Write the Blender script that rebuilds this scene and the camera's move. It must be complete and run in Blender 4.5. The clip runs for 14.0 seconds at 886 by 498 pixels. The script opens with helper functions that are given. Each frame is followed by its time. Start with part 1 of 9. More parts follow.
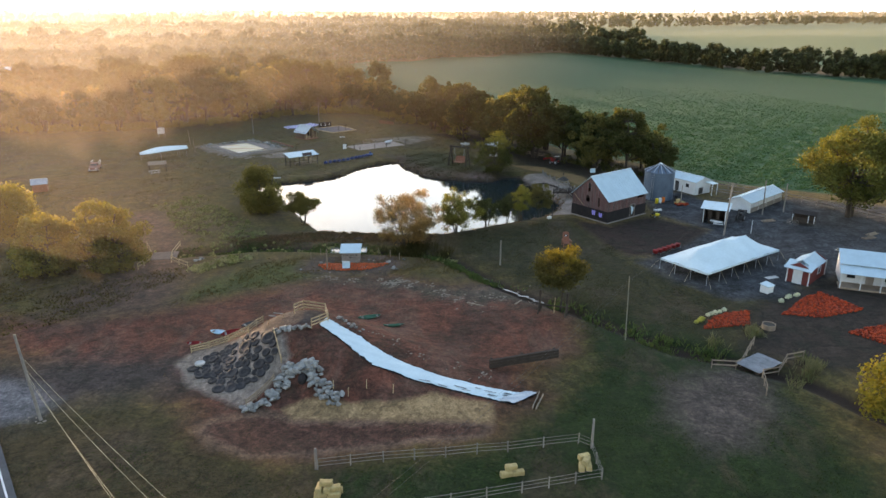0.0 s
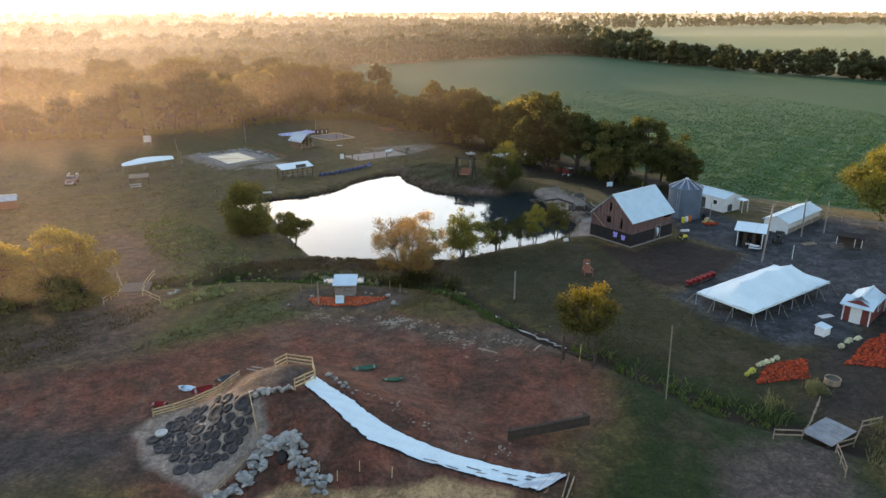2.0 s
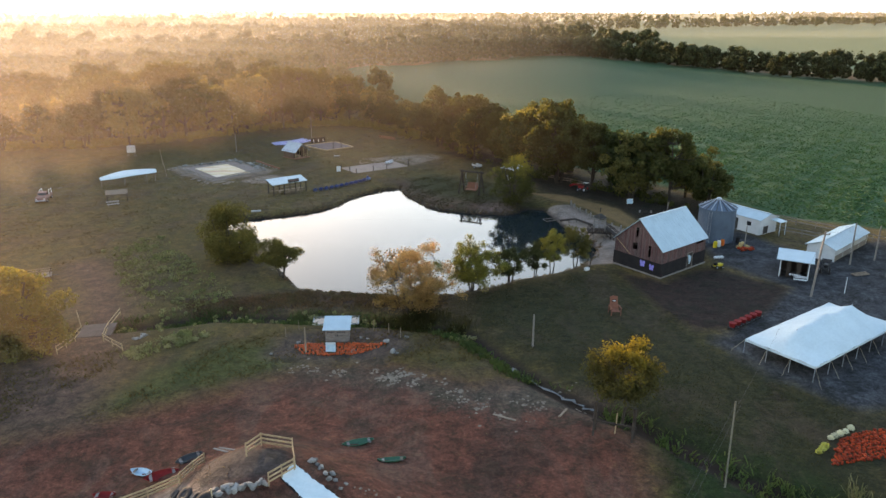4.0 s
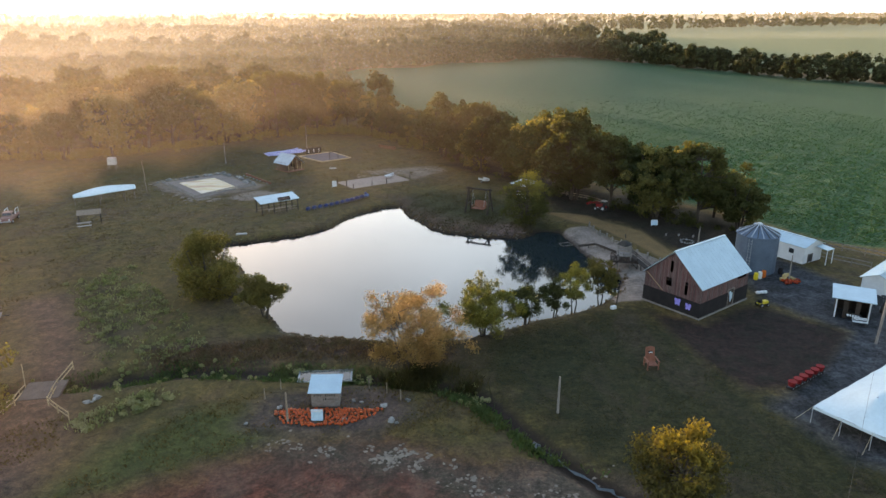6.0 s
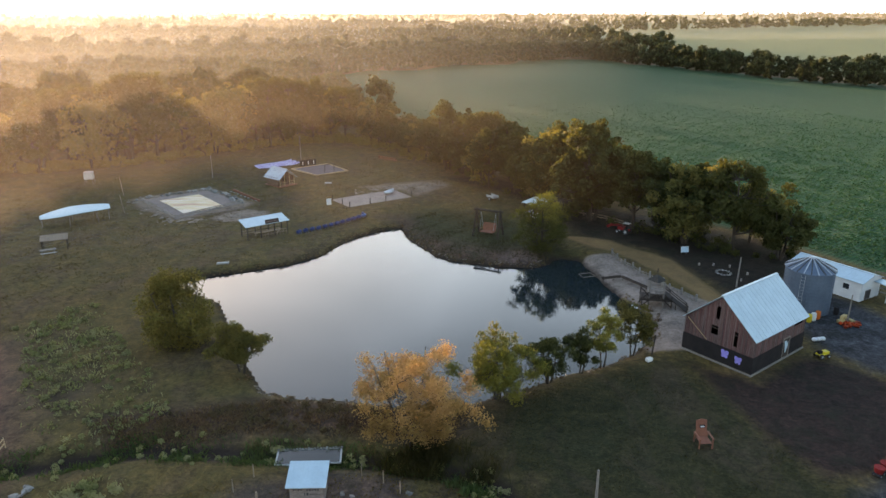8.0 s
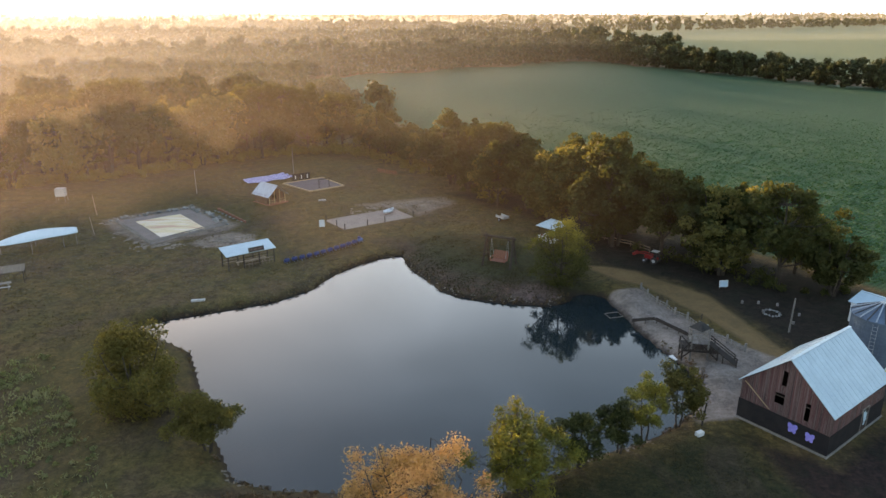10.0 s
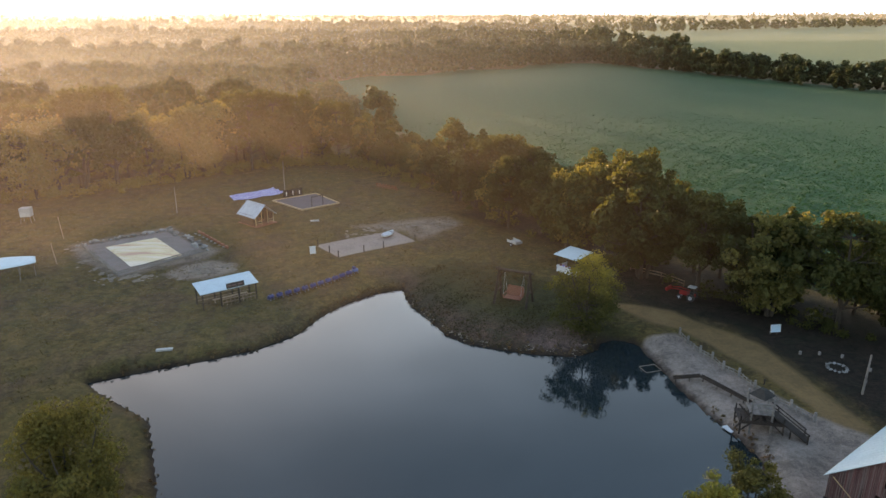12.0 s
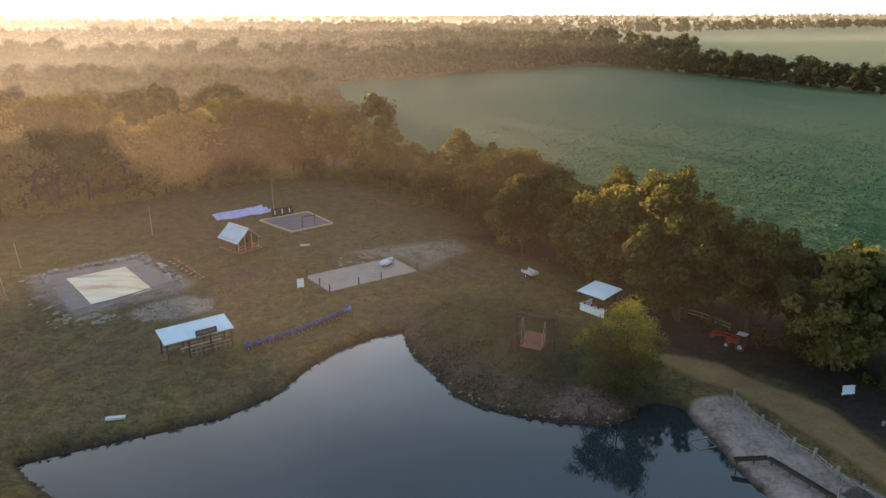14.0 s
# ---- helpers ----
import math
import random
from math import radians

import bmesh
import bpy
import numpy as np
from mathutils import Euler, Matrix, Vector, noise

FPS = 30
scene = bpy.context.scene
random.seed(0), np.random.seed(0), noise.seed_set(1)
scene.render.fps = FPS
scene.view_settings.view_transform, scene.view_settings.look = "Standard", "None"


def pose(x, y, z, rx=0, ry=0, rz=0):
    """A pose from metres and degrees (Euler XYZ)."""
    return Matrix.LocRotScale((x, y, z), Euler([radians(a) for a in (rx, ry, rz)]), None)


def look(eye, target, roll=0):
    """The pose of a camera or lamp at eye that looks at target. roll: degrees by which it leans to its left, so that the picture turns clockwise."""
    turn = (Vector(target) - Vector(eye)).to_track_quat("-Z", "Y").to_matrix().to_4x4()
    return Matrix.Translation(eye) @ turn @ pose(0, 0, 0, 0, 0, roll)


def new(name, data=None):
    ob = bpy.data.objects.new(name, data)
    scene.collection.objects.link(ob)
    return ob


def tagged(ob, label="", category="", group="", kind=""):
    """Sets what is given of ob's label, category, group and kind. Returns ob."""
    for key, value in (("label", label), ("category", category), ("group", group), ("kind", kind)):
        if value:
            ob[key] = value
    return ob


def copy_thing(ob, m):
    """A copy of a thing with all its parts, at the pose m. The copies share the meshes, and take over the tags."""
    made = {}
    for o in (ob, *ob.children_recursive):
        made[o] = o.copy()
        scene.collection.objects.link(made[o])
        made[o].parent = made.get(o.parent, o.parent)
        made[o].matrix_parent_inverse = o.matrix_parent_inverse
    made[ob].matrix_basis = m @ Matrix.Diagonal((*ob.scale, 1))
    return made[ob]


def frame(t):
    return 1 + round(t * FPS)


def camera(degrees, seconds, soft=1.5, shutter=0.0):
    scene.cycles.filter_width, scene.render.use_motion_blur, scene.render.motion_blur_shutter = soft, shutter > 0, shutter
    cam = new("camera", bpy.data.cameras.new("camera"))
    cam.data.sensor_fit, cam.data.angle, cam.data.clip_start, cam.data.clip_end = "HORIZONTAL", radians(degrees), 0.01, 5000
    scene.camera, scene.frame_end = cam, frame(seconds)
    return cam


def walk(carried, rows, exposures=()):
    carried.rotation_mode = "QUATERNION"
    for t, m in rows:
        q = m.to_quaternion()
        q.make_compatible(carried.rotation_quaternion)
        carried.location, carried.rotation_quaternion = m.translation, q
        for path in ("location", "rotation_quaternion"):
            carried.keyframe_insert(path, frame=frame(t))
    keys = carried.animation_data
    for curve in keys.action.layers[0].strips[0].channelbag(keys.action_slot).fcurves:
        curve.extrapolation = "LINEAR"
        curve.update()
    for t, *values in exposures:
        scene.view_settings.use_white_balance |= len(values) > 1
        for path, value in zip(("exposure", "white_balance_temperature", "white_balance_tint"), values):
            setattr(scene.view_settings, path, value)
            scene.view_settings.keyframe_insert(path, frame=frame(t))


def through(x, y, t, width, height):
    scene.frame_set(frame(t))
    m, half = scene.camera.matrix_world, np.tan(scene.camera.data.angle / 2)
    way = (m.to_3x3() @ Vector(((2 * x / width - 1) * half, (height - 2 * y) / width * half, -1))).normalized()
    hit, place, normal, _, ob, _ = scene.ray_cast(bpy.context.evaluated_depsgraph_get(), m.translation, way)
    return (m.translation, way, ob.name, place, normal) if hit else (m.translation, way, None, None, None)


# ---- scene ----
cam = camera(64.19, 14.0)
ROWS = [
    (0.0, 0.000, 0.000, 34.500, 0.008, -18.936, -0.159),
    (0.5, -0.155, 3.051, 34.467, 0.039, -18.925, -0.151),
    (1.0, -0.310, 6.122, 34.446, 0.069, -18.915, -0.143),
    (1.5, -0.466, 9.211, 34.436, 0.100, -18.905, -0.135),
    (2.0, -0.623, 12.319, 34.434, 0.130, -18.895, -0.127),
    (2.5, -0.780, 15.445, 34.442, 0.161, -18.884, -0.120),
    (3.0, -0.939, 18.589, 34.457, 0.192, -18.874, -0.112),
    (3.5, -1.098, 21.750, 34.479, 0.223, -18.864, -0.104),
    (4.0, -1.259, 24.929, 34.507, 0.253, -18.854, -0.096),
    (4.5, -1.420, 28.124, 34.540, 0.284, -18.844, -0.089),
    (5.0, -1.583, 31.335, 34.576, 0.315, -18.834, -0.081),
    (5.5, -1.746, 34.562, 34.616, 0.345, -18.825, -0.073),
    (6.0, -1.911, 37.805, 34.658, 0.376, -18.815, -0.066),
    (6.5, -2.078, 41.063, 34.701, 0.407, -18.805, -0.058),
    (7.0, -2.245, 44.336, 34.745, 0.438, -18.795, -0.050),
    (7.5, -2.414, 47.624, 34.788, 0.468, -18.785, -0.043),
    (8.0, -2.585, 50.926, 34.829, 0.499, -18.776, -0.035),
    (8.5, -2.757, 54.242, 34.868, 0.530, -18.766, -0.027),
    (9.0, -2.930, 57.571, 34.904, 0.560, -18.756, -0.020),
    (9.5, -3.106, 60.914, 34.935, 0.591, -18.747, -0.012),
    (10.0, -3.282, 64.269, 34.961, 0.622, -18.737, -0.004),
    (10.5, -3.461, 67.637, 34.981, 0.653, -18.728, 0.003),
    (11.0, -3.642, 71.017, 34.994, 0.683, -18.718, 0.011),
    (11.5, -3.824, 74.408, 34.999, 0.714, -18.709, 0.019),
    (12.0, -4.009, 77.812, 34.995, 0.745, -18.699, 0.026),
    (12.5, -4.195, 81.226, 34.981, 0.775, -18.690, 0.034),
    (13.0, -4.384, 84.650, 34.957, 0.806, -18.680, 0.042),
    (13.5, -4.574, 88.086, 34.920, 0.837, -18.671, 0.049),
    (14.0, -4.767, 91.531, 34.871, 0.867, -18.661, 0.057),
]
walk(cam, [(t, pose(x, y, z, 90 + pitch, roll, yaw)) for t, x, y, z, yaw, pitch, roll in ROWS],
     [(0.0, 2.42, 8850, 17), (8.0, 2.36, 8850, 17), (14.0, 2.24, 8850, 17)])

# ---- light ----
SUN_AZ, SUN_EL = -30.0, 3.45        # degrees from straight ahead (minus: to the left), and above the horizon
world = bpy.data.worlds.new("morning_sky")
scene.world = world
world.use_nodes = True
_wn = world.node_tree.nodes
_sky = _wn.new("ShaderNodeTexSky")
_sky.sky_type = "NISHITA"
_sky.sun_disc = False
_sky.sun_elevation = radians(SUN_EL)
_sky.sun_rotation = radians(SUN_AZ)
_sky.altitude, _sky.air_density, _sky.dust_density, _sky.ozone_density = 100, 1.0, 1.5, 2.0
# hazy air pales the whole sky alike
_haze = _wn.new("ShaderNodeMix")
_haze.data_type, _haze.blend_type = "RGBA", "ADD"
_haze.inputs[0].default_value = 1.0
# brightest along the horizon, bluer and dimmer overhead
_co, _up = _wn.new("ShaderNodeTexCoord"), _wn.new("ShaderNodeSeparateXYZ")
world.node_tree.links.new(_co.outputs["Generated"], _up.inputs[0])
_fade = _wn.new("ShaderNodeMapRange")
_fade.interpolation_type = "SMOOTHSTEP"
_fade.inputs[1].default_value, _fade.inputs[2].default_value = 0.09, 0.66
world.node_tree.links.new(_up.outputs[2], _fade.inputs[0])
_air = _wn.new("ShaderNodeMix")
_air.data_type = "RGBA"
_air.inputs[6].default_value, _air.inputs[7].default_value = (0.86, 1.1, 1.42, 1), (0.185, 0.45, 0.91, 1)
world.node_tree.links.new(_fade.outputs[0], _air.inputs[0])
# the haze scatters the low sun's light forward: a broad glow over that half of the sky
_dot = _wn.new("ShaderNodeVectorMath")
_dot.operation = "DOT_PRODUCT"
_dot.inputs[1].default_value = (math.sin(radians(SUN_AZ)), math.cos(radians(SUN_AZ)), math.tan(radians(SUN_EL)))
world.node_tree.links.new(_co.outputs["Generated"], _dot.inputs[0])
_near = _wn.new("ShaderNodeMapRange")
_near.interpolation_type = "SMOOTHSTEP"
_near.inputs[1].default_value, _near.inputs[2].default_value = 0.1, 1.0
world.node_tree.links.new(_dot.outputs["Value"], _near.inputs[0])
_low = _wn.new("ShaderNodeMapRange")
_low.interpolation_type = "SMOOTHSTEP"
for _k, _v in enumerate((0.15, 0.62, 2.5, 0.0)):
    _low.inputs[_k + 1].default_value = _v
world.node_tree.links.new(_up.outputs[2], _low.inputs[0])
_glow = _wn.new("ShaderNodeMath")
_glow.operation = "MULTIPLY"
world.node_tree.links.new(_near.outputs[0], _glow.inputs[0])
world.node_tree.links.new(_low.outputs[0], _glow.inputs[1])
_forward = _wn.new("ShaderNodeMix")
_forward.data_type, _forward.blend_type, _forward.clamp_factor = "RGBA", "ADD", False
_forward.inputs[7].default_value = (0.62, 0.93, 1.32, 1)
world.node_tree.links.new(_glow.outputs[0], _forward.inputs[0])
world.node_tree.links.new(_air.outputs[2], _forward.inputs[6])
world.node_tree.links.new(_forward.outputs[2], _haze.inputs[7])
world.node_tree.links.new(_sky.outputs[0], _haze.inputs[6])
# thin high cloud, drawn out in bands
_band, _wisp, _veil, _cloud = (_wn.new("ShaderNode" + k) for k in ("Mapping", "TexNoise", "MapRange", "Mix"))
_band.inputs["Scale"].default_value, _band.inputs["Rotation"].default_value = (1.6, 5.0, 4.0), (0.0, 0.0, 0.6)
world.node_tree.links.new(_co.outputs["Generated"], _band.inputs["Vector"])
world.node_tree.links.new(_band.outputs[0], _wisp.inputs["Vector"])
_wisp.inputs["Scale"].default_value, _wisp.inputs["Detail"].default_value, _wisp.inputs["Distortion"].default_value = 1.6, 4.0, 0.6
for _k, _v in enumerate((0.35, 0.7, 0.88, 1.22)):
    _veil.inputs[_k + 1].default_value = _v
world.node_tree.links.new(_wisp.outputs["Fac"], _veil.inputs[0])
_cloud.data_type, _cloud.blend_type = "RGBA", "MULTIPLY"
_cloud.inputs[0].default_value = 1.0
world.node_tree.links.new(_haze.outputs[2], _cloud.inputs[6])
world.node_tree.links.new(_veil.outputs[0], _cloud.inputs[7])
world.node_tree.links.new(_cloud.outputs[2], _wn["Background"].inputs[0])
_wn["Background"].inputs[1].default_value = 0.15
_sun = bpy.data.lights.new("sun", "SUN")
_sun.energy, _sun.angle, _sun.color = 4.6, radians(2.4), (1.0, 0.76, 0.53)
_so = new("sun", _sun)
_so.matrix_world = look((0, 0, 0), (-math.sin(radians(SUN_AZ)), -math.cos(radians(SUN_AZ)), -math.tan(radians(SUN_EL))))

# ---- materials ----
MATS = {}


class Nodes:
    """Short hand for a node tree."""

    def __init__(self, name):
        self.m = bpy.data.materials.new(name)
        self.m.use_nodes = True
        self.t = self.m.node_tree
        self.bsdf = self.t.nodes["Principled BSDF"]
        self.out = self.t.nodes["Material Output"]

    def add(self, kind, **values):
        n = self.t.nodes.new(kind)
        for k, v in values.items():
            if k == "op":
                n.operation = v
            elif k == "blend":
                n.blend_type = v
            elif k == "attr":
                n.attribute_name = v
        return n

    def link(self, a, b):
        self.t.links.new(a, b)

    def coords(self, scale=(1, 1, 1)):
        tc, mp = self.add("ShaderNodeTexCoord"), self.add("ShaderNodeMapping")
        self.link(tc.outputs["Object"], mp.inputs["Vector"])
        mp.inputs["Scale"].default_value = scale
        return mp.outputs[0]

    def noise(self, vec, scale, detail=3.0, rough=0.6, dist=0.0):
        n = self.add("ShaderNodeTexNoise")
        self.link(vec, n.inputs["Vector"])
        n.inputs["Scale"].default_value, n.inputs["Detail"].default_value = scale, detail
        n.inputs["Roughness"].default_value, n.inputs["Distortion"].default_value = rough, dist
        return n.outputs["Fac"]

    def math(self, op, a, b=None, clamp=False):
        n = self.add("ShaderNodeMath", op=op)
        n.use_clamp = clamp
        for k, v in ((0, a), (1, b)):
            if v is None:
                continue
            if isinstance(v, (int, float)):
                n.inputs[k].default_value = v
            else:
                self.link(v, n.inputs[k])
        return n.outputs[0]

    def span(self, v, a, b, c=0.0, d=1.0):
        n = self.add("ShaderNodeMapRange")
        self.link(v, n.inputs[0])
        for k, x in enumerate((a, b, c, d)):
            n.inputs[k + 1].default_value = x
        return n.outputs[0]

    def mix(self, fac, a, b, blend="MIX"):
        n = self.add("ShaderNodeMix", blend=blend)
        n.data_type = "RGBA"
        for k, v in ((0, fac), (6, a), (7, b)):
            if isinstance(v, (int, float)):
                n.inputs[k].default_value = v
            elif isinstance(v, tuple):
                n.inputs[k].default_value = (*v[:3], 1)
            else:
                self.link(v, n.inputs[k])
        return n.outputs[2]

    def bump(self, h, strength, distance=0.1):
        n = self.add("ShaderNodeBump")
        self.link(h, n.inputs["Height"])
        n.inputs["Strength"].default_value, n.inputs["Distance"].default_value = strength, distance
        self.link(n.outputs[0], self.bsdf.inputs["Normal"])


def mat(name, a, b=None, rough=0.75, scale=1.5, fine=12.0, stretch=(1, 1, 1), metal=0.0, bump=0.2, vary=0.0, bumpd=0.02, spec=0.3):
    """A surface whose colour goes from a to b in stains of two sizes; vary: how far pieces differ from one another."""
    if name in MATS:
        return MATS[name]
    n = Nodes(name)
    b = b or tuple(c * 0.72 for c in a)
    v = n.coords(stretch)
    big, small = n.noise(v, scale, 4), n.noise(v, fine, 3)
    f = n.span(n.math("ADD", n.math("MULTIPLY", big, 0.65), n.math("MULTIPLY", small, 0.35)), 0.35, 0.65)
    c = n.mix(f, a, b)
    if vary:
        info = n.add("ShaderNodeObjectInfo")
        c = n.mix(1.0, c, n.mix(info.outputs["Random"], (1 - vary,) * 3, (1 + vary,) * 3), "MULTIPLY")
    n.link(c, n.bsdf.inputs["Base Color"])
    n.link(n.span(small, 0.3, 0.7, max(0.02, rough - 0.1), min(1.0, rough + 0.1)), n.bsdf.inputs["Roughness"])
    n.bsdf.inputs["Metallic"].default_value = metal
    n.bsdf.inputs["Specular IOR Level"].default_value = spec
    if bump:
        n.bump(small, bump, bumpd)
    MATS[name] = n.m
    return n.m


def leaf_mat(name, a, b, c, through=0.4, top_tint=None, rough_skin=0.0):
    """Leaves: each one differs from the next, each tree from its neighbour; light shines through them.
    top_tint: (height, height, colour), the colour that the leaves higher up take; rough_skin: depth of the leaf mass's
    relief."""
    n = Nodes(name)
    geo, info = n.add("ShaderNodeNewGeometry"), n.add("ShaderNodeObjectInfo")
    v = n.coords()
    patch = n.span(n.noise(v, 0.45, 2), 0.38, 0.64)
    col = n.mix(n.math("MULTIPLY", patch, 0.85), n.mix(geo.outputs["Random Per Island"], a, b), c)
    if top_tint:
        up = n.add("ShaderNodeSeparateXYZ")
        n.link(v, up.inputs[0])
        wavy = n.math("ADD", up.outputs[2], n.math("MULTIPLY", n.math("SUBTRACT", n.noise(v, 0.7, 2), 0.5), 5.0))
        col = n.mix(n.span(wavy, top_tint[0], top_tint[1]), col, top_tint[2])
    if rough_skin:
        n.bump(n.noise(v, 0.9, 5, 0.7), 1.0, rough_skin)
        mottle = n.span(n.noise(v, 0.55, 5, 0.75), 0.35, 0.65)
        col = n.mix(1.0, col, n.mix(mottle, (0.55, 0.55, 0.55), (1.45, 1.42, 1.35)), "MULTIPLY")
    col = n.mix(1.0, col, n.mix(info.outputs["Random"], (0.78, 0.8, 0.75), (1.2, 1.15, 1.05)), "MULTIPLY")
    n.link(col, n.bsdf.inputs["Base Color"])
    n.bsdf.inputs["Roughness"].default_value = 0.75
    n.bsdf.inputs["Specular IOR Level"].default_value = 0.15
    tr, mx = n.add("ShaderNodeBsdfTranslucent"), n.add("ShaderNodeMixShader")
    n.link(n.mix(1.0, col, (1.35, 1.25, 0.7), "MULTIPLY"), tr.inputs["Color"])
    mx.inputs[0].default_value = through
    n.link(n.bsdf.outputs[0], mx.inputs[1])
    n.link(tr.outputs[0], mx.inputs[2])
    n.link(mx.outputs[0], n.out.inputs["Surface"])
    MATS[name] = n.m
    return n.m


LEAF_DARK = leaf_mat("leaves_dark_green", (0.036, 0.046, 0.017), (0.058, 0.064, 0.022), (0.07, 0.07, 0.026))
LEAF_GREEN = leaf_mat("leaves_green", (0.095, 0.098, 0.03), (0.145, 0.135, 0.04), (0.19, 0.15, 0.05))
# the warm veil over the left-hand trees is put into this leaf colour
LEAF_WARM_VEIL = leaf_mat("leaves_warm_veil", (0.09, 0.094, 0.034), (0.15, 0.138, 0.05), (0.165, 0.138, 0.05), 0.4)
LEAF_WOOD = leaf_mat("wood_leaves", (0.04, 0.055, 0.024), (0.062, 0.074, 0.03), (0.085, 0.085, 0.034), 0.2, rough_skin=1.2)
LEAF_YELLOW = leaf_mat("leaves_turning_yellow", (0.10, 0.115, 0.03), (0.16, 0.15, 0.03), (0.22, 0.18, 0.035))
LEAF_LIME = leaf_mat("leaves_yellow_green", (0.125, 0.13, 0.032), (0.205, 0.185, 0.046), (0.25, 0.21, 0.052))
# orange leaves; the sunlit upper half is painted in as a paler top
LEAF_ORANGE = leaf_mat("leaves_turning_orange", (0.20, 0.14, 0.07), (0.28, 0.19, 0.09), (0.25, 0.155, 0.075), 0.45, top_tint=(3.2, 7.4, (0.46, 0.275, 0.145)))
# lit top over dark lower leaves, put into the willow's colour by height
LEAF_WILLOW = leaf_mat("willow_leaves", (0.045, 0.052, 0.017), (0.075, 0.08, 0.023), (0.065, 0.066, 0.021), 0.4, top_tint=(5.2, 9.2, (0.25, 0.22, 0.045)))
LEAF_OAK = leaf_mat("leaves_sunlit_olive", (0.05, 0.062, 0.018), (0.08, 0.092, 0.026), (0.105, 0.105, 0.028), 0.3)
LEAF_MID = leaf_mat("leaves_olive_green", (0.075, 0.072, 0.024), (0.12, 0.108, 0.034), (0.145, 0.112, 0.038), 0.4)
LEAF_DITCHTREE = leaf_mat("leaves_olive_and_yellow", (0.06, 0.058, 0.02), (0.095, 0.085, 0.027), (0.10, 0.08, 0.026), 0.4, top_tint=(6.2, 8.6, (0.24, 0.18, 0.03)))
LEAF_WEED = leaf_mat("weeds", (0.11, 0.125, 0.05), (0.21, 0.215, 0.11), (0.27, 0.25, 0.155), 0.3)
LEAF_CROP = leaf_mat("crop_leaves", (0.021, 0.066, 0.027), (0.029, 0.086, 0.034), (0.038, 0.09, 0.034), 0.15)
LEAF_RUST = leaf_mat("brown_brush", (0.10, 0.058, 0.038), (0.15, 0.088, 0.054), (0.10, 0.078, 0.042), 0.25)
LEAF_GRASS = leaf_mat("meadow_grass", (0.068, 0.056, 0.02), (0.108, 0.081, 0.03), (0.098, 0.06, 0.03), 0.3)
LEAF_DULL = leaf_mat("dull_grass", (0.038, 0.038, 0.015), (0.058, 0.052, 0.021), (0.056, 0.044, 0.02), 0.5)
LEAF_LAWN = leaf_mat("lawn_grass", (0.017, 0.034, 0.008), (0.026, 0.045, 0.011), (0.032, 0.037, 0.012), 0.4)
LEAF_DITCH = leaf_mat("ditch_grass", (0.042, 0.072, 0.026), (0.07, 0.108, 0.042), (0.08, 0.1, 0.04), 0.4)
LEAF_REED = leaf_mat("reed_blades", (0.06, 0.075, 0.036), (0.12, 0.13, 0.07), (0.19, 0.17, 0.11), 0.3)
BARK = mat("bark", (0.065, 0.048, 0.038), (0.036, 0.028, 0.022), 0.9, 2.0, 14.0, (1, 1, 0.25), bump=0.6, bumpd=0.05)


def tube(bm, p, q, r0, r1=None, n=8, caps=True):
    """A round bar from p to q, tapering from r0 to r1."""
    p, q = Vector(p), Vector(q)
    r1 = r0 if r1 is None else r1
    m = Matrix.Translation((p + q) / 2) @ (q - p).to_track_quat("Z", "Y").to_matrix().to_4x4()
    return bmesh.ops.create_cone(bm, cap_ends=caps, segments=n, radius1=r0, radius2=max(r1, 1e-4), depth=(q - p).length, matrix=m)["verts"]


def box(bm, c, s, rz=0.0, rx=0.0, ry=0.0, bevel=0.0):
    """A box of size s round c, rotated by degrees, its edges broken by a bevel."""
    m = pose(*c, rx, ry, rz) @ Matrix.Diagonal((*s, 1))
    vs = bmesh.ops.create_cube(bm, size=1, matrix=m)["verts"]
    if bevel:
        es = list({e for v in vs for e in v.link_edges})
        bmesh.ops.bevel(bm, geom=es, offset=bevel, segments=1, affect="EDGES")
    return vs


def bar(bm, p, q, w, h, bevel=0.0):
    """A squared timber from p to q, w wide and h high."""
    p, q = Vector(p), Vector(q)
    d = q - p
    m = Matrix.Translation((p + q) / 2) @ d.to_track_quat("X", "Z").to_matrix().to_4x4() @ Matrix.Diagonal((d.length, w, h, 1))
    vs = bmesh.ops.create_cube(bm, size=1, matrix=m)["verts"]
    if bevel:
        bmesh.ops.bevel(bm, geom=list({e for v in vs for e in v.link_edges}), offset=bevel, segments=1, affect="EDGES")
    return vs


def prism(bm, poly, z0, z1):
    """An upright block over a polygon."""
    lo = [bm.verts.new((x, y, z0)) for x, y in poly]
    hi = [bm.verts.new((x, y, z1)) for x, y in poly]
    n = len(poly)
    bm.faces.new(hi)
    bm.faces.new(lo[::-1])
    for k in range(n):
        bm.faces.new((lo[k], lo[(k + 1) % n], hi[(k + 1) % n], hi[k]))


def slab(bm, pts, thick):
    """A sheet through a ring of points, thickened downwards."""
    a = [bm.verts.new(p) for p in pts]
    b = [bm.verts.new((p[0], p[1], p[2] - thick)) for p in pts]
    n = len(pts)
    bm.faces.new(a)
    bm.faces.new(b[::-1])
    for k in range(n):
        bm.faces.new((b[k], b[(k + 1) % n], a[(k + 1) % n], a[k]))


def mesh_of(name, bm, material):
    me = bpy.data.meshes.new(name)
    bmesh.ops.recalc_face_normals(bm, faces=bm.faces)
    bm.to_mesh(me)
    bm.free()
    if material:
        me.materials.append(material)
    return me


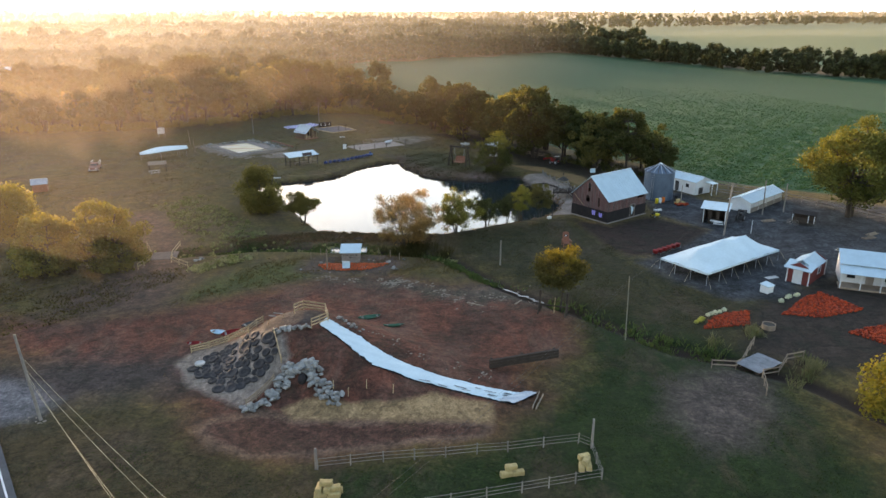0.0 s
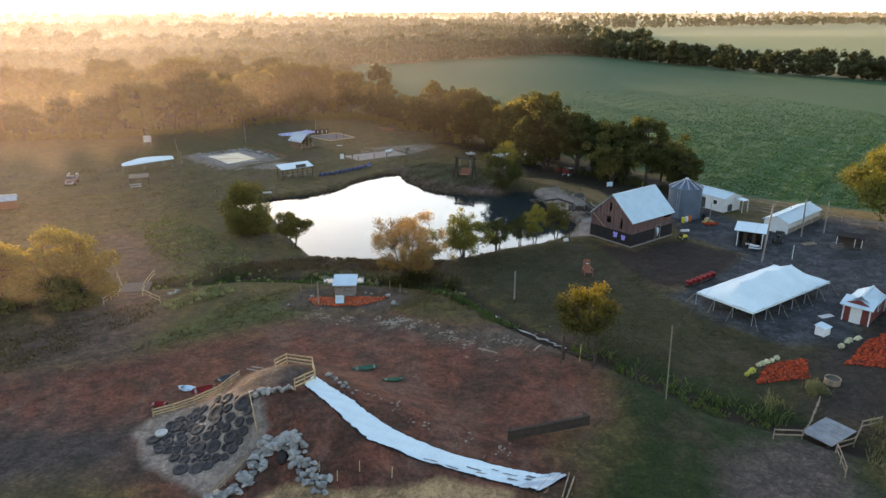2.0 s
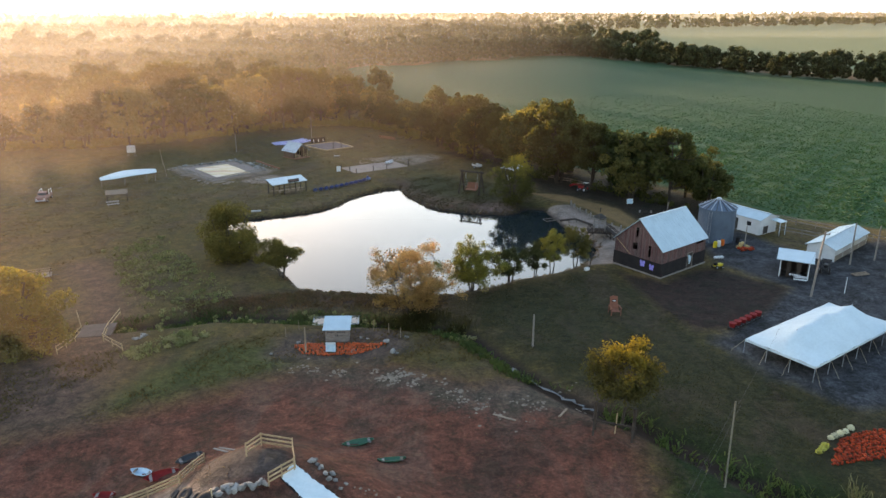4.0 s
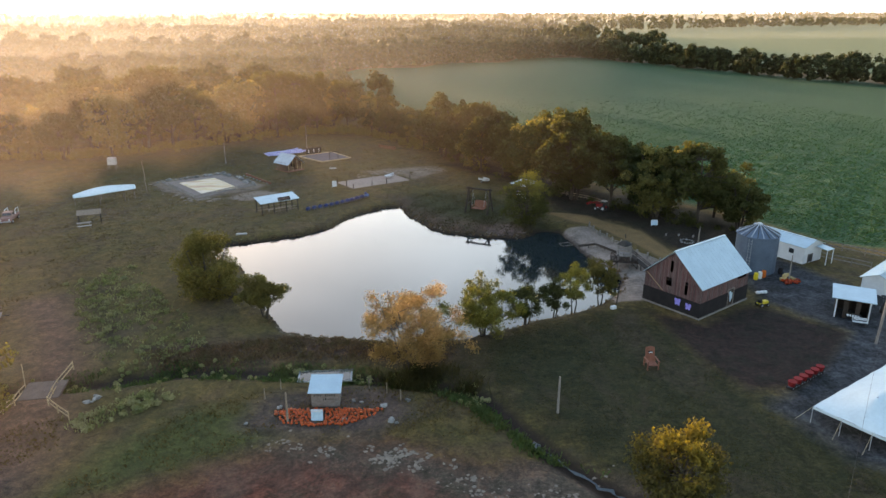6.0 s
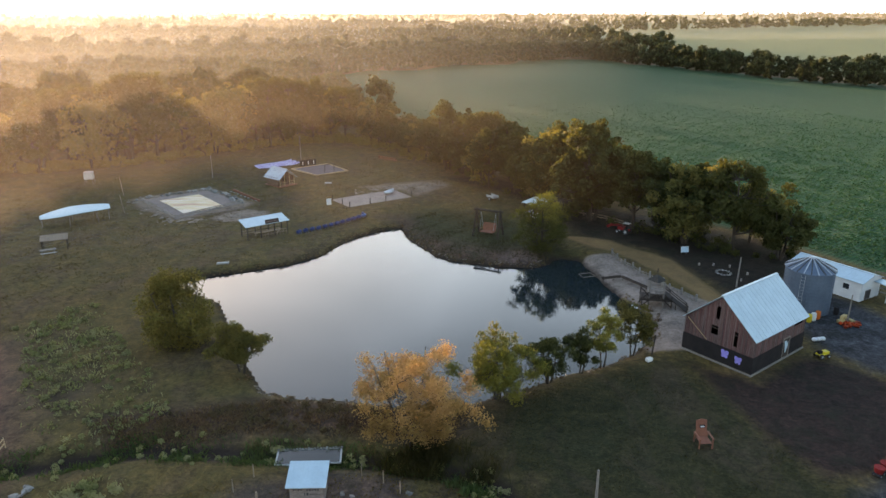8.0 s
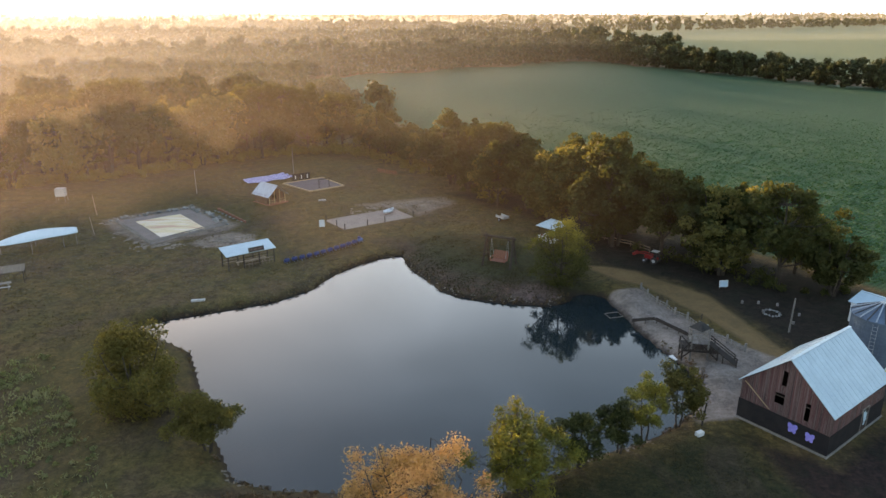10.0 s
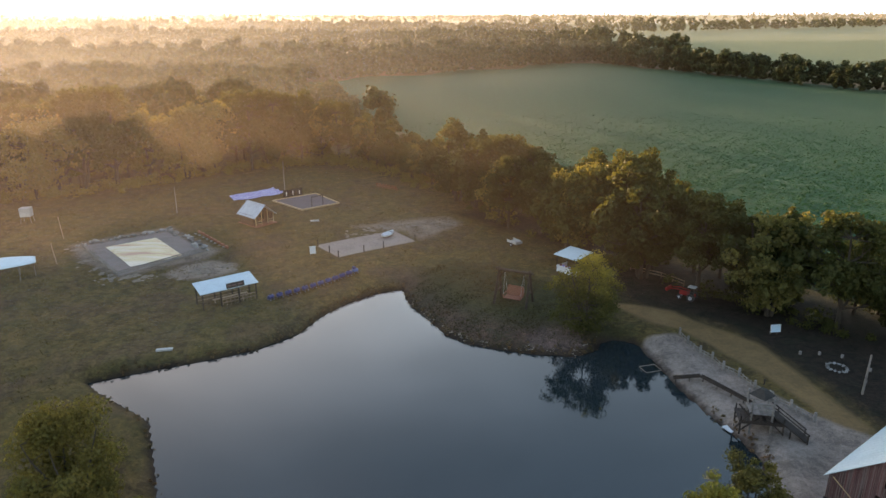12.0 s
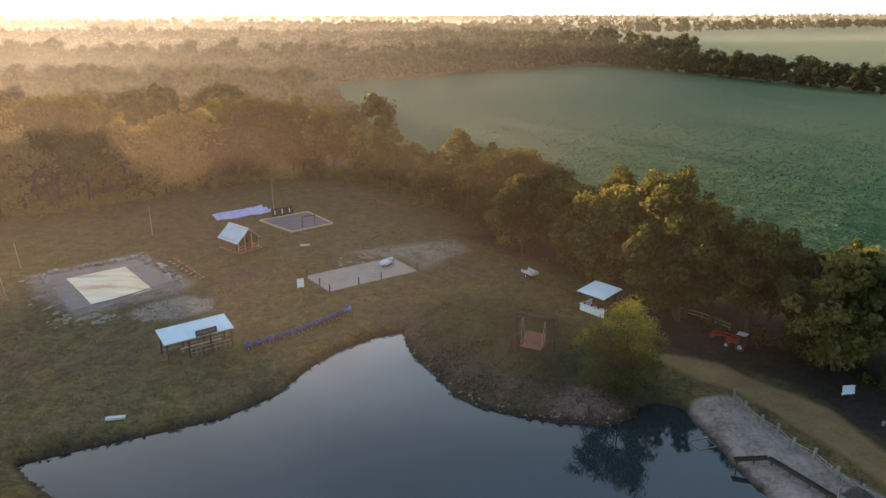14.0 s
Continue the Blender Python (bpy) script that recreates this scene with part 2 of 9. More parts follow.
def part(name, bm, material, parent, label="", smooth=False):
    """Links a bmesh, or a ready mesh, as one mesh object under a thing or a part."""
    me = bm if isinstance(bm, bpy.types.Mesh) else mesh_of(name, bm, material)
    if smooth:
        me.polygons.foreach_set("use_smooth", [True] * len(me.polygons))
    ob = new(name, me)
    ob.parent = parent
    if label:
        ob["label"] = label
    return ob


def thing(name, m, label, category, group="", kind=""):
    ob = new(name)
    ob.empty_display_size = 0.3
    ob.matrix_world = m
    return tagged(ob, label, category, group, kind)


def single(name, bm, material, m, label, category, group="", kind="", smooth=False):
    """A thing that is one plain mesh."""
    ob = part(name, bm, material, None, "", smooth)
    ob.matrix_world = m
    return tagged(ob, label, category, group, kind)

# ---- the ground ----
POND = [(-41, 140.8), (-36.4, 143.2), (-30.6, 145.9), (-25.8, 148.4), (-22, 152.4), (-19.8, 158.2), (-17.4, 161.9), (-14, 165.3),
        (-10.7, 166.9), (-9.2, 160.9), (-6.6, 156.5), (-4.8, 152.6), (-2.1, 150.3), (2, 148.6), (5.5, 147.7), (9.5, 147.3), (11.6, 148.4), (12.4, 150.4), (14.6, 151.5),
        (16.9, 150.6), (17.3, 148.2), (18.0, 145), (18.9, 139.5), (20.0, 135.8), (21.5, 131.4), (22.0, 128.4), (20.5, 123.9), (17.5, 120.2), (13.5, 117.3),
        (8.9, 115.3), (3.8, 111.9), (-0.3, 109.9), (-7.6, 109.3), (-12.8, 110.3), (-16.8, 110.5), (-20.5, 111.6), (-24.8, 119),
        (-31.8, 133.9), (-38.2, 138.5)]
WATER = -0.9
DITCH = [(-48, 96), (-38, 98.5), (-28, 101.5), (-17, 100.8), (-8, 100.2), (-2, 98.5), (1.5, 96.5), (5.4, 90), (8, 86), (11.5, 82.2), (15, 79.4), (20.3, 73.2),
         (25, 68), (30.5, 65.3), (36, 61), (40, 54), (46, 46)]


def distance(poly, x, y, closed=True):
    """How far each place (x, y) lies from a polygon's edge, or from a line; negative outside the polygon."""
    best, inside = np.full(x.shape, 1e9), np.zeros(x.shape, bool)
    n = len(poly)
    for k in range(n if closed else n - 1):
        (ax, ay), (bx, by) = poly[k], poly[(k + 1) % n]
        dx, dy = bx - ax, by - ay
        s = np.clip(((x - ax) * dx + (y - ay) * dy) / (dx * dx + dy * dy), 0, 1)
        best = np.minimum(best, np.hypot(x - ax - s * dx, y - ay - s * dy))
        if closed and ay != by:
            cross = ((ay > y) != (by > y)) & (x < (bx - ax) * (y - ay) / (by - ay) + ax)
            inside ^= cross
    return np.where(inside, best, -best) if closed else best


def ripple(x, y, size, seed=0.0):
    """A cheap smooth unevenness, about -1 to 1."""
    u, v = x / size + seed, y / size - 1.7 * seed
    return (np.sin(1.7 * u + 1.3 * np.sin(0.9 * v + seed)) * np.cos(1.3 * v + 1.1 * np.sin(1.2 * u)) + 0.5 * np.sin(3.1 * u - 2.3 * v + seed)) / 1.5


def height(x, y):
    x, y = np.asarray(x, float), np.asarray(y, float)
    ax, ay, dx, dy = -14.5, 67.0, 22.5, -10.5
    s = np.clip(((x - ax) * dx + (y - ay) * dy) / (dx * dx + dy * dy), 0, 1)
    e = np.hypot(x - ax - s * dx, y - ay - s * dy)
    g = np.exp(-((e / 5.2) ** 2))
    z = 3.8 * (1 - s) ** 1.15 * (1 - (1 - g) ** 2)
    z = z - 0.35 * np.exp(-(((x - 32) / 16) ** 2) - ((y - 118) / 14) ** 2)
    near = np.clip((260 - y) / 60, 0, 1)
    z = z + near * (0.10 * ripple(x, y, 9.0, 0.3) + 0.035 * ripple(x, y, 2.3, 2.0))
    d = distance(DITCH, x, y, False)
    z = z - 0.75 * np.exp(-((d / 1.5) ** 2))
    p = distance(POND, x, y)
    z = np.where(p > 0, WATER - np.minimum(1.6, 0.12 + 0.45 * p), np.where(p > -2.2, WATER + 0.02 + (z - WATER - 0.02) * np.clip(-p / 2.2, 0, 1) ** 0.6, z))
    return z


def at(x, y, rz=0.0, dz=0.0):
    """A pose on the ground."""
    return pose(x, y, float(height(x, y)) + dz, 0, 0, rz)


ZONES = {
    "soil": [(-52, 75.8), (-41.3, 74.3), (-31, 79.5), (-22, 84.5), (-16.7, 87), (-6.4, 89), (1.2, 85), (6.4, 86), (12.7, 82.5), (15.5, 76.2), (14, 67.5),
             (9, 64.5), (8.6, 60), (9.6, 58), (5.5, 55), (4.2, 51.5), (-3.9, 49.8), (-13.4, 48.2), (-21.2, 51.5), (-22, 55), (-27, 60), (-36, 62.5), (-46, 66)],
    "track": [(-51, 121), (-56, 119), (-47, 106), (-43.4, 98), (-44.5, 91), (-49, 84), (-47, 75), (-33, 77.5), (-33.5, 86), (-36, 94), (-38, 101), (-43, 111)],
    "drive": [(-75, 63), (-42.7, 64.1), (-36.1, 65.2), (-26.5, 66), (-23.3, 59), (-29.8, 57.6), (-34.6, 55.6), (-37, 53), (-75, 50)],
    "pit": [(-27.2, 64.2), (-26.1, 67.2), (-20.5, 68.2), (-16.1, 64.6), (-14.8, 61.5), (-16.6, 58.3), (-18.2, 55.8), (-24.1, 59.6)],
    "straw": [(-14.4, 55.7), (-12.4, 57.0), (-9, 56.3), (-4.7, 55.9), (-2.6, 56.4), (-0.9, 57.2), (1, 56.5), (4.5, 56.4), (4.7, 53.2), (0, 53.5), (-4.1, 53.7), (-9, 54), (-13, 53.9)],
    "clods": [(-21.6, 52.2), (-20, 54.6), (-15.2, 55.2), (-13, 54.2), (-4, 54), (4.6, 53.4), (3.7, 51.2), (-5, 49.8), (-10, 49), (-15.6, 48.4), (-19, 50)],
    "mound_top": [(-20.6, 67.6), (-19, 70), (-16, 70.2), (-12.4, 69.6), (-12.2, 67.2), (-14, 65.9), (-16.6, 65.2), (-17.4, 65.2)],
    "stone_drive": [(-75, 62), (-42, 60.6), (-38.4, 59.6), (-35.6, 57), (-36.2, 54.2), (-40, 52.6), (-75, 50)],
    "rough": [(-75, 48), (-38, 53), (-28, 55.5), (-20, 50.5), (-14, 47.5), (-10, 46), (-12, 30), (-75, 30)],
    "gravel": [(27.6, 94.8), (31.5, 98), (36.4, 103), (43.9, 111.5), (38.5, 120), (37.9, 128), (38.8, 135), (47, 136), (52, 124), (66, 131), (120, 112), (110, 88),
               (66, 95), (57, 91), (47, 86), (44, 82), (36.5, 81), (31.2, 87)],
    "mulch": [(22.6, 117), (28, 113), (36, 119.5), (43.8, 111), (37.4, 103), (31.5, 98.3), (27, 98), (24.5, 106)],
    "brown": [(21.5, 60), (25, 62.5), (29.6, 64.5), (32.3, 62), (31, 56.4), (26, 50), (22, 49.5), (19.8, 54)],
    "yard": [(32, 67.5), (36.5, 77), (40.5, 82), (46, 85.5), (57, 91), (75, 92), (70, 60), (46, 62), (35.9, 64)],
    "path": [(15.5, 160.5), (18.5, 159.8), (23.1, 157.5), (24.9, 154.7), (28.4, 151.3), (30.1, 148.9), (30.8, 144.1), (31.7, 138.8), (33.3, 132), (29.8, 131), (29.3, 136.4), (28.1, 139.9), (27.2, 142.8), (25.8, 145.5), (24.3, 149.2), (22.2, 152.5), (19.8, 154), (18.3, 156.2)],
    "beach": [(17.2, 149.6), (18.2, 150.9), (21.7, 151.3), (22.4, 149.3), (24, 144.5), (25.8, 139.8), (28.6, 135.4), (31, 132.6), (33, 131), (27.5, 126), (23.2, 120.4), (19.3, 119.8), (19, 122), (20.8, 128), (20, 131.8),
              (18.8, 135.1), (17.6, 138.7), (16.8, 144.2)],
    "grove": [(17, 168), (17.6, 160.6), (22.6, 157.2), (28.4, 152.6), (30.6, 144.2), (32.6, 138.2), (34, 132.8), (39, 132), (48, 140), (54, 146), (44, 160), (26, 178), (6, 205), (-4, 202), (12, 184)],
    "courtrub": [(-64.1, 182.2), (-58.3, 187.5), (-52.0, 192.9), (-48.4, 188.6), (-39.4, 180.1), (-40.6, 176.3), (-46.1, 172.0), (-49.5, 167.8), (-58.9, 175.3)],
    "spoil": [(-44.2, 170.0), (-43.0, 173.4), (-39.5, 175.6), (-35.3, 174.2), (-34.5, 170.8), (-38.2, 168.2), (-41.6, 167.5)],
    "court": [(-61.7, 181.9), (-51.6, 190), (-42, 180), (-50.1, 169.1)],
    "volley": [(-25.3, 182.6), (-13.9, 191.1), (-9.8, 185.1), (-20.9, 177)],
    "rubble": [(-21, 193), (-13, 197), (-4.5, 199.5), (-2, 194), (-9, 186), (-12, 190.5)],
    "wash": [(-17.1, 88.6), (-12.3, 88), (-4.7, 87.3), (1.2, 84.6), (7.5, 86.5), (13.5, 83), (13, 79.5), (5, 80.5), (-1, 81.5), (-5, 84.5), (-12, 86)],
    "point": [(-9.5, 171), (-4, 176), (6, 172), (14, 161), (17, 153.5), (17, 149), (10, 145), (4, 146), (-5, 150.5), (-10.5, 161)],
    "bare": [(-11.5, 170.5), (-8.4, 170), (-7.2, 163.5), (-2.2, 157.4), (2.4, 154.6), (6.6, 153.8), (10, 153.2), (12, 151), (12, 146), (4, 146), (-5, 150.5), (-10.5, 161)],
    "mudbank": [(4.6, 150.2), (6.4, 152.4), (8.6, 153), (10.8, 151), (11, 148.6), (8.6, 147.8), (5.4, 148.2)],
    "bank": [(-35, 106), (-27, 108), (-20, 110), (-8, 108.5), (0, 109), (-1.5, 103), (-8, 103), (-20, 103.5), (-31, 101)],
    "field": [(130, 108), (88, 128), (70, 137), (58, 143), (48, 160), (32, 180), (14, 205), (-4, 245), (-22, 300), (-40, 345), (-62, 390), (-86, 436), (-40, 484), (-2, 514), (90, 596),
              (147, 500), (187, 415), (231, 371), (427, 206)],
    "meadow2": [(175, 1290), (168, 640), (212, 446), (282, 386), (452, 246), (1600, 500), (1600, 1700), (700, 1800), (350, 1600)],
    "dull": [(16, 79), (9, 88), (1, 99), (-6, 101), (-2, 108), (8, 113), (22, 119), (25, 110), (28, 98), (32, 88.5), (37, 82.5), (43, 84), (38, 76), (32, 67), (25, 74)],
    "plain": [(-4500, 1480), (175, 1290), (166, 630), (216, 442), (460, 212), (26000, 250), (26000, 32000), (-26000, 32000), (-26000, 1480)],
    "lawn": [(14, 63), (16, 79), (12, 86), (20, 92), (29, 88), (29, 76), (34, 66), (34, 40), (0, 30), (-70, 30),
             (-70, 51), (-38, 54), (-28, 56), (-20, 50), (-13, 47), (3, 50), (11, 58)],
    "hutsoil": [(-20.5, 91), (-19, 96.4), (-12, 98.8), (-6, 98), (-4.6, 93), (-8, 90), (-16, 89.8)],
    "strip": [(-34, 78.4), (-30.5, 87), (-25, 94), (-17.8, 94), (-14, 91), (-19, 87.5), (-25, 83.8), (-32, 78)],
}


def sheet_lines(lo, hi, step, end, start):
    """Grid lines, close together from lo to hi and wider and wider outside."""
    mid = list(np.arange(lo, hi + 1e-6, step))
    up, d = [hi], step
    while up[-1] < end:
        d *= 1.17
        up.append(up[-1] + d)
    dn, d = [lo], step
    while dn[-1] > start:
        d *= 1.17
        dn.append(dn[-1] - d)
    return np.array(dn[:0:-1] + mid + up[1:])


def ground_material():
    n = Nodes("ground")
    v = n.coords()
    n1, n2, n3, n4 = n.noise(v, 0.035, 3), n.noise(v, 0.35, 4), n.noise(v, 2.2, 4), n.noise(v, 9.0, 3)
    edge = n.math("ADD", n.math("MULTIPLY", n.math("SUBTRACT", n2, 0.5), 4.2), n.math("MULTIPLY", n.math("SUBTRACT", n3, 0.5), 2.0))
    fine = n.math("ADD", n.math("MULTIPLY", n3, 0.5), n.math("MULTIPLY", n4, 0.5))
    g = n.mix(n.span(n2, 0.35, 0.65), (0.122, 0.078, 0.027), (0.078, 0.053, 0.018))
    g = n.mix(n.math("MULTIPLY", n.span(n1, 0.42, 0.6), 0.6), g, (0.092, 0.072, 0.026))
    g = n.mix(n.math("MULTIPLY", n.span(fine, 0.4, 0.65), 0.55), g, (0.026, 0.03, 0.014))
    speck = n.noise(v, 4.5, 5, 0.75, 0.6)
    n5, n6 = n.noise(v, 0.11, 5, 0.7, 0.4), n.noise(n.coords((1.0, 0.45, 1.0)), 0.16, 5, 0.7, 0.8)
    rough_h = n.math("MULTIPLY", fine, 0.5)

    def zone(under, name, a, b, wide=0.5, wander=1.0, rows=None):
        at_ = n.add("ShaderNodeAttribute", attr="z_" + name)
        d = n.math("ADD", at_.outputs["Fac"], n.math("MULTIPLY", edge, wander))
        fac = n.span(d, -wide, wide)
        top = n.mix(n.span(n.math("ADD", n.math("MULTIPLY", n2, 0.4), n.math("MULTIPLY", fine, 0.6)), 0.42, 0.58), a, b)
        top = n.mix(n.math("MULTIPLY", n.span(speck, 0.60, 0.70), 0.35), top, tuple(min(0.6, c * 1.9) for c in a))
        if rows:
            top = n.mix(n.math("MULTIPLY", rows, 0.7), top, tuple(c * 0.45 for c in b))
        return n.mix(fac, under, top)

    # the drilled rows of the crop
    turn = n.add("ShaderNodeMapping")
    n.link(v, turn.inputs["Vector"])
    turn.inputs["Rotation"].default_value = (0, 0, radians(52))
    wave = n.add("ShaderNodeTexWave")
    n.link(turn.outputs[0], wave.inputs["Vector"])
    wave.inputs["Scale"].default_value, wave.inputs["Distortion"].default_value = 0.42, 1.5
    wave.inputs["Detail Scale"].default_value = 2.0
    drills = wave.outputs["Fac"]

    g = n.mix(n.math("MULTIPLY", n.span(n5, 0.48, 0.62), 0.55), g, (0.085, 0.05, 0.032))
    g = zone(g, "lawn", (0.015, 0.029, 0.0075), (0.0085, 0.019, 0.0045), 2.5, 1.3)
    # near-left lawn browned: the warm veil is put into the ground colour
    g = zone(g, "rough", (0.056, 0.038, 0.018), (0.031, 0.024, 0.012), 2.5, 1.3)
    g = zone(g, "dull", (0.032, 0.030, 0.012), (0.018, 0.018, 0.0075), 2.5, 1.3)
    g = n.mix(n.math("MULTIPLY", n.span(n6, 0.5, 0.64), 0.6), g, (0.055, 0.036, 0.025))
    g = n.mix(n.math("MULTIPLY", n.span(speck, 0.58, 0.70), 0.5), g, (0.10, 0.09, 0.05))
    g = zone(g, "strip", (0.062, 0.066, 0.022), (0.04, 0.044, 0.015), 1.6, 1.1)
    g = zone(g, "soil", (0.142, 0.049, 0.033), (0.062, 0.024, 0.017), 2.2, 1.5)
    inside = n.add("ShaderNodeAttribute", attr="z_soil")
    soil = n.span(n.math("ADD", inside.outputs["Fac"], edge), -1.5, 1.5)
    g = n.mix(n.math("MULTIPLY", n.math("MULTIPLY", soil, n.span(n6, 0.47, 0.6)), 0.6), g, (0.108, 0.062, 0.049))
    g = n.mix(n.math("MULTIPLY", n.math("MULTIPLY", soil, n.span(n5, 0.5, 0.62)), 0.7), g, (0.034, 0.02, 0.016))
    g = zone(g, "hutsoil", (0.095, 0.064, 0.054), (0.052, 0.038, 0.032), 1.2, 0.6)
    g = zone(g, "track", (0.125, 0.07, 0.052), (0.068, 0.04, 0.03), 2.5, 1.0)
    g = zone(g, "wash", (0.105, 0.078, 0.062), (0.04, 0.031, 0.023), 1.8, 1.8)
    g = zone(g, "drive", (0.056, 0.043, 0.042), (0.022, 0.018, 0.018), 2.6, 1.2)
    g = zone(g, "pit", (0.24, 0.19, 0.165), (0.15, 0.115, 0.10), 0.4, 0.35)
    g = zone(g, "stone_drive", (0.15, 0.15, 0.17), (0.07, 0.07, 0.08), 1.2, 0.6)
    g = zone(g, "mound_top", (0.062, 0.048, 0.046), (0.04, 0.032, 0.03), 0.7, 0.3)
    g = zone(g, "clods", (0.17, 0.098, 0.07), (0.10, 0.06, 0.044), 0.5, 0.35)
    inner = n.add("ShaderNodeAttribute", attr="z_clods")
    g = n.mix(n.span(n.math("ADD", inner.outputs["Fac"], n.math("MULTIPLY", edge, 0.5)), 0.3, 1.1), g, n.mix(n.span(fine, 0.4, 0.6), (0.105, 0.046, 0.033), (0.045, 0.023, 0.018)))
    g = zone(g, "straw", (0.30, 0.19, 0.105), (0.185, 0.112, 0.062), 0.35, 0.3)
    g = zone(g, "bank", (0.085, 0.046, 0.032), (0.05, 0.031, 0.021), 1.2, 0.6)
    g = zone(g, "brown", (0.095, 0.072, 0.064), (0.036, 0.028, 0.025), 1.8, 1.5)
    g = zone(g, "yard", (0.036, 0.025, 0.02), (0.018, 0.014, 0.012), 1.4, 0.8)
    g = zone(g, "gravel", (0.060, 0.065, 0.075), (0.012, 0.012, 0.015), 1.1, 0.8)
    g = zone(g, "mulch", (0.034, 0.019, 0.016), (0.018, 0.012, 0.01), 0.8, 0.5)
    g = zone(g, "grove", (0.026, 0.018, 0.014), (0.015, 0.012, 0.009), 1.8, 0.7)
    g = zone(g, "point", (0.040, 0.040, 0.016), (0.023, 0.025, 0.010), 2.5, 1.0)
    g = zone(g, "bare", (0.084, 0.046, 0.036), (0.036, 0.03, 0.018), 2.4, 1.1)
    g = zone(g, "mudbank", (0.135, 0.088, 0.08), (0.075, 0.05, 0.045), 0.6, 0.6)
    blot = n.noise(v, 0.8, 6, 0.72, 0.9)
    g = n.mix(1.0, g, n.mix(n.span(blot, 0.33, 0.67), (0.55, 0.55, 0.55), (1.45, 1.42, 1.38)), "MULTIPLY")
    grit = n.noise(v, 3.4, 6, 0.8, 0.5)
    g = n.mix(1.0, g, n.mix(n.span(grit, 0.34, 0.66), (0.6, 0.6, 0.6), (1.42, 1.4, 1.36)), "MULTIPLY")
    g = zone(g, "path", (0.19, 0.118, 0.055), (0.13, 0.08, 0.038), 0.4, 0.25)
    g = zone(g, "beach", (0.27, 0.21, 0.18), (0.13, 0.10, 0.085), 0.3, 0.25)
    g = zone(g, "courtrub", (0.24, 0.18, 0.145), (0.09, 0.065, 0.048), 0.7, 0.7)
    g = zone(g, "spoil", (0.27, 0.205, 0.17), (0.12, 0.088, 0.07), 0.6, 0.8)
    g = zone(g, "rubble", (0.25, 0.19, 0.15), (0.10, 0.075, 0.055), 0.9, 1.4)
    g = zone(g, "court", (0.25, 0.195, 0.175), (0.20, 0.155, 0.14), 0.15, 0.06)
    g = zone(g, "volley", (0.30, 0.235, 0.205), (0.24, 0.185, 0.16), 0.15, 0.06)
    g = zone(g, "field", (0.023, 0.09, 0.038), (0.015, 0.062, 0.026), 1.0, 0.5, drills)
    g = zone(g, "plain", (0.075, 0.105, 0.05), (0.055, 0.08, 0.038), 6.0, 0.5)
    g = zone(g, "meadow2", (0.135, 0.155, 0.075), (0.10, 0.125, 0.06), 6.0, 0.5)
    wet = n.add("ShaderNodeAttribute", attr="z_wet")
    g = n.mix(n.span(n.math("ADD", wet.outputs["Fac"], n.math("MULTIPLY", edge, 0.25)), -0.4, 0.4), g, (0.032, 0.02, 0.015))
    n.link(g, n.bsdf.inputs["Base Color"])
    n.bsdf.inputs["Roughness"].default_value = 0.95
    n.bsdf.inputs["Specular IOR Level"].default_value = 0.15
    n.bump(n.math("ADD", rough_h, n.math("MULTIPLY", n2, 0.8)), 0.9, 0.35)
    return n.m


_xs, _ys = sheet_lines(-70, 72, 0.6, 24000, -24000), sheet_lines(40, 224, 0.6, 30000, -2500)
_gx, _gy = (a.ravel() for a in np.meshgrid(_xs, _ys))
_gz = height(_gx, _gy)
_w, _h = len(_xs), len(_ys)
_k = (np.arange(_h - 1)[:, None] * _w + np.arange(_w - 1)[None]).ravel()
_me = bpy.data.meshes.new("ground")
_me.from_pydata(np.c_[_gx, _gy, _gz], [], np.c_[_k, _k + 1, _k + _w + 1, _k + _w])
_me.polygons.foreach_set("use_smooth", [True] * len(_me.polygons))
for _name, _poly in ZONES.items():
    _at = _me.attributes.new("z_" + _name, "FLOAT", "POINT")
    _at.data.foreach_set("value", np.clip(distance(_poly, _gx, _gy), -6, 6).astype(np.float32))
_at = _me.attributes.new("z_wet", "FLOAT", "POINT")
_at.data.foreach_set("value", np.clip(np.maximum(1.0 - distance(DITCH, _gx, _gy, False), 0.35 + distance(POND, _gx, _gy)), -6, 6).astype(np.float32))
_me.materials.append(ground_material())
tagged(new("ground", _me), "farm ground of meadow, bare red soil, gravel and crop field", "ground", kind="structure")


def water_material():
    n = Nodes("pond_water")
    v = n.coords()
    n.link(n.mix(n.span(n.noise(v, 0.08, 3), 0.35, 0.65), (0.011, 0.0185, 0.0215), (0.014, 0.0215, 0.0245)), n.bsdf.inputs["Base Color"])
    n.bsdf.inputs["Roughness"].default_value = 0.04
    n.bsdf.inputs["IOR"].default_value = 1.48
    n.bsdf.inputs["Specular IOR Level"].default_value = 0.5
    n.bump(n.math("ADD", n.noise(v, 0.9, 2), n.math("MULTIPLY", n.noise(v, 5.0, 2), 0.3)), 0.05, 0.05)
    return n.m


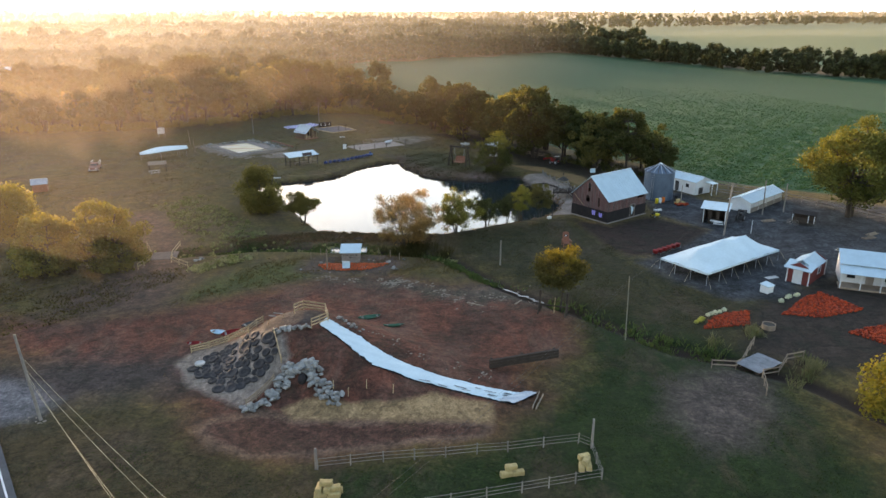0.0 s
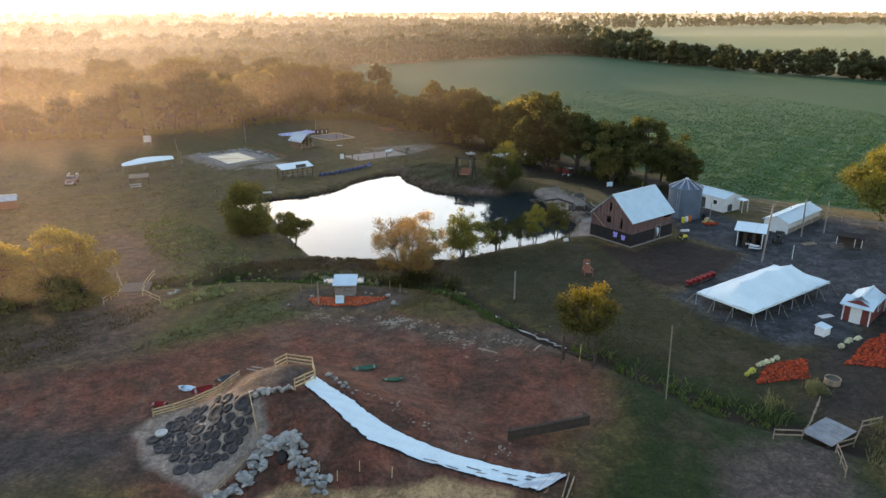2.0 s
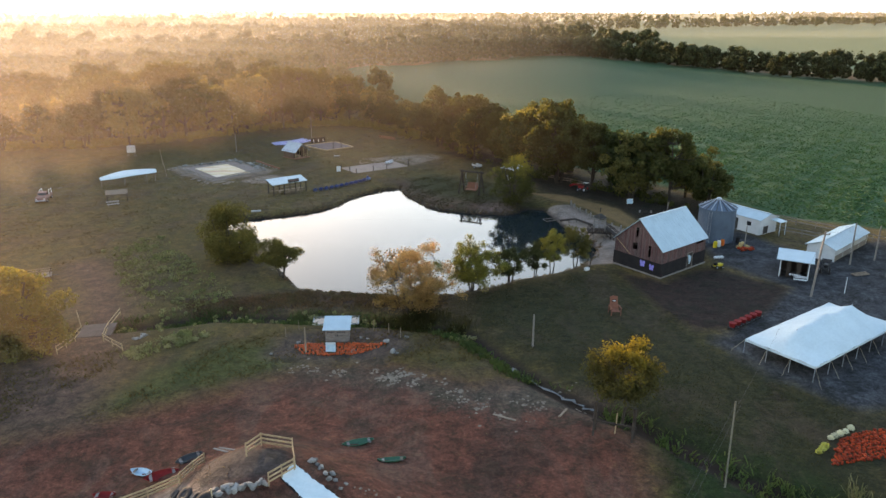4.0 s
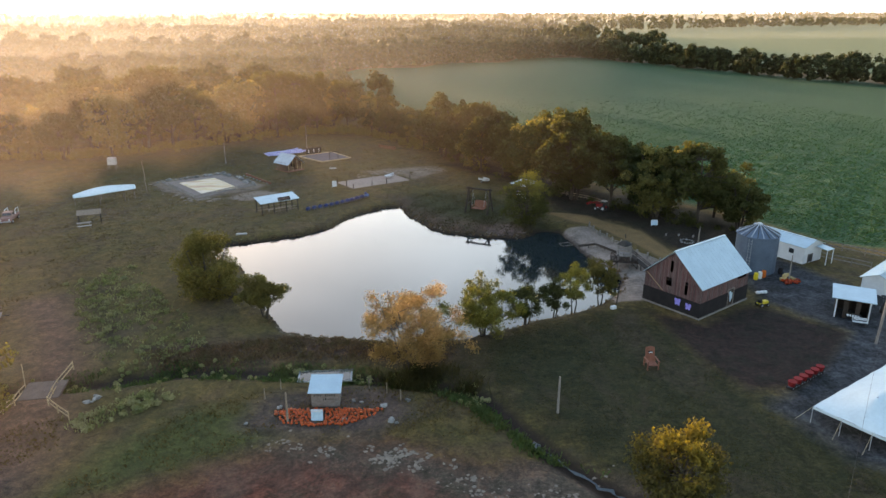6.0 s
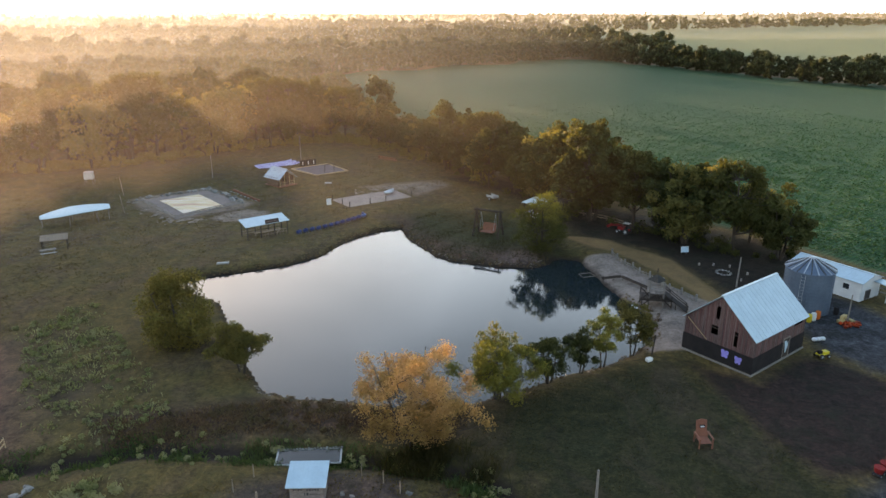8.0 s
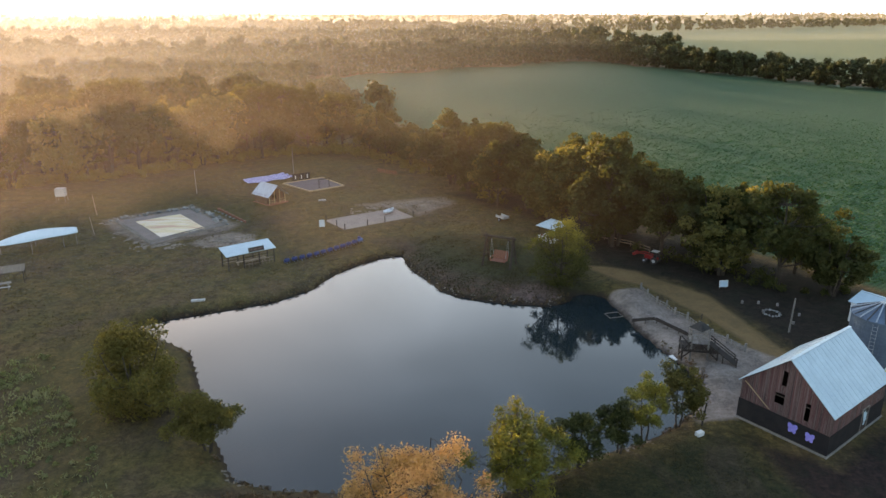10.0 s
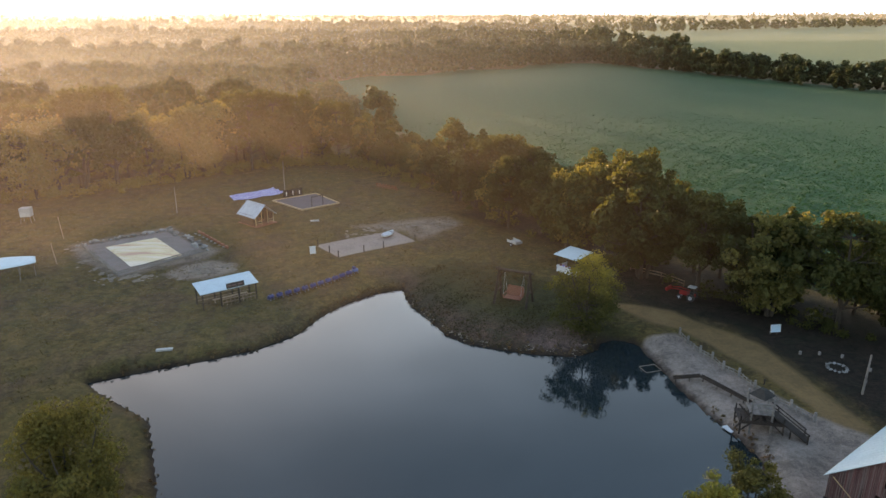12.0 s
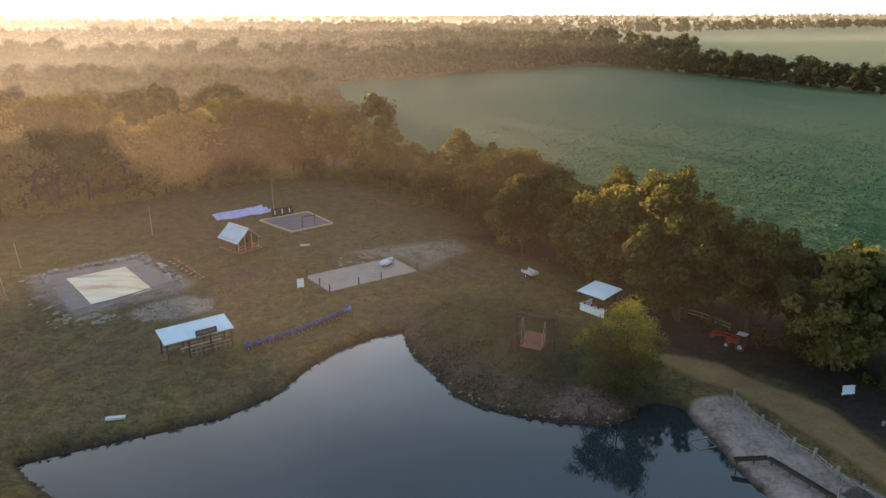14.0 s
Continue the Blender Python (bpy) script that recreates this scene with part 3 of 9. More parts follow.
M_WATER = water_material()
_bm = bmesh.new()
_run = [(5.4, 89.6), (8.0, 86.0), (11.4, 82.3), (13.0, 81.0)]
_left, _right = [], []
for (_ax, _ay), (_bx, _by) in zip(_run, _run[1:]):
    _len = math.hypot(_bx - _ax, _by - _ay)
    _nx, _ny = -(_by - _ay) / _len, (_bx - _ax) / _len
    for _k in range(8):
        _u = _k / 8
        _x, _y = _ax + (_bx - _ax) * _u + 0.18 * math.sin(2.3 * (_ax + _k)), _ay + (_by - _ay) * _u
        _a, _c = 0.03 + 0.42 * max(0.0, math.sin(1.3 * _x + 1.1 * _k)), 0.03 + 0.36 * max(0.0, math.cos(1.7 * _y - 0.9 * _k))
        _left.append(_bm.verts.new((_x + _nx * _a, _y + _ny * _a, -0.48)))
        _right.append(_bm.verts.new((_x - _nx * _c, _y - _ny * _c, -0.48)))
for _k in range(len(_left) - 1):
    _bm.faces.new((_left[_k], _left[_k + 1], _right[_k + 1], _right[_k]))
tagged(new("stream_water", mesh_of("stream_water", _bm, M_WATER)), "thin stream of water shining in the ditch", "stream", kind="structure")
_bm = bmesh.new()
_cx, _cy = -6.0, 135.0
_grown = []
for _x, _y in POND:
    _d = math.hypot(_x - _cx, _y - _cy)
    _grown.append((_x + (_x - _cx) / _d * 0.9, _y + (_y - _cy) / _d * 0.9, WATER))
_bm.faces.new([_bm.verts.new(p) for p in _grown])
tagged(new("pond_water", mesh_of("pond_water", _bm, M_WATER)), "still farm pond mirroring the pale morning sky", "pond", kind="structure")

# ---- trees ----
def leaf_sheet(centres, radii, counts, size, rng, squash=0.8, droop=0.0, loose=0.7, near=0.45, far=1.18):
    """Leaves as small folded diamonds on the skins of many clumps; returns their corners, four by four."""
    out = []
    for c, r, k in zip(centres, radii, counts):
        d = rng.normal(size=(k, 3))
        d[:, 2] += 0.25
        d /= np.linalg.norm(d, axis=1)[:, None]
        p = c + d * (r * rng.uniform(near, far, (k, 1))) * np.array([1, 1, squash])
        p[:, 2] -= droop * rng.uniform(0, 1, k) ** 2 * r
        nrm = d + rng.normal(size=(k, 3)) * loose
        nrm /= np.linalg.norm(nrm, axis=1)[:, None]
        u = np.cross(nrm, rng.normal(size=(k, 3)))
        u /= np.linalg.norm(u, axis=1)[:, None] + 1e-9
        w = np.cross(nrm, u)
        s = size * rng.uniform(0.55, 1.35, (k, 1))
        fold = nrm * s * 0.18
        out.append(np.stack([p - u * s * 0.62, p - w * s * 0.42 + fold, p + u * s * 0.62, p + w * s * 0.42 + fold], 1))
    return np.concatenate(out)


def quads_mesh(name, quads, material):
    me = bpy.data.meshes.new(name)
    n = len(quads)
    me.from_pydata(quads.reshape(-1, 3), [], np.arange(4 * n).reshape(n, 4))
    if material:
        me.materials.append(material)
    return me


def clumps(rng, high, wide, base, n, crown=0.75, lump=(0.24, 0.42)):
    """Centres and radii of a crown's clumps: an uneven, open dome."""
    mid, half = (high + base) / 2, (high - base) / 2
    cs, rs = [], []
    p1, p2, p3 = rng.uniform(0, 6.28, 3)
    for k in range(n):
        a, u = rng.uniform(0, 2 * math.pi), rng.uniform(-0.9, 1)
        lobe = 1 + 0.22 * math.sin(2 * a + p1) + 0.2 * math.sin(5 * a + 3 * u + p2)
        f = math.sqrt(max(0.06, 1 - u * u)) * rng.uniform(0.4, 0.95) * lobe
        r = wide * rng.uniform(*lump)
        cs.append((wide * f * math.cos(a), wide * f * math.sin(a), mid + half * u * (crown + (0.22 * math.sin(3 * a + p3) if u > 0 else 0)) + rng.uniform(-0.4, 0.4)))
        rs.append(r)
    return np.array(cs), np.array(rs)


def limb_mesh(name, rng, centres, high, base, girth, stems=1, spread=0.0):
    """Trunk or trunks and the limbs that carry the clumps, as tapered bars."""
    bm = bmesh.new()
    forks = []
    for s in range(stems):
        a = 2 * math.pi * s / stems + rng.uniform(0, 1)
        foot = Vector((spread * 0.25 * math.cos(a), spread * 0.25 * math.sin(a), -0.25))
        p, r = foot, girth
        for k in range(4):
            q = Vector((foot.x + spread * math.cos(a) * (k + 1) / 4 + rng.uniform(-0.15, 0.15), foot.y + spread * math.sin(a) * (k + 1) / 4 + rng.uniform(-0.15, 0.15),
                        (high * 0.72) * (k + 1) / 4))
            tube(bm, p, q, r, r * 0.74, 6, False)
            p, r = q, r * 0.74
            if q.z > base * 0.7:
                forks.append((q, r))
        forks.append((p, r))
    for c in centres:
        c = Vector(c)
        low = [f for f in forks if f[0].z < c.z + 0.3] or forks
        q, r = min(low, key=lambda f: (f[0] - c).length)
        m = q.lerp(c, 0.55) + Vector((rng.uniform(-0.2, 0.2), rng.uniform(-0.2, 0.2), -0.12 * (c - q).length))
        tube(bm, q, m, r * 0.62, r * 0.36, 5, False)
        tube(bm, m, c, r * 0.36, r * 0.1, 4, False)
        for _ in range(2):
            e = c + Vector((rng.uniform(-1, 1), rng.uniform(-1, 1), rng.uniform(0, 1))) * 0.35 * (c - q).length
            tube(bm, m, e, r * 0.2, r * 0.05, 3, False)
    return mesh_of(name, bm, BARK)


def tree(seed, high, wide, base, leaves, size, leaf, n_clumps=26, girth=0.22, stems=1, spread=0.3, droop=0.0, label="", category="tree", squash=0.8, lump=(0.24, 0.42), fill=(0.45, 1.18)):
    rng = np.random.default_rng(seed)
    cs, rs = clumps(rng, high - wide * 0.25, wide, base, n_clumps, lump=lump)
    share = (rs ** 2 / (rs ** 2).sum() * leaves).astype(int) + 1
    t = thing("tree", Matrix.Identity(4), label, category)
    part("trunk", limb_mesh("trunk", rng, cs, high, base, girth, stems, spread), None, t)
    part("crown", quads_mesh("crown", leaf_sheet(cs, rs, share, size, rng, squash, droop, near=fill[0], far=fill[1]), leaf), None, t)
    return t


def place(t, x, y, rz=0.0, s=1.0):
    t.matrix_world = at(x, y, rz) @ Matrix.Diagonal((s, s, s, 1))
    return t


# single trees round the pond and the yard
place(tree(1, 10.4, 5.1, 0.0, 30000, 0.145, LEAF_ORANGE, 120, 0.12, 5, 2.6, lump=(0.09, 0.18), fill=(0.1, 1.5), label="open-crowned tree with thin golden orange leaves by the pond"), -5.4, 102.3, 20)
place(tree(2, 8.2, 4.3, 0.2, 14000, 0.17, LEAF_LIME, 90, 0.14, 3, 1.0, lump=(0.09, 0.2), fill=(0.2, 1.4), label="willow-like tree with yellow-green leaves on the pond bank"), 2.2, 110.3, 60)
place(tree(3, 5.6, 2.5, 0.9, 5600, 0.18, LEAF_DARK, 40, 0.12, 3, 0.8, lump=(0.14, 0.28), fill=(0.3, 1.35), label="low dark green tree leaning over the pond edge"), 7.4, 113.2, 0)
place(tree(4, 5.0, 1.9, 0.9, 3800, 0.18, LEAF_DARK, 30, 0.1, 2, 0.5, lump=(0.15, 0.3), fill=(0.3, 1.35), label="low dark green bush on the pond edge"), 10.9, 115.2, 90)
place(tree(5, 7.0, 2.0, 1.6, 4200, 0.17, LEAF_LIME, 36, 0.1, 2, 0.5, lump=(0.13, 0.28), fill=(0.25, 1.4), label="slim yellow-green sapling on the pond bank"), 13.5, 117, 0)
place(tree(6, 6.4, 2.2, 1.5, 5200, 0.18, LEAF_MID, 36, 0.11, 2, 0.5, lump=(0.14, 0.3), fill=(0.3, 1.35), label="small round green tree beside the sandy beach"), 17.2, 119.4, 0)
place(tree(7, 8.8, 4.4, -1.2, 17000, 0.22, LEAF_MID, 32, 0.14, 4, 2.0, label="dense multi-stemmed green thicket on the pond bank"), -32.2, 121.5, 0)
place(tree(8, 5.8, 2.9, 1.8, 9000, 0.19, LEAF_MID, 34, 0.12, 3, 0.9, lump=(0.17, 0.33), label="small multi-stemmed green tree at the water's edge"), -23.6, 115, 40)
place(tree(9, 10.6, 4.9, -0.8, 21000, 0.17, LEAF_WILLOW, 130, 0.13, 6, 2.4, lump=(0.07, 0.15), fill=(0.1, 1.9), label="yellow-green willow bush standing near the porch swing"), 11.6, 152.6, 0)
place(tree(10, 8.6, 4.0, 3.2, 9000, 0.2, LEAF_DITCHTREE, 60, 0.17, 1, 0.2, lump=(0.12, 0.24), fill=(0.2, 1.45), label="broad tree with yellow top beside the ditch"), 14.3, 79.0, 0)
place(tree(11, 10.8, 4.9, -1.6, 12000, 0.3, LEAF_GREEN, 90, 0.3, 2, 1.5, lump=(0.13, 0.28), label="large dense green tree beside the dirt track"), -46.4, 91.6, 0)
place(tree(12, 9.6, 5.2, -1.6, 12000, 0.32, LEAF_GREEN, 84, 0.28, 2, 1.5, lump=(0.13, 0.28), label="broad green tree beside the dirt track"), -54, 90.5, 130)
place(tree(13, 11.0, 4.6, 0.4, 12000, 0.26, LEAF_GREEN, 60, 0.28, 2, 1.5, label="broad green tree in the meadow"), -63.5, 100.5, 70)
place(tree(14, 19, 9.5, 1.5, 22000, 0.36, LEAF_OAK, 110, 0.5, 2, 2.0, lump=(0.12, 0.26), label="tall old tree with sunlit yellow-green crown behind the yard"), 71, 118.5, 0)
place(tree(15, 6.6, 3.4, 0.2, 4800, 0.28, LEAF_YELLOW, 26, 0.15, 3, 1.0, label="yellowing bushy tree at the ditch"), 40.2, 54.2, 0)

# the wood's edge: tree after tree along the meadow and the field
EDGE = [(-128, 204), (-112, 205), (-92, 209), (-78, 215), (-62, 230), (-46, 243), (-32, 247), (-18, 236), (-6, 218), (2, 203), (9, 189), (18, 176), (26, 167), (34, 158), (42, 152), (49, 149)]
CANOPY = [(-128, 13), (-104, 13.3), (-93, 14.9), (-83, 17), (-74, 17.3), (-62, 16), (-50, 16.3), (-42, 13.8), (-26, 13), (-17, 8.4), (-9, 8.6), (-2, 13.6), (4, 12.8), (9, 10.8), (13, 13.2),
          (18, 15), (21, 14.6), (25, 13.4), (26.5, 10.6), (28, 11.4), (31, 13.3), (35, 13.4), (41, 12.8), (45, 10), (49, 7.8)]
_kinds = [tree(30, 15, 5.4, 2.4, 5800, 0.45, LEAF_DARK, 72, 0.32, 1, 0.4, lump=(0.1, 0.26), label="tall dark green tree at the edge of the wood"),
          tree(31, 13.5, 5.0, 0.4, 5400, 0.45, LEAF_WARM_VEIL, 60, 0.3, 2, 0.8, lump=(0.13, 0.3), label="amber-green broadleaf tree at the edge of the wood"),
          tree(32, 16, 5.0, 0.6, 5800, 0.45, LEAF_WARM_VEIL, 66, 0.34, 1, 0.4, lump=(0.13, 0.3), label="tall amber-green tree with a domed crown in the tree row"),
          tree(33, 11, 4.6, 1.0, 5000, 0.45, LEAF_DARK, 60, 0.26, 3, 1.2, lump=(0.1, 0.26), label="bushy dark green tree in the tree row")]
_rng = np.random.default_rng(5)
_n = 0
for _a, _b in zip(EDGE, EDGE[1:]):
    _len = math.dist(_a, _b)
    _steps = max(1, round(_len / 5.2))
    for _k in range(_steps):
        for _row in range(2):
            _u = (_k + _rng.uniform(0.1, 0.9)) / _steps
            _ox, _oy = (_b[1] - _a[1]) / _len, -(_b[0] - _a[0]) / _len
            _off = -_row * 7.0 + _rng.uniform(-1.6, 1.6)
            _x, _y = _a[0] + (_b[0] - _a[0]) * _u + _ox * _off, _a[1] + (_b[1] - _a[1]) * _u + _oy * _off
            # the veil-coloured kinds stand mostly on the sun's side
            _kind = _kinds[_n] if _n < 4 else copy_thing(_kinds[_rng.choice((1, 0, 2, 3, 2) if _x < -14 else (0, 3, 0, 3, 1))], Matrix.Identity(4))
            _h = max(c.dimensions.z + 0.6 for c in _kind.children if c.name.startswith("crown"))
            _e = _a[0] + (_b[0] - _a[0]) * _u
            place(_kind, _x, _y, _rng.uniform(0, 360), np.interp(_e, *zip(*CANOPY)) / _h * _rng.uniform(0.86, 1.02) * (0.86 if _row else 1.0))
            tagged(_kind, group="trees along the wood's edge")
            _n += 1


def lump_shape(level):
    """Corners and triangles of a ball, for the leaf masses of far crowns."""
    bm = bmesh.new()
    bmesh.ops.create_icosphere(bm, subdivisions=level, radius=1.0)
    bm.verts.index_update()
    out = np.array([v.co[:] for v in bm.verts]), np.array([[v.index for v in f.verts] for f in bm.faces])
    bm.free()
    return out


def wood(name, spots, highs, lumps, per, size, material, label, seed):
    """Many far trees in one mesh: uneven shaded leaf masses heaped into crowns, under a skin of loose leaves."""
    rng = np.random.default_rng(seed)
    ball, tris = lump_shape(1)
    quads, points, faces = [], [], []
    for (x, y), h in zip(spots, highs):
        w = h * rng.uniform(0.34, 0.5)
        a, u = rng.uniform(0, 2 * math.pi, lumps), np.r_[rng.uniform(-1.0, 0.2, lumps - lumps // 2), rng.uniform(0.2, 1.0, lumps // 2)]
        f = np.sqrt(np.maximum(0.04, 1 - u * u)) * rng.uniform(0.35, 0.85, lumps)
        cs = np.c_[x + w * f * np.cos(a), y + w * f * np.sin(a), h * (0.48 + 0.34 * u)]
        rs = w * rng.uniform(0.22, 0.44, lumps)
        for c, r in zip(cs, rs):
            faces.append(tris + len(points) * len(ball))
            points.append(c + ball * rng.uniform(0.6, 0.95, (len(ball), 1)) * r)
        share = np.where(u > -0.4, per / lumps * 1.25, per / lumps * 0.5).astype(int) + 1
        quads.append(leaf_sheet(cs, rs, share, size, rng, 0.9, 0.0, 0.22, 0.74, 1.16))
    quads, points, faces = np.concatenate(quads), np.concatenate(points), np.concatenate(faces)
    n = 4 * len(quads)
    me = bpy.data.meshes.new(name)
    me.from_pydata(np.concatenate([quads.reshape(-1, 3), points]), [], np.arange(n).reshape(-1, 4).tolist() + (faces + n).tolist())
    me.materials.append(material)
    return tagged(new(name, me), label, "trees", kind="stuff")


def spots(x0, x1, y0, y1, step, keep, seed):
    rng = np.random.default_rng(seed)
    gx, gy = np.meshgrid(np.arange(x0, x1, step), np.arange(y0, y1, step))
    x = gx.ravel() + rng.uniform(-0.45, 0.45, gx.size) * step
    y = gy.ravel() + rng.uniform(-0.45, 0.45, gx.size) * step
    ok = keep(x, y)
    return np.c_[x[ok], y[ok]], rng


WOOD_NEAR = [(-520, 160), (-250, 175), (-130, 214), (-92, 219), (-62, 240), (-46, 253), (-30, 257), (-16, 246), (-14, 262), (-30, 300), (-48, 345), (-68, 386), (-92, 436), (-100, 500), (-520, 500)]
_s, _rng = spots(-420, 0, 200, 500, 10.5, lambda x, y: (distance(WOOD_NEAR, x, y) > 4) & (np.hypot(x + 205, y - 340) > 22) & (x > -0.78 * y), 11)
wood("near_wood", _s, np.maximum(8.5, 14.0 + 3.6 * ripple(_s[:, 0], _s[:, 1], 26.0, 1.1) + _rng.uniform(-4.2, 4.6, len(_s))), 14, 560, 0.85, LEAF_WOOD, "dense broadleaf wood in morning haze", 12)
WOOD_FAR = [(-96, 446), (-42, 490), (-2, 522), (90, 602), (120, 600), (150, 700), (165, 1290), (-200, 1500), (-1150, 1500), (-1150, 480), (-420, 480)]
_s, _rng = spots(-1150, 200, 440, 1500, 20.0, lambda x, y: (distance(WOOD_FAR, x, y) > 0) & (x > -0.74 * y), 13)
wood("far_wood", _s, 17 + 4.0 * ripple(_s[:, 0], _s[:, 1], 60.0, 2.1) + _rng.uniform(-4, 4, len(_s)), 8, 62, 2.2, LEAF_WOOD, "far broadleaf wood stretching into the haze", 14)
_hedge = []
_rng = np.random.default_rng(15)
for _a, _b in (((90, 600), (140, 500)), ((140, 500), (180, 414)), ((180, 414), (226, 369)), ((226, 369), (430, 205)), ((-92, 444), (-40, 486)), ((-40, 486), (-2, 516)), ((-2, 516), (90, 598))):
    _m = int(math.dist(_a, _b) / 6 * 4.6)
    _u = _rng.uniform(0, 1, _m)
    _hedge += list(zip(_a[0] + (_b[0] - _a[0]) * _u + _rng.uniform(-4, 6, _m), _a[1] + (_b[1] - _a[1]) * _u + _rng.uniform(-4, 6, _m)))
wood("hedge_row", _hedge, np.where(np.arange(len(_hedge)) % 3 == 0, _rng.uniform(4, 8, len(_hedge)), _rng.uniform(9.5, 16.5, len(_hedge))), 10, 200, 1.05, LEAF_WOOD, "row of field trees along the far crop edge", 16)
_s = [(150 + _rng.uniform(-20, 20), 640 + _rng.uniform(-14, 14)) for _k in range(16)]
wood("field_grove", _s, _rng.uniform(14, 22.0, len(_s)), 12, 300, 1.2, LEAF_WOOD, "grove of tall trees behind the far field trees", 21)
_far_row = []
for _a, _b in (((40, 1130), (420, 1360)), ((420, 1360), (1000, 1780)), ((1000, 1780), (1500, 2000))):
    _m = int(math.dist(_a, _b) / 5)
    _u = _rng.uniform(0, 1, _m)
    _far_row += list(zip(_a[0] + (_b[0] - _a[0]) * _u + _rng.uniform(-8, 8, _m), _a[1] + (_b[1] - _a[1]) * _u + _rng.uniform(-8, 30, _m)))
wood("far_tree_row", _far_row, _rng.uniform(9, 21.0, len(_far_row)), 6, 60, 2.2, LEAF_WOOD, "far row of trees behind the pale meadow", 22)
_s, _rng = spots(-2600, 2600, 1500, 3600, 50.0, lambda x, y: (np.sin(x / 210 + 1.3 * np.sin(y / 330)) + np.sin(y / 120 + x / 500) > 0.1) & (abs(x) < 0.72 * y), 17)
wood("distant_wood", _s, _rng.uniform(14, 24, len(_s)), 4, 16, 4.5, LEAF_WOOD, "distant woods on the horizon", 18)
_s, _rng = spots(-9000, 9000, 3700, 12000, 170.0, lambda x, y: (np.sin(x / 700 + 1.3 * np.sin(y / 900)) + np.sin(y / 420 + x / 1500) > 0.0) & (abs(x) < 0.72 * y), 19)
wood("horizon_wood", _s, _rng.uniform(18, 30, len(_s)), 3, 4, 9.0, LEAF_WOOD, "woods on the far horizon, dim in the haze", 20)


# ---- added upright see-through sheets that imitate haze and the sun's veil ----
def haze_material(dense, low, fades):
    n = Nodes("haze_veil")
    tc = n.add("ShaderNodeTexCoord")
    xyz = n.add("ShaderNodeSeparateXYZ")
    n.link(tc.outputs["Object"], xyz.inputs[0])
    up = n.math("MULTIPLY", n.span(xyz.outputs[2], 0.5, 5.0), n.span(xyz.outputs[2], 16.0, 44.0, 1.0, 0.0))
    # thickest on the sun's side to imitate its glow, thinning out over the field
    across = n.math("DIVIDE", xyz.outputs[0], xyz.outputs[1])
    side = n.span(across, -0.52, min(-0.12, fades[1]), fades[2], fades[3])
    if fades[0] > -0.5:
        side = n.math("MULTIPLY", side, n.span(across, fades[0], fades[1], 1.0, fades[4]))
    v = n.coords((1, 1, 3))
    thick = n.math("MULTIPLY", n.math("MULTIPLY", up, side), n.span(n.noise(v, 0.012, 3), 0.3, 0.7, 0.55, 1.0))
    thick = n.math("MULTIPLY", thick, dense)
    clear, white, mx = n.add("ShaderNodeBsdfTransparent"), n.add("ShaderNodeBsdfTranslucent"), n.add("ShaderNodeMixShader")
    # near sheets carry the warm veil in their tint
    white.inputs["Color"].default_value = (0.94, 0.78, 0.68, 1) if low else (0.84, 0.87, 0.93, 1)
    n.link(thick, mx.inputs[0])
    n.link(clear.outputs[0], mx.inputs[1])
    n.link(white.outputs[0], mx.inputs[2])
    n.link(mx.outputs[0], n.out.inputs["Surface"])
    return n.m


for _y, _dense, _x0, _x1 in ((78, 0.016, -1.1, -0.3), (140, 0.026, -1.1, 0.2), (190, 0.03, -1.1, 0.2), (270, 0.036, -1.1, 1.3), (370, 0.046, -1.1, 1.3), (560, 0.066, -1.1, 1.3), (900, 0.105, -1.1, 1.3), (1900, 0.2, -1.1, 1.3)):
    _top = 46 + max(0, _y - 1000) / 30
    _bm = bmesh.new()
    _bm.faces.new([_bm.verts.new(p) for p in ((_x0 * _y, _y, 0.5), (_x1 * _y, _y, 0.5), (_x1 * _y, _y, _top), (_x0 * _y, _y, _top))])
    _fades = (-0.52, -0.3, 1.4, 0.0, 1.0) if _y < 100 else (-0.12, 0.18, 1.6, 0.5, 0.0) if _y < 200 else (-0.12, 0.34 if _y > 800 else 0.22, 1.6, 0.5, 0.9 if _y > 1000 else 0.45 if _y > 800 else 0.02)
    tagged(new("mist_bank", mesh_of("mist_bank", _bm, haze_material(_dense, _y < 200, _fades))), "upright translucent sheet imitating haze over the woods", "mist", kind="stuff")

# ---- materials of the built things ----
M_ROOF = mat("white_metal_roof", (0.40, 0.52, 0.58), (0.33, 0.43, 0.49), 0.42, 0.7, 6.0, metal=0.15, bump=0.1)
M_GREY_ROOF = mat("dull_metal_roof", (0.40, 0.45, 0.50), (0.27, 0.30, 0.33), 0.45, 1.0, 9.0, metal=0.4, bump=0.1)
M_WHITE = mat("white_paint", (0.60, 0.62, 0.64), (0.48, 0.50, 0.52), 0.6, 0.8, 8.0, bump=0.05)
M_CANVAS = mat("white_canvas", (0.50, 0.60, 0.64), (0.43, 0.52, 0.56), 0.7, 0.5, 4.0, bump=0.15, bumpd=0.03)
M_BLACK = mat("black_sheeting", (0.018, 0.016, 0.018), (0.03, 0.026, 0.026), 0.9, 1.0, 8.0, spec=0.1)
M_DARKWOOD = mat("dark_timber", (0.055, 0.038, 0.03), (0.03, 0.022, 0.018), 0.85, 2.0, 20.0, vary=0.2)
M_WOOD = mat("weathered_timber", (0.26, 0.19, 0.14), (0.16, 0.12, 0.095), 0.85, 2.0, 22.0, vary=0.2)
M_PALEWOOD = mat("new_pale_timber", (0.42, 0.30, 0.18), (0.32, 0.22, 0.13), 0.8, 2.0, 22.0, vary=0.15)
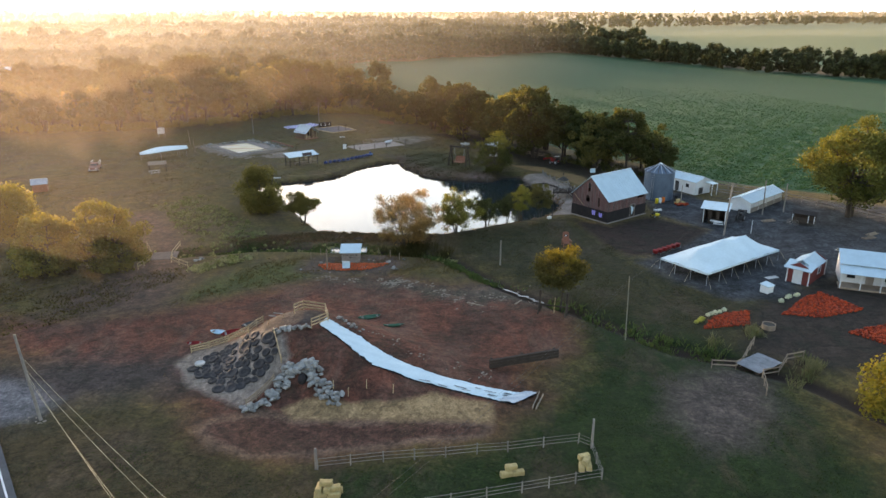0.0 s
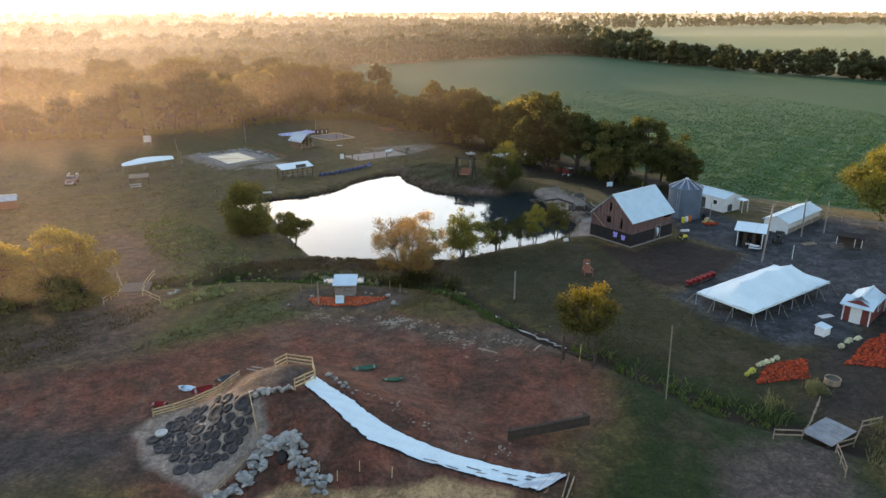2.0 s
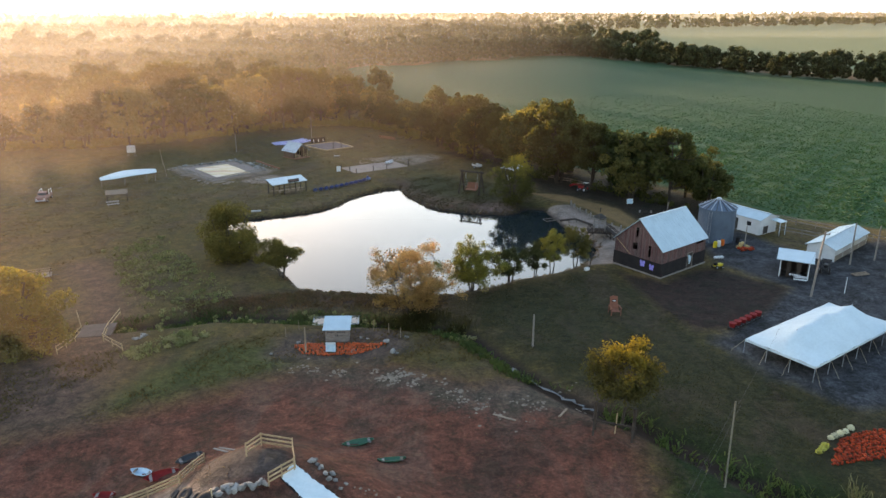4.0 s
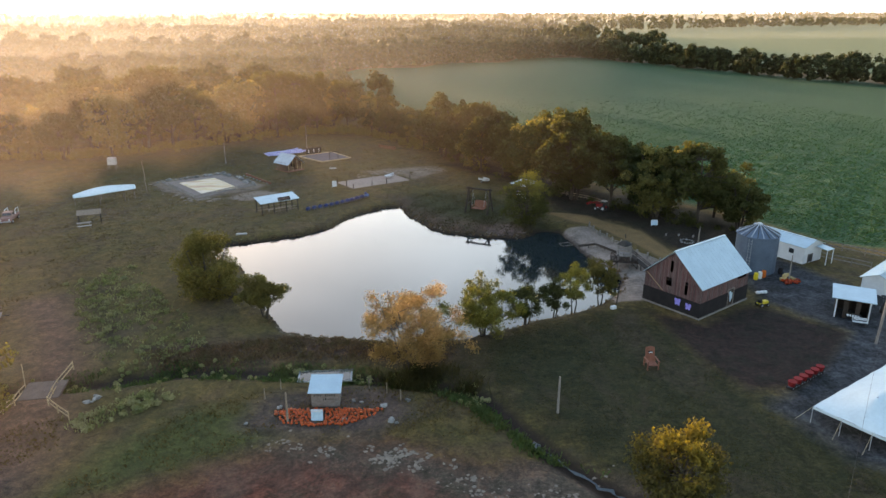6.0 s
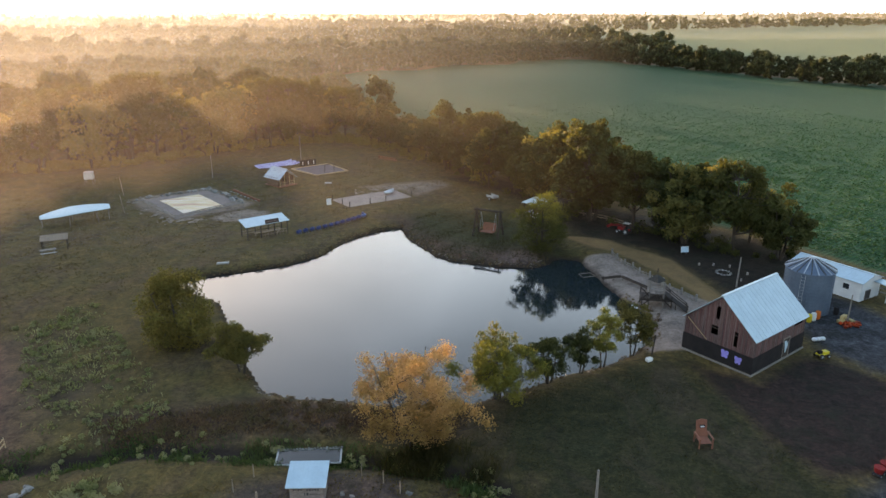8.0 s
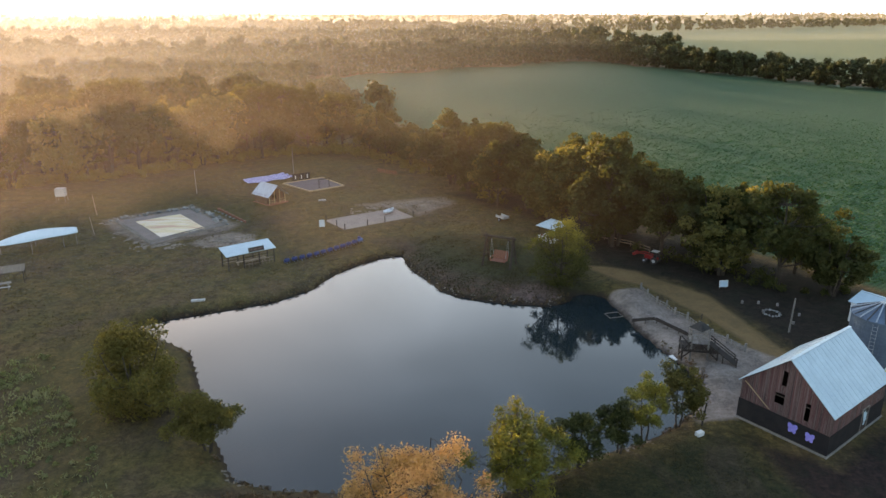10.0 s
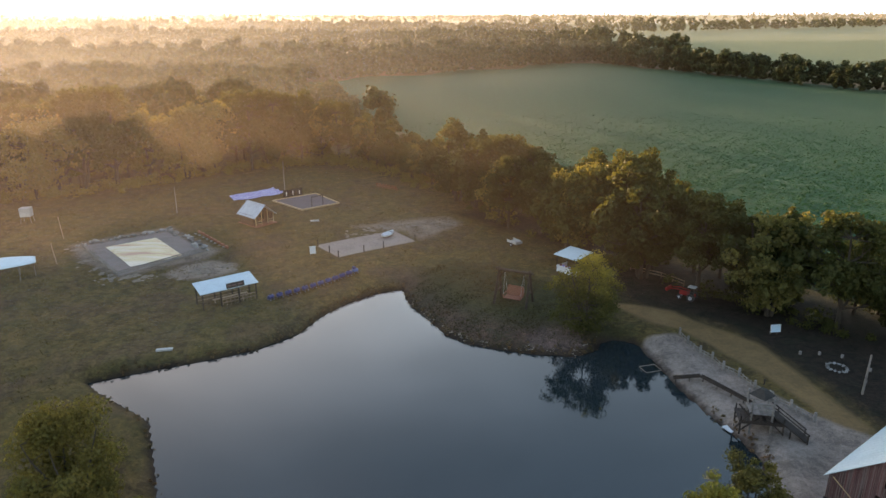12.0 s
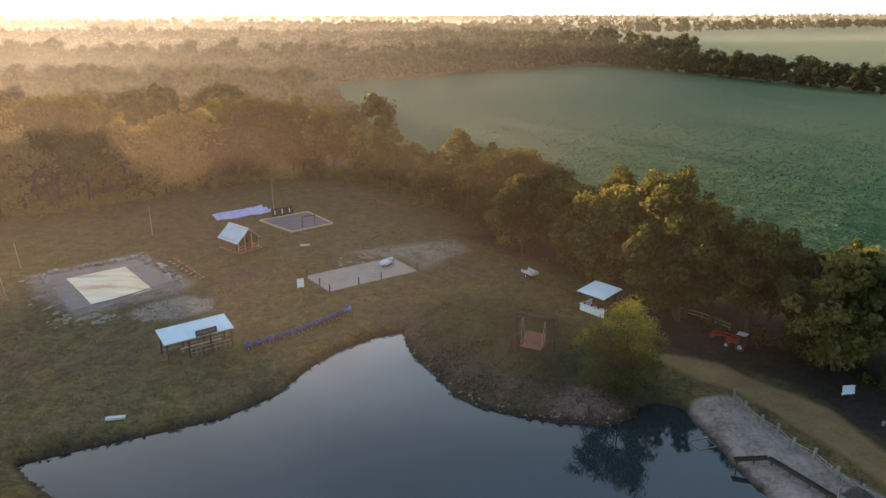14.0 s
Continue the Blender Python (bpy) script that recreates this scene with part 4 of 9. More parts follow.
M_GREYWOOD = mat("grey_timber", (0.24, 0.21, 0.19), (0.15, 0.13, 0.12), 0.9, 2.0, 22.0, vary=0.2)
M_REDWOOD = mat("red_cedar_boards", (0.26, 0.095, 0.062), (0.18, 0.066, 0.042), 0.7, 2.0, 18.0)
M_REDPAINT = mat("red_paint", (0.26, 0.02, 0.02), (0.16, 0.015, 0.015), 0.75, 1.5, 9.0, spec=0.15)
M_FADED = mat("faded_red_paint", (0.22, 0.11, 0.10), (0.14, 0.075, 0.07), 0.6, 1.5, 9.0)
M_BARNRED = mat("barn_red_boards", (0.17, 0.035, 0.032), (0.10, 0.025, 0.023), 0.8, 1.5, 12.0)
M_STEEL = mat("galvanised_steel", (0.42, 0.46, 0.50), (0.28, 0.31, 0.35), 0.45, 0.7, 7.0, metal=0.55, bump=0.05)
M_BIN = mat("weathered_bin_steel", (0.105, 0.15, 0.21), (0.065, 0.095, 0.135), 0.55, 0.6, 7.0, metal=0.3, bump=0.05)
M_RUBBLE = mat("pale_rubble", (0.23, 0.185, 0.15), (0.12, 0.095, 0.078), 0.95, 1.5, 9.0)
M_IRON = mat("dark_iron", (0.05, 0.05, 0.055), (0.03, 0.03, 0.03), 0.6)
M_RUBBER = mat("tyre_rubber", (0.017, 0.015, 0.017), (0.045, 0.038, 0.038), 0.8, 2.0, 10.0, vary=0.25)
M_GLASS = mat("dark_window_glass", (0.03, 0.035, 0.04), (0.02, 0.022, 0.025), 0.08, bump=0.0, spec=0.6)
M_STONE = mat("pale_limestone", (0.27, 0.257, 0.245), (0.12, 0.112, 0.105), 0.9, 1.2, 7.0, bump=0.7, bumpd=0.08, vary=0.35)
M_CONCRETE = mat("pale_concrete", (0.42, 0.41, 0.40), (0.30, 0.29, 0.28), 0.9, 0.8, 9.0)
M_PUMPKIN = mat("pumpkin_skin", (0.50, 0.075, 0.016), (0.36, 0.05, 0.012), 0.5, 2.0, 9.0, vary=0.22)
M_STEM = mat("pumpkin_stem", (0.10, 0.085, 0.03), None, 0.9)
M_HAY = mat("hay", (0.44, 0.33, 0.16), (0.28, 0.20, 0.09), 0.95, 3.0, 25.0, bump=0.8, bumpd=0.04, vary=0.15)
M_BLUE = mat("blue_plastic", (0.025, 0.045, 0.16), (0.018, 0.032, 0.11), 0.5)
M_PALEBLUE = mat("pale_blue_plastic", (0.06, 0.14, 0.32), (0.04, 0.1, 0.25), 0.5)
M_GREENP = mat("green_plastic", (0.022, 0.11, 0.06), (0.015, 0.07, 0.04), 0.4)
M_YELLOW = mat("yellow_paint", (0.62, 0.46, 0.03), (0.45, 0.33, 0.03), 0.45)
M_ORANGE = mat("orange_paint", (0.62, 0.13, 0.02), (0.48, 0.10, 0.02), 0.5)
M_VIOLET = mat("violet_paint", (0.22, 0.20, 0.60), (0.30, 0.26, 0.68), 0.5)
M_SIGN = mat("pale_blue_print", (0.45, 0.60, 0.68), (0.30, 0.45, 0.55), 0.5, 3.0, 20.0)
M_ROPE = mat("pale_rope", (0.45, 0.38, 0.28), None, 0.9)
M_WIRE = mat("weathered_wire", (0.42, 0.36, 0.24), (0.30, 0.26, 0.18), 0.6, metal=0.2)


def board_mat(name, a, b, c):
    """Old boards, each a little different: paint worn off to grey wood."""
    n = Nodes(name)
    info, tc, add = n.add("ShaderNodeObjectInfo"), n.add("ShaderNodeTexCoord"), n.add("ShaderNodeVectorMath", op="ADD")
    shift = n.add("ShaderNodeCombineXYZ")
    n.link(n.math("MULTIPLY", info.outputs["Random"], 37.0), shift.inputs[0])
    n.link(tc.outputs["Object"], add.inputs[0])
    n.link(shift.outputs[0], add.inputs[1])
    thin = n.add("ShaderNodeMapping")
    n.link(add.outputs[0], thin.inputs["Vector"])
    thin.inputs["Scale"].default_value = (3.0, 3.0, 0.7)
    worn = n.span(n.noise(thin.outputs[0], 1.6, 5, 0.7), 0.46, 0.58)
    col = n.mix(info.outputs["Random"], a, b)
    col = n.mix(n.math("MULTIPLY", worn, 0.65), col, c)
    n.link(col, n.bsdf.inputs["Base Color"])
    n.bsdf.inputs["Roughness"].default_value = 0.9
    return n.m


M_BARN = board_mat("worn_barn_boards", (0.10, 0.03, 0.03), (0.035, 0.017, 0.018), (0.19, 0.14, 0.13))
M_LOG = board_mat("log_boards", (0.13, 0.06, 0.035), (0.075, 0.038, 0.025), (0.13, 0.085, 0.06))
M_SHACK = board_mat("grey_shack_boards", (0.22, 0.18, 0.16), (0.15, 0.12, 0.11), (0.28, 0.24, 0.21))


PIECES = {}


def piece(name, m, material, parent):
    """A board or bar as an object of its own, on one shared cube mesh with broken edges."""
    key = (name, material.name)
    if key not in PIECES:
        bm = bmesh.new()
        box(bm, (0, 0, 0), (1, 1, 1))
        PIECES[key] = mesh_of(name, bm, material)
    ob = new(name, PIECES[key])
    ob.parent = parent
    ob.matrix_basis = m
    return ob


def board_wall(t, name, p, q, z0, top, material, width=0.22, thick=0.04, holes=(), label=""):
    """Upright boards side by side from p to q on two girts; top(u) is the height at u metres along; holes: (u0, u1, z0, z1)."""
    p, q = Vector((*p, 0)), Vector((*q, 0))
    run = (q - p).length
    d = (q - p) / run
    a = math.degrees(math.atan2(d.y, d.x))
    inner = Vector((-d.y, d.x, 0)) * 0.09
    bm = bmesh.new()
    low = min(top(0.01), top(run - 0.01))
    z = z0 + 0.3
    bar(bm, p + inner + d * 0.1 + Vector((0, 0, z)), q + inner - d * 0.1 + Vector((0, 0, z)), 0.08, 0.12)
    wall = part(name, bm, M_DARKWOOD, t, label)
    bm, z = bmesh.new(), low - 0.25
    bar(bm, p + inner + d * 0.1 + Vector((0, 0, z)), q + inner - d * 0.1 + Vector((0, 0, z)), 0.08, 0.12)
    part("girt", bm, M_DARKWOOD, wall)
    n = max(1, round(run / width))
    w = run / n
    rng = random.Random(round(run * 100) + n)
    for k in range(n):
        u = (k + 0.5) * w
        spans = [(z0, top(u) - rng.uniform(0, 0.03))]
        for u0, u1, h0, h1 in holes:
            if u0 < u < u1:
                spans = [s for lo, hi in spans for s in ((lo, min(hi, h0)), (max(lo, h1), hi)) if s[1] - s[0] > 0.05]
        for lo, hi in spans:
            c = p + d * u + Vector((-d.y, d.x, 0)) * rng.uniform(-0.015, 0.015)
            piece("board", pose(c.x, c.y, (lo + hi) / 2, 0, 0, a) @ Matrix.Diagonal((w * rng.uniform(0.9, 0.97), thick, hi - lo, 1)), material, wall)
    return wall


def roof_panel(t, a, b, c, d, material, thick=0.06, ribs=0, name="roof"):
    """A sloping sheet over the corners a, b (eave) and c, d (ridge), with raised seams running up the slope."""
    bm = bmesh.new()
    slab(bm, (a, b, c, d), thick)
    sheet = part(name, bm, material, t)
    a, b, c, d = (Vector(v) for v in (a, b, c, d))
    for k in range(1, ribs):
        p, q = a.lerp(b, k / ribs) + Vector((0, 0, 0.012)), d.lerp(c, k / ribs) + Vector((0, 0, 0.012))
        m = Matrix.Translation((p + q) / 2) @ (q - p).to_track_quat("X", "Z").to_matrix().to_4x4() @ Matrix.Diagonal(((q - p).length, 0.03, 0.016, 1))
        piece("seam", m, material, sheet)
    return sheet


def opening(t, name, c, s, rz, material, frame_mat, label=""):
    """A door or window leaf with a frame round it."""
    bm = bmesh.new()
    box(bm, c, (s[0], 0.05, s[1]), rz)
    leaf = part(name, bm, material, t, label)
    bm = bmesh.new()
    x, y = math.cos(radians(rz)), math.sin(radians(rz))
    for side in (-1, 1):
        e = side * (s[0] / 2 + 0.04)
        box(bm, (c[0] + x * e, c[1] + y * e, c[2]), (0.09, 0.09, s[1] + 0.16), rz)
    for side in (-1, 1):
        box(bm, (c[0], c[1], c[2] + side * (s[1] / 2 + 0.035)), (s[0] + 0.0, 0.085, 0.07), rz)
    part("frame", bm, frame_mat, leaf)
    return leaf


def gable_roof(t, long, wide, eave, ridge, over, material, ribs=14, thick=0.07):
    """Two roof sheets; the ridge runs along x through the middle."""
    k = (ridge - eave) / (wide / 2)
    for side in (-1, 1):
        y, z = side * (wide / 2 + over), eave - over * k
        roof_panel(t, (-long / 2 - over, y, z), (long / 2 + over, y, z), (long / 2 + over, side * 0.02, ridge), (-long / 2 - over, side * 0.02, ridge), material, thick, ribs)
    bm = bmesh.new()
    bar(bm, (-long / 2 - over, 0, ridge + 0.03), (long / 2 + over, 0, ridge + 0.03), 0.3, 0.05)
    part("ridge_cap", bm, material, t)


def plain_walls(t, long, wide, eave, ridge, material, thick=0.14):
    """Four walls, the two ends with gables."""
    for side in (-1, 1):
        bm = bmesh.new()
        box(bm, (0, side * (wide - thick) / 2, eave / 2), (long - 2 * thick, thick, eave))
        part("wall", bm, material, t)
        bm = bmesh.new()
        x0, x1 = side * (long / 2), side * (long / 2 - thick)
        ring = [(-wide / 2, 0), (wide / 2, 0), (wide / 2, eave), (0, ridge - 0.08), (-wide / 2, eave)]
        a, b = [bm.verts.new((x0, y, z)) for y, z in ring], [bm.verts.new((x1, y, z)) for y, z in ring]
        bm.faces.new(a), bm.faces.new(b[::-1])
        for k in range(5):
            bm.faces.new((a[k], a[(k + 1) % 5], b[(k + 1) % 5], b[k]))
        part("gable_wall", bm, material, t)


# ---- barn ----
def barn():
    long, wide, eave, ridge = 10.2, 7.9, 4.07, 7.5
    t = thing("barn", pose(29.38, 120.68, -0.2, 0, 0, 38.2), "old weathered red board barn with white metal roof", "barn")
    slope = lambda u: eave + (ridge - eave) * (1 - abs(u - wide / 2) / (wide / 2)) - 0.12
    flat = lambda u: eave - 0.05
    board_wall(t, "gable_wall", (-long / 2, wide / 2), (-long / 2, -wide / 2), 0.0, slope, M_BARN, 0.2, 0.05, [(3.35, 3.85, 4.8, 6.2), (3.1, 3.75, 3.0, 4.0), (5.7, 6.1, 2.5, 4.1)], label="worn red and grey board gable with dark openings")
    board_wall(t, "gable_wall", (long / 2, -wide / 2), (long / 2, wide / 2), 0.0, slope, M_BARN, 0.2, 0.05)
    board_wall(t, "side_wall", (-long / 2, -wide / 2), (long / 2, -wide / 2), 0.0, flat, M_BARN, 0.2, 0.05, [(5.9, 7.0, 0, 2.35), (7.7, 9.5, 3.3, 3.65)])
    board_wall(t, "side_wall", (long / 2, wide / 2), (-long / 2, wide / 2), 0.0, flat, M_BARN, 0.2, 0.05)
    bm = bmesh.new()
    for x in (-long / 2 + 0.25, 0, long / 2 - 0.25):
        for y in (-wide / 2 + 0.2, wide / 2 - 0.2):
            box(bm, (x, y, 2), (0.2, 0.2, 4))
    box(bm, (0, 0, 0.06), (long - 0.3, wide - 0.3, 0.12))
    part("inner_frame", bm, M_DARKWOOD, t)
    gable_roof(t, long, wide, eave, ridge, 0.25, M_ROOF, 16)
    # black sheeting round the foot of the walls
    for x0, x1, z in ((-long / 2 - 0.06, 0.75, 2.05), (2.05, long / 2 + 0.06, 2.05)):
        bm = bmesh.new()
        box(bm, ((x0 + x1) / 2, -wide / 2 - 0.06, z / 2), (x1 - x0, 0.03, z))
        part("sheeting", bm, M_BLACK, t, "black sheeting round the foot of the wall")
    bm = bmesh.new()
    box(bm, (-long / 2 - 0.06, 0, 1.02), (0.03, wide + 0.16, 2.05))
    part("sheeting", bm, M_BLACK, t)
    for c, s in (((0, -wide / 2 - 0.12, 0.1), (long + 0.4, 0.1, 0.2)), ((-long / 2 - 0.12, 0, 0.1), (0.1, wide + 0.2, 0.2))):
        bm = bmesh.new()
        box(bm, c, s)
        part("kerb_board", bm, M_GREYWOOD, t)
    d = opening(t, "door", (1.4, -wide / 2 - 0.05, 1.2), (1.15, 2.3), 0, M_DARKWOOD, M_GREYWOOD, "dark barn door with a pale painted figure")
    bm = bmesh.new()
    for k, (x, z, w, h) in enumerate(((1.25, 1.6, 0.35, 1.0), (1.55, 1.45, 0.3, 0.8), (1.4, 1.0, 0.22, 0.6))):
        box(bm, (x, -wide / 2 - 0.09, z), (w, 0.01, h), 0, 0, 12 * (k - 1))
    part("painted_panel", bm, M_SIGN, d)
    bm = bmesh.new()
    bar(bm, (-long / 2 - 0.1, wide / 2 - 0.3, 3.9), (-long / 2 - 0.1, 1.2, 2.15), 0.04, 0.07)
    part("batten", bm, M_PALEWOOD, t)
    # two butterfly cut-outs hang on the sheeting
    for y, z, s in ((-1.0, 1.35, 0.78), (-2.5, 1.2, 0.72)):
        bm = bmesh.new()
        for sx in (-1, 1):
            for (px, pz, w, h, ang) in ((0.24, 0.2, 0.3, 0.42, 25), (0.2, -0.22, 0.24, 0.34, -25)):
                m = pose(0, sx * px * s, pz * s, -sx * ang, 0, 0) @ Matrix.Diagonal((0.03, w * s, h * s, 1))
                bmesh.ops.create_icosphere(bm, subdivisions=2, radius=1, matrix=m)
        box(bm, (0, 0, 0), (0.05, 0.06 * s, 0.75 * s))
        single("butterfly_cutout", bm, M_VIOLET, t.matrix_world @ pose(-long / 2 - 0.12, y, z), "violet butterfly cut-out hanging on the black sheeting", "decoration", "butterflies on the barn")


barn()


# ---- grain bin ----
def grain_bin(x, y, r, h):
    t = thing("grain_bin", at(x, y), "round galvanised grain bin with a ribbed cone roof", "silo")
    bm = bmesh.new()
    n, rows = 40, 26
    rings = []
    for k in range(rows + 1):
        rr = r + (0.014 if k % 2 else 0.0)
        rings.append([bm.verts.new((rr * math.cos(2 * math.pi * j / n), rr * math.sin(2 * math.pi * j / n), h * k / rows)) for j in range(n)])
    for a, b in zip(rings, rings[1:]):
        for j in range(n):
            bm.faces.new((a[j], a[(j + 1) % n], b[(j + 1) % n], b[j]))
    part("wall", bm, M_BIN, t)
    bm = bmesh.new()
    tube(bm, (0, 0, h), (0, 0, h + 1.25), r + 0.15, 0.35, n)
    part("roof", bm, M_BIN, t)
    for j in range(22):
        bm = bmesh.new()
        a = 2 * math.pi * j / 22
        bar(bm, ((r + 0.1) * math.cos(a), (r + 0.1) * math.sin(a), h + 0.06), (0.4 * math.cos(a), 0.4 * math.sin(a), h + 1.25), 0.12, 0.08)
        part("roof_rib", bm, M_IRON if j % 2 else M_GREY_ROOF, t)
    bm = bmesh.new()
    tube(bm, (0, 0, h + 1.2), (0, 0, h + 1.45), 0.42, 0.3, 16)
    part("cap", bm, M_GREY_ROOF, t)
    bm = bmesh.new()
    for k in range(12):
        a = 4.0
        box(bm, ((r + 0.1) * math.cos(a), (r + 0.1) * math.sin(a), 0.4 + 0.4 * k), (0.04, 0.45, 0.04), math.degrees(a))
    for s in (-1, 1):
        a = 4.0
        box(bm, ((r + 0.1) * math.cos(a) - s * 0.22 * math.sin(a), (r + 0.1) * math.sin(a) + s * 0.22 * math.cos(a), 2.6), (0.04, 0.04, 4.9), math.degrees(a))
    part("ladder", bm, M_GREY_ROOF, t)


grain_bin(41.2, 131.4, 2.75, 5.3)


# ---- white shed with a lean-to, beside the grain bin ----
def white_shed():
    t = thing("white_shed", at(48.3, 138.5, 122), "long white painted shed with a pale metal roof", "shed")
    long, wide, eave, ridge = 9.6, 4.4, 2.6, 3.3
    plain_walls(t, long, wide, eave, ridge, M_WHITE)
    gable_roof(t, long, wide, eave, ridge, 0.25, M_ROOF, 12)
    opening(t, "door", (-0.4, wide / 2 + 0.03, 1.0), (0.95, 2.0), 180, M_IRON, M_WHITE, "dark open doorway")
    for x in (-2.9, 2.2):
        opening(t, "window", (x, wide / 2 + 0.03, 1.55), (0.8, 0.7), 180, M_GLASS, M_WHITE)
    opening(t, "hatch", (-long / 2 - 0.03, 0.6, 0.7), (1.0, 1.1), 90, M_IRON, M_GREYWOOD, "low grey hatch")
    bm = bmesh.new()
    slab(bm, ((-6.8, -1.9, 2.25), (-4.95, -1.9, 2.4), (-4.95, -0.2, 2.4), (-6.8, -0.2, 2.25)), 0.06)
    part("lean_to_roof", bm, M_ROOF, t)
    for y in (-1.8, -0.3):
        bm = bmesh.new()
        tube(bm, (-6.7, y, 0), (-6.7, y, 2.2), 0.06)
        part("post", bm, M_WHITE, t)


white_shed()


def long_shed():
    a = radians(42)
    cx, cy = 54.4 + 6.4 * math.cos(a) - 1.9 * math.sin(a), 120.7 + 6.4 * math.sin(a) + 1.9 * math.cos(a)
    t = thing("livestock_shed", at(cx, cy, 42), "long low white shed with a white metal roof", "shed")
    plain_walls(t, 12.6, 3.8, 2.0, 2.75, M_WHITE)
    gable_roof(t, 12.6, 3.8, 2.0, 2.75, 0.3, M_ROOF, 16)
    for k in range(5):
        bm = bmesh.new()
        x = -6.3 + 12.6 * k / 4
        box(bm, (x * 0.99, -1.96, 1.0), (0.12, 0.08, 1.95))
        part("post", bm, M_WHITE, t)
    bm = bmesh.new()
    box(bm, (0, -1.97, 0.45), (12.2, 0.05, 0.8))
    part("lower_boards", bm, M_GREYWOOD, t)


long_shed()


def open_shed():
    t = thing("ticket_shed", at(46.6, 116.0, -27), "open-fronted dark shed with a flat white roof", "shed")
    bm = bmesh.new()
    slab(bm, ((-2.3, -1.9, 2.55), (2.3, -1.9, 2.55), (2.3, 1.9, 3.0), (-2.3, 1.9, 3.0)), 0.1)
    part("roof", bm, M_ROOF, t)
    for c, s in (((-1.7, 0, 1.25), (0.1, 3.0, 2.4)), ((1.7, 0.2, 1.25), (0.1, 2.6, 2.4)), ((0, 1.45, 1.3), (3.3, 0.1, 2.5)), ((0.55, -1.45, 1.25), (0.5, 0.08, 2.4)), ((-0.7, -1.45, 1.25), (0.5, 0.08, 2.4))):
        bm = bmesh.new()
        box(bm, c, s)
        part("wall", bm, M_DARKWOOD, t)
    for x in (-1.75, 1.75):
        bm = bmesh.new()
        box(bm, (x, -1.5, 1.25), (0.14, 0.14, 2.5))
        part("post", bm, M_WHITE, t)
    bm = bmesh.new()
    box(bm, (0.2, -1.72, 0.55), (1.7, 0.05, 0.5), 0, -10)
    n_ = part("notice", bm, M_BLACK, t, "dark notice board with pale marks")
    bm = bmesh.new()
    for k, w in enumerate((0.2, 0.12, 0.2, 0.2, 0.14)):
        box(bm, (-0.4 + 0.28 * k, -1.76, 0.56), (w, 0.02, 0.26), 0, -10)
    part("lettering", bm, M_WHITE, n_)
    b = thing("garden_bench", at(46.0, 112.9, -20), "small pale slatted bench on the gravel", "bench")
    for k in range(3):
        bm = bmesh.new()
        box(bm, (0, -0.15 + 0.15 * k, 0.45), (1.6, 0.12, 0.04))
        part("seat_slat", bm, M_WHITE, b)
    for k in range(2):
        bm = bmesh.new()
        box(bm, (0, 0.27, 0.65 + 0.17 * k), (1.6, 0.04, 0.12))
        part("back_slat", bm, M_WHITE, b)
    for x in (-0.7, 0.7):
        bm = bmesh.new()
        box(bm, (x, 0, 0.22), (0.06, 0.4, 0.44))
        box(bm, (x, 0.26, 0.5), (0.06, 0.05, 0.8))
        part("leg", bm, M_IRON, b)


open_shed()


def wheel(t, c, r, axis=(1, 0, 0), w=0.2, material=None):
    bm = bmesh.new()
    a = Vector(axis).normalized()
    tube(bm, Vector(c) - a * w / 2, Vector(c) + a * w / 2, r, r, 18)
    o = part("wheel", bm, material or M_RUBBER, t)
    bm = bmesh.new()
    tube(bm, Vector(c) - a * (w / 2 + 0.02), Vector(c) + a * (w / 2 + 0.02), r * 0.5, r * 0.5, 12)
    part("rim", bm, M_STEEL, o)


def stall():
    t = thing("covered_cart", at(60.6, 113.6, -36), "dark covered cart with a black roof and spoked wheels", "cart")
    bm = bmesh.new()
    slab(bm, ((-1.9, -1.1, 2.0), (1.9, -1.1, 2.0), (1.9, 1.1, 2.15), (-1.9, 1.1, 2.15)), 0.1)
    part("roof", bm, M_BLACK, t)
    bm = bmesh.new()
    box(bm, (0, 0.9, 1.25), (3.4, 0.06, 1.4))
    box(bm, (0, 0, 0.55), (3.5, 1.9, 0.12))
    box(bm, (-0.5, -0.8, 0.95), (2.3, 0.06, 0.7))
    part("body", bm, M_DARKWOOD, t)
    for x in (-1.65, 0.75, 1.65):
        bm = bmesh.new()
        box(bm, (x, -0.92, 1.3), (0.09, 0.09, 1.4))
        part("post", bm, M_WHITE, t)
    for x in (-1.9, -1.0):
        bm = bmesh.new()
        n = 20
        for k in range(n):
            a, b = 2 * math.pi * k / n, 2 * math.pi * (k + 1) / n
            tube(bm, (x + 0.45 * math.cos(a), -1.25, 0.48 + 0.45 * math.sin(a)), (x + 0.45 * math.cos(b), -1.25, 0.48 + 0.45 * math.sin(b)), 0.035, None, 5)
        for k in range(5):
            a = math.pi * k / 5
            tube(bm, (x + 0.45 * math.cos(a), -1.25, 0.48 + 0.45 * math.sin(a)), (x - 0.45 * math.cos(a), -1.25, 0.48 - 0.45 * math.sin(a)), 0.018, None, 4)
        part("spoked_wheel", bm, M_GREYWOOD, t)


stall()


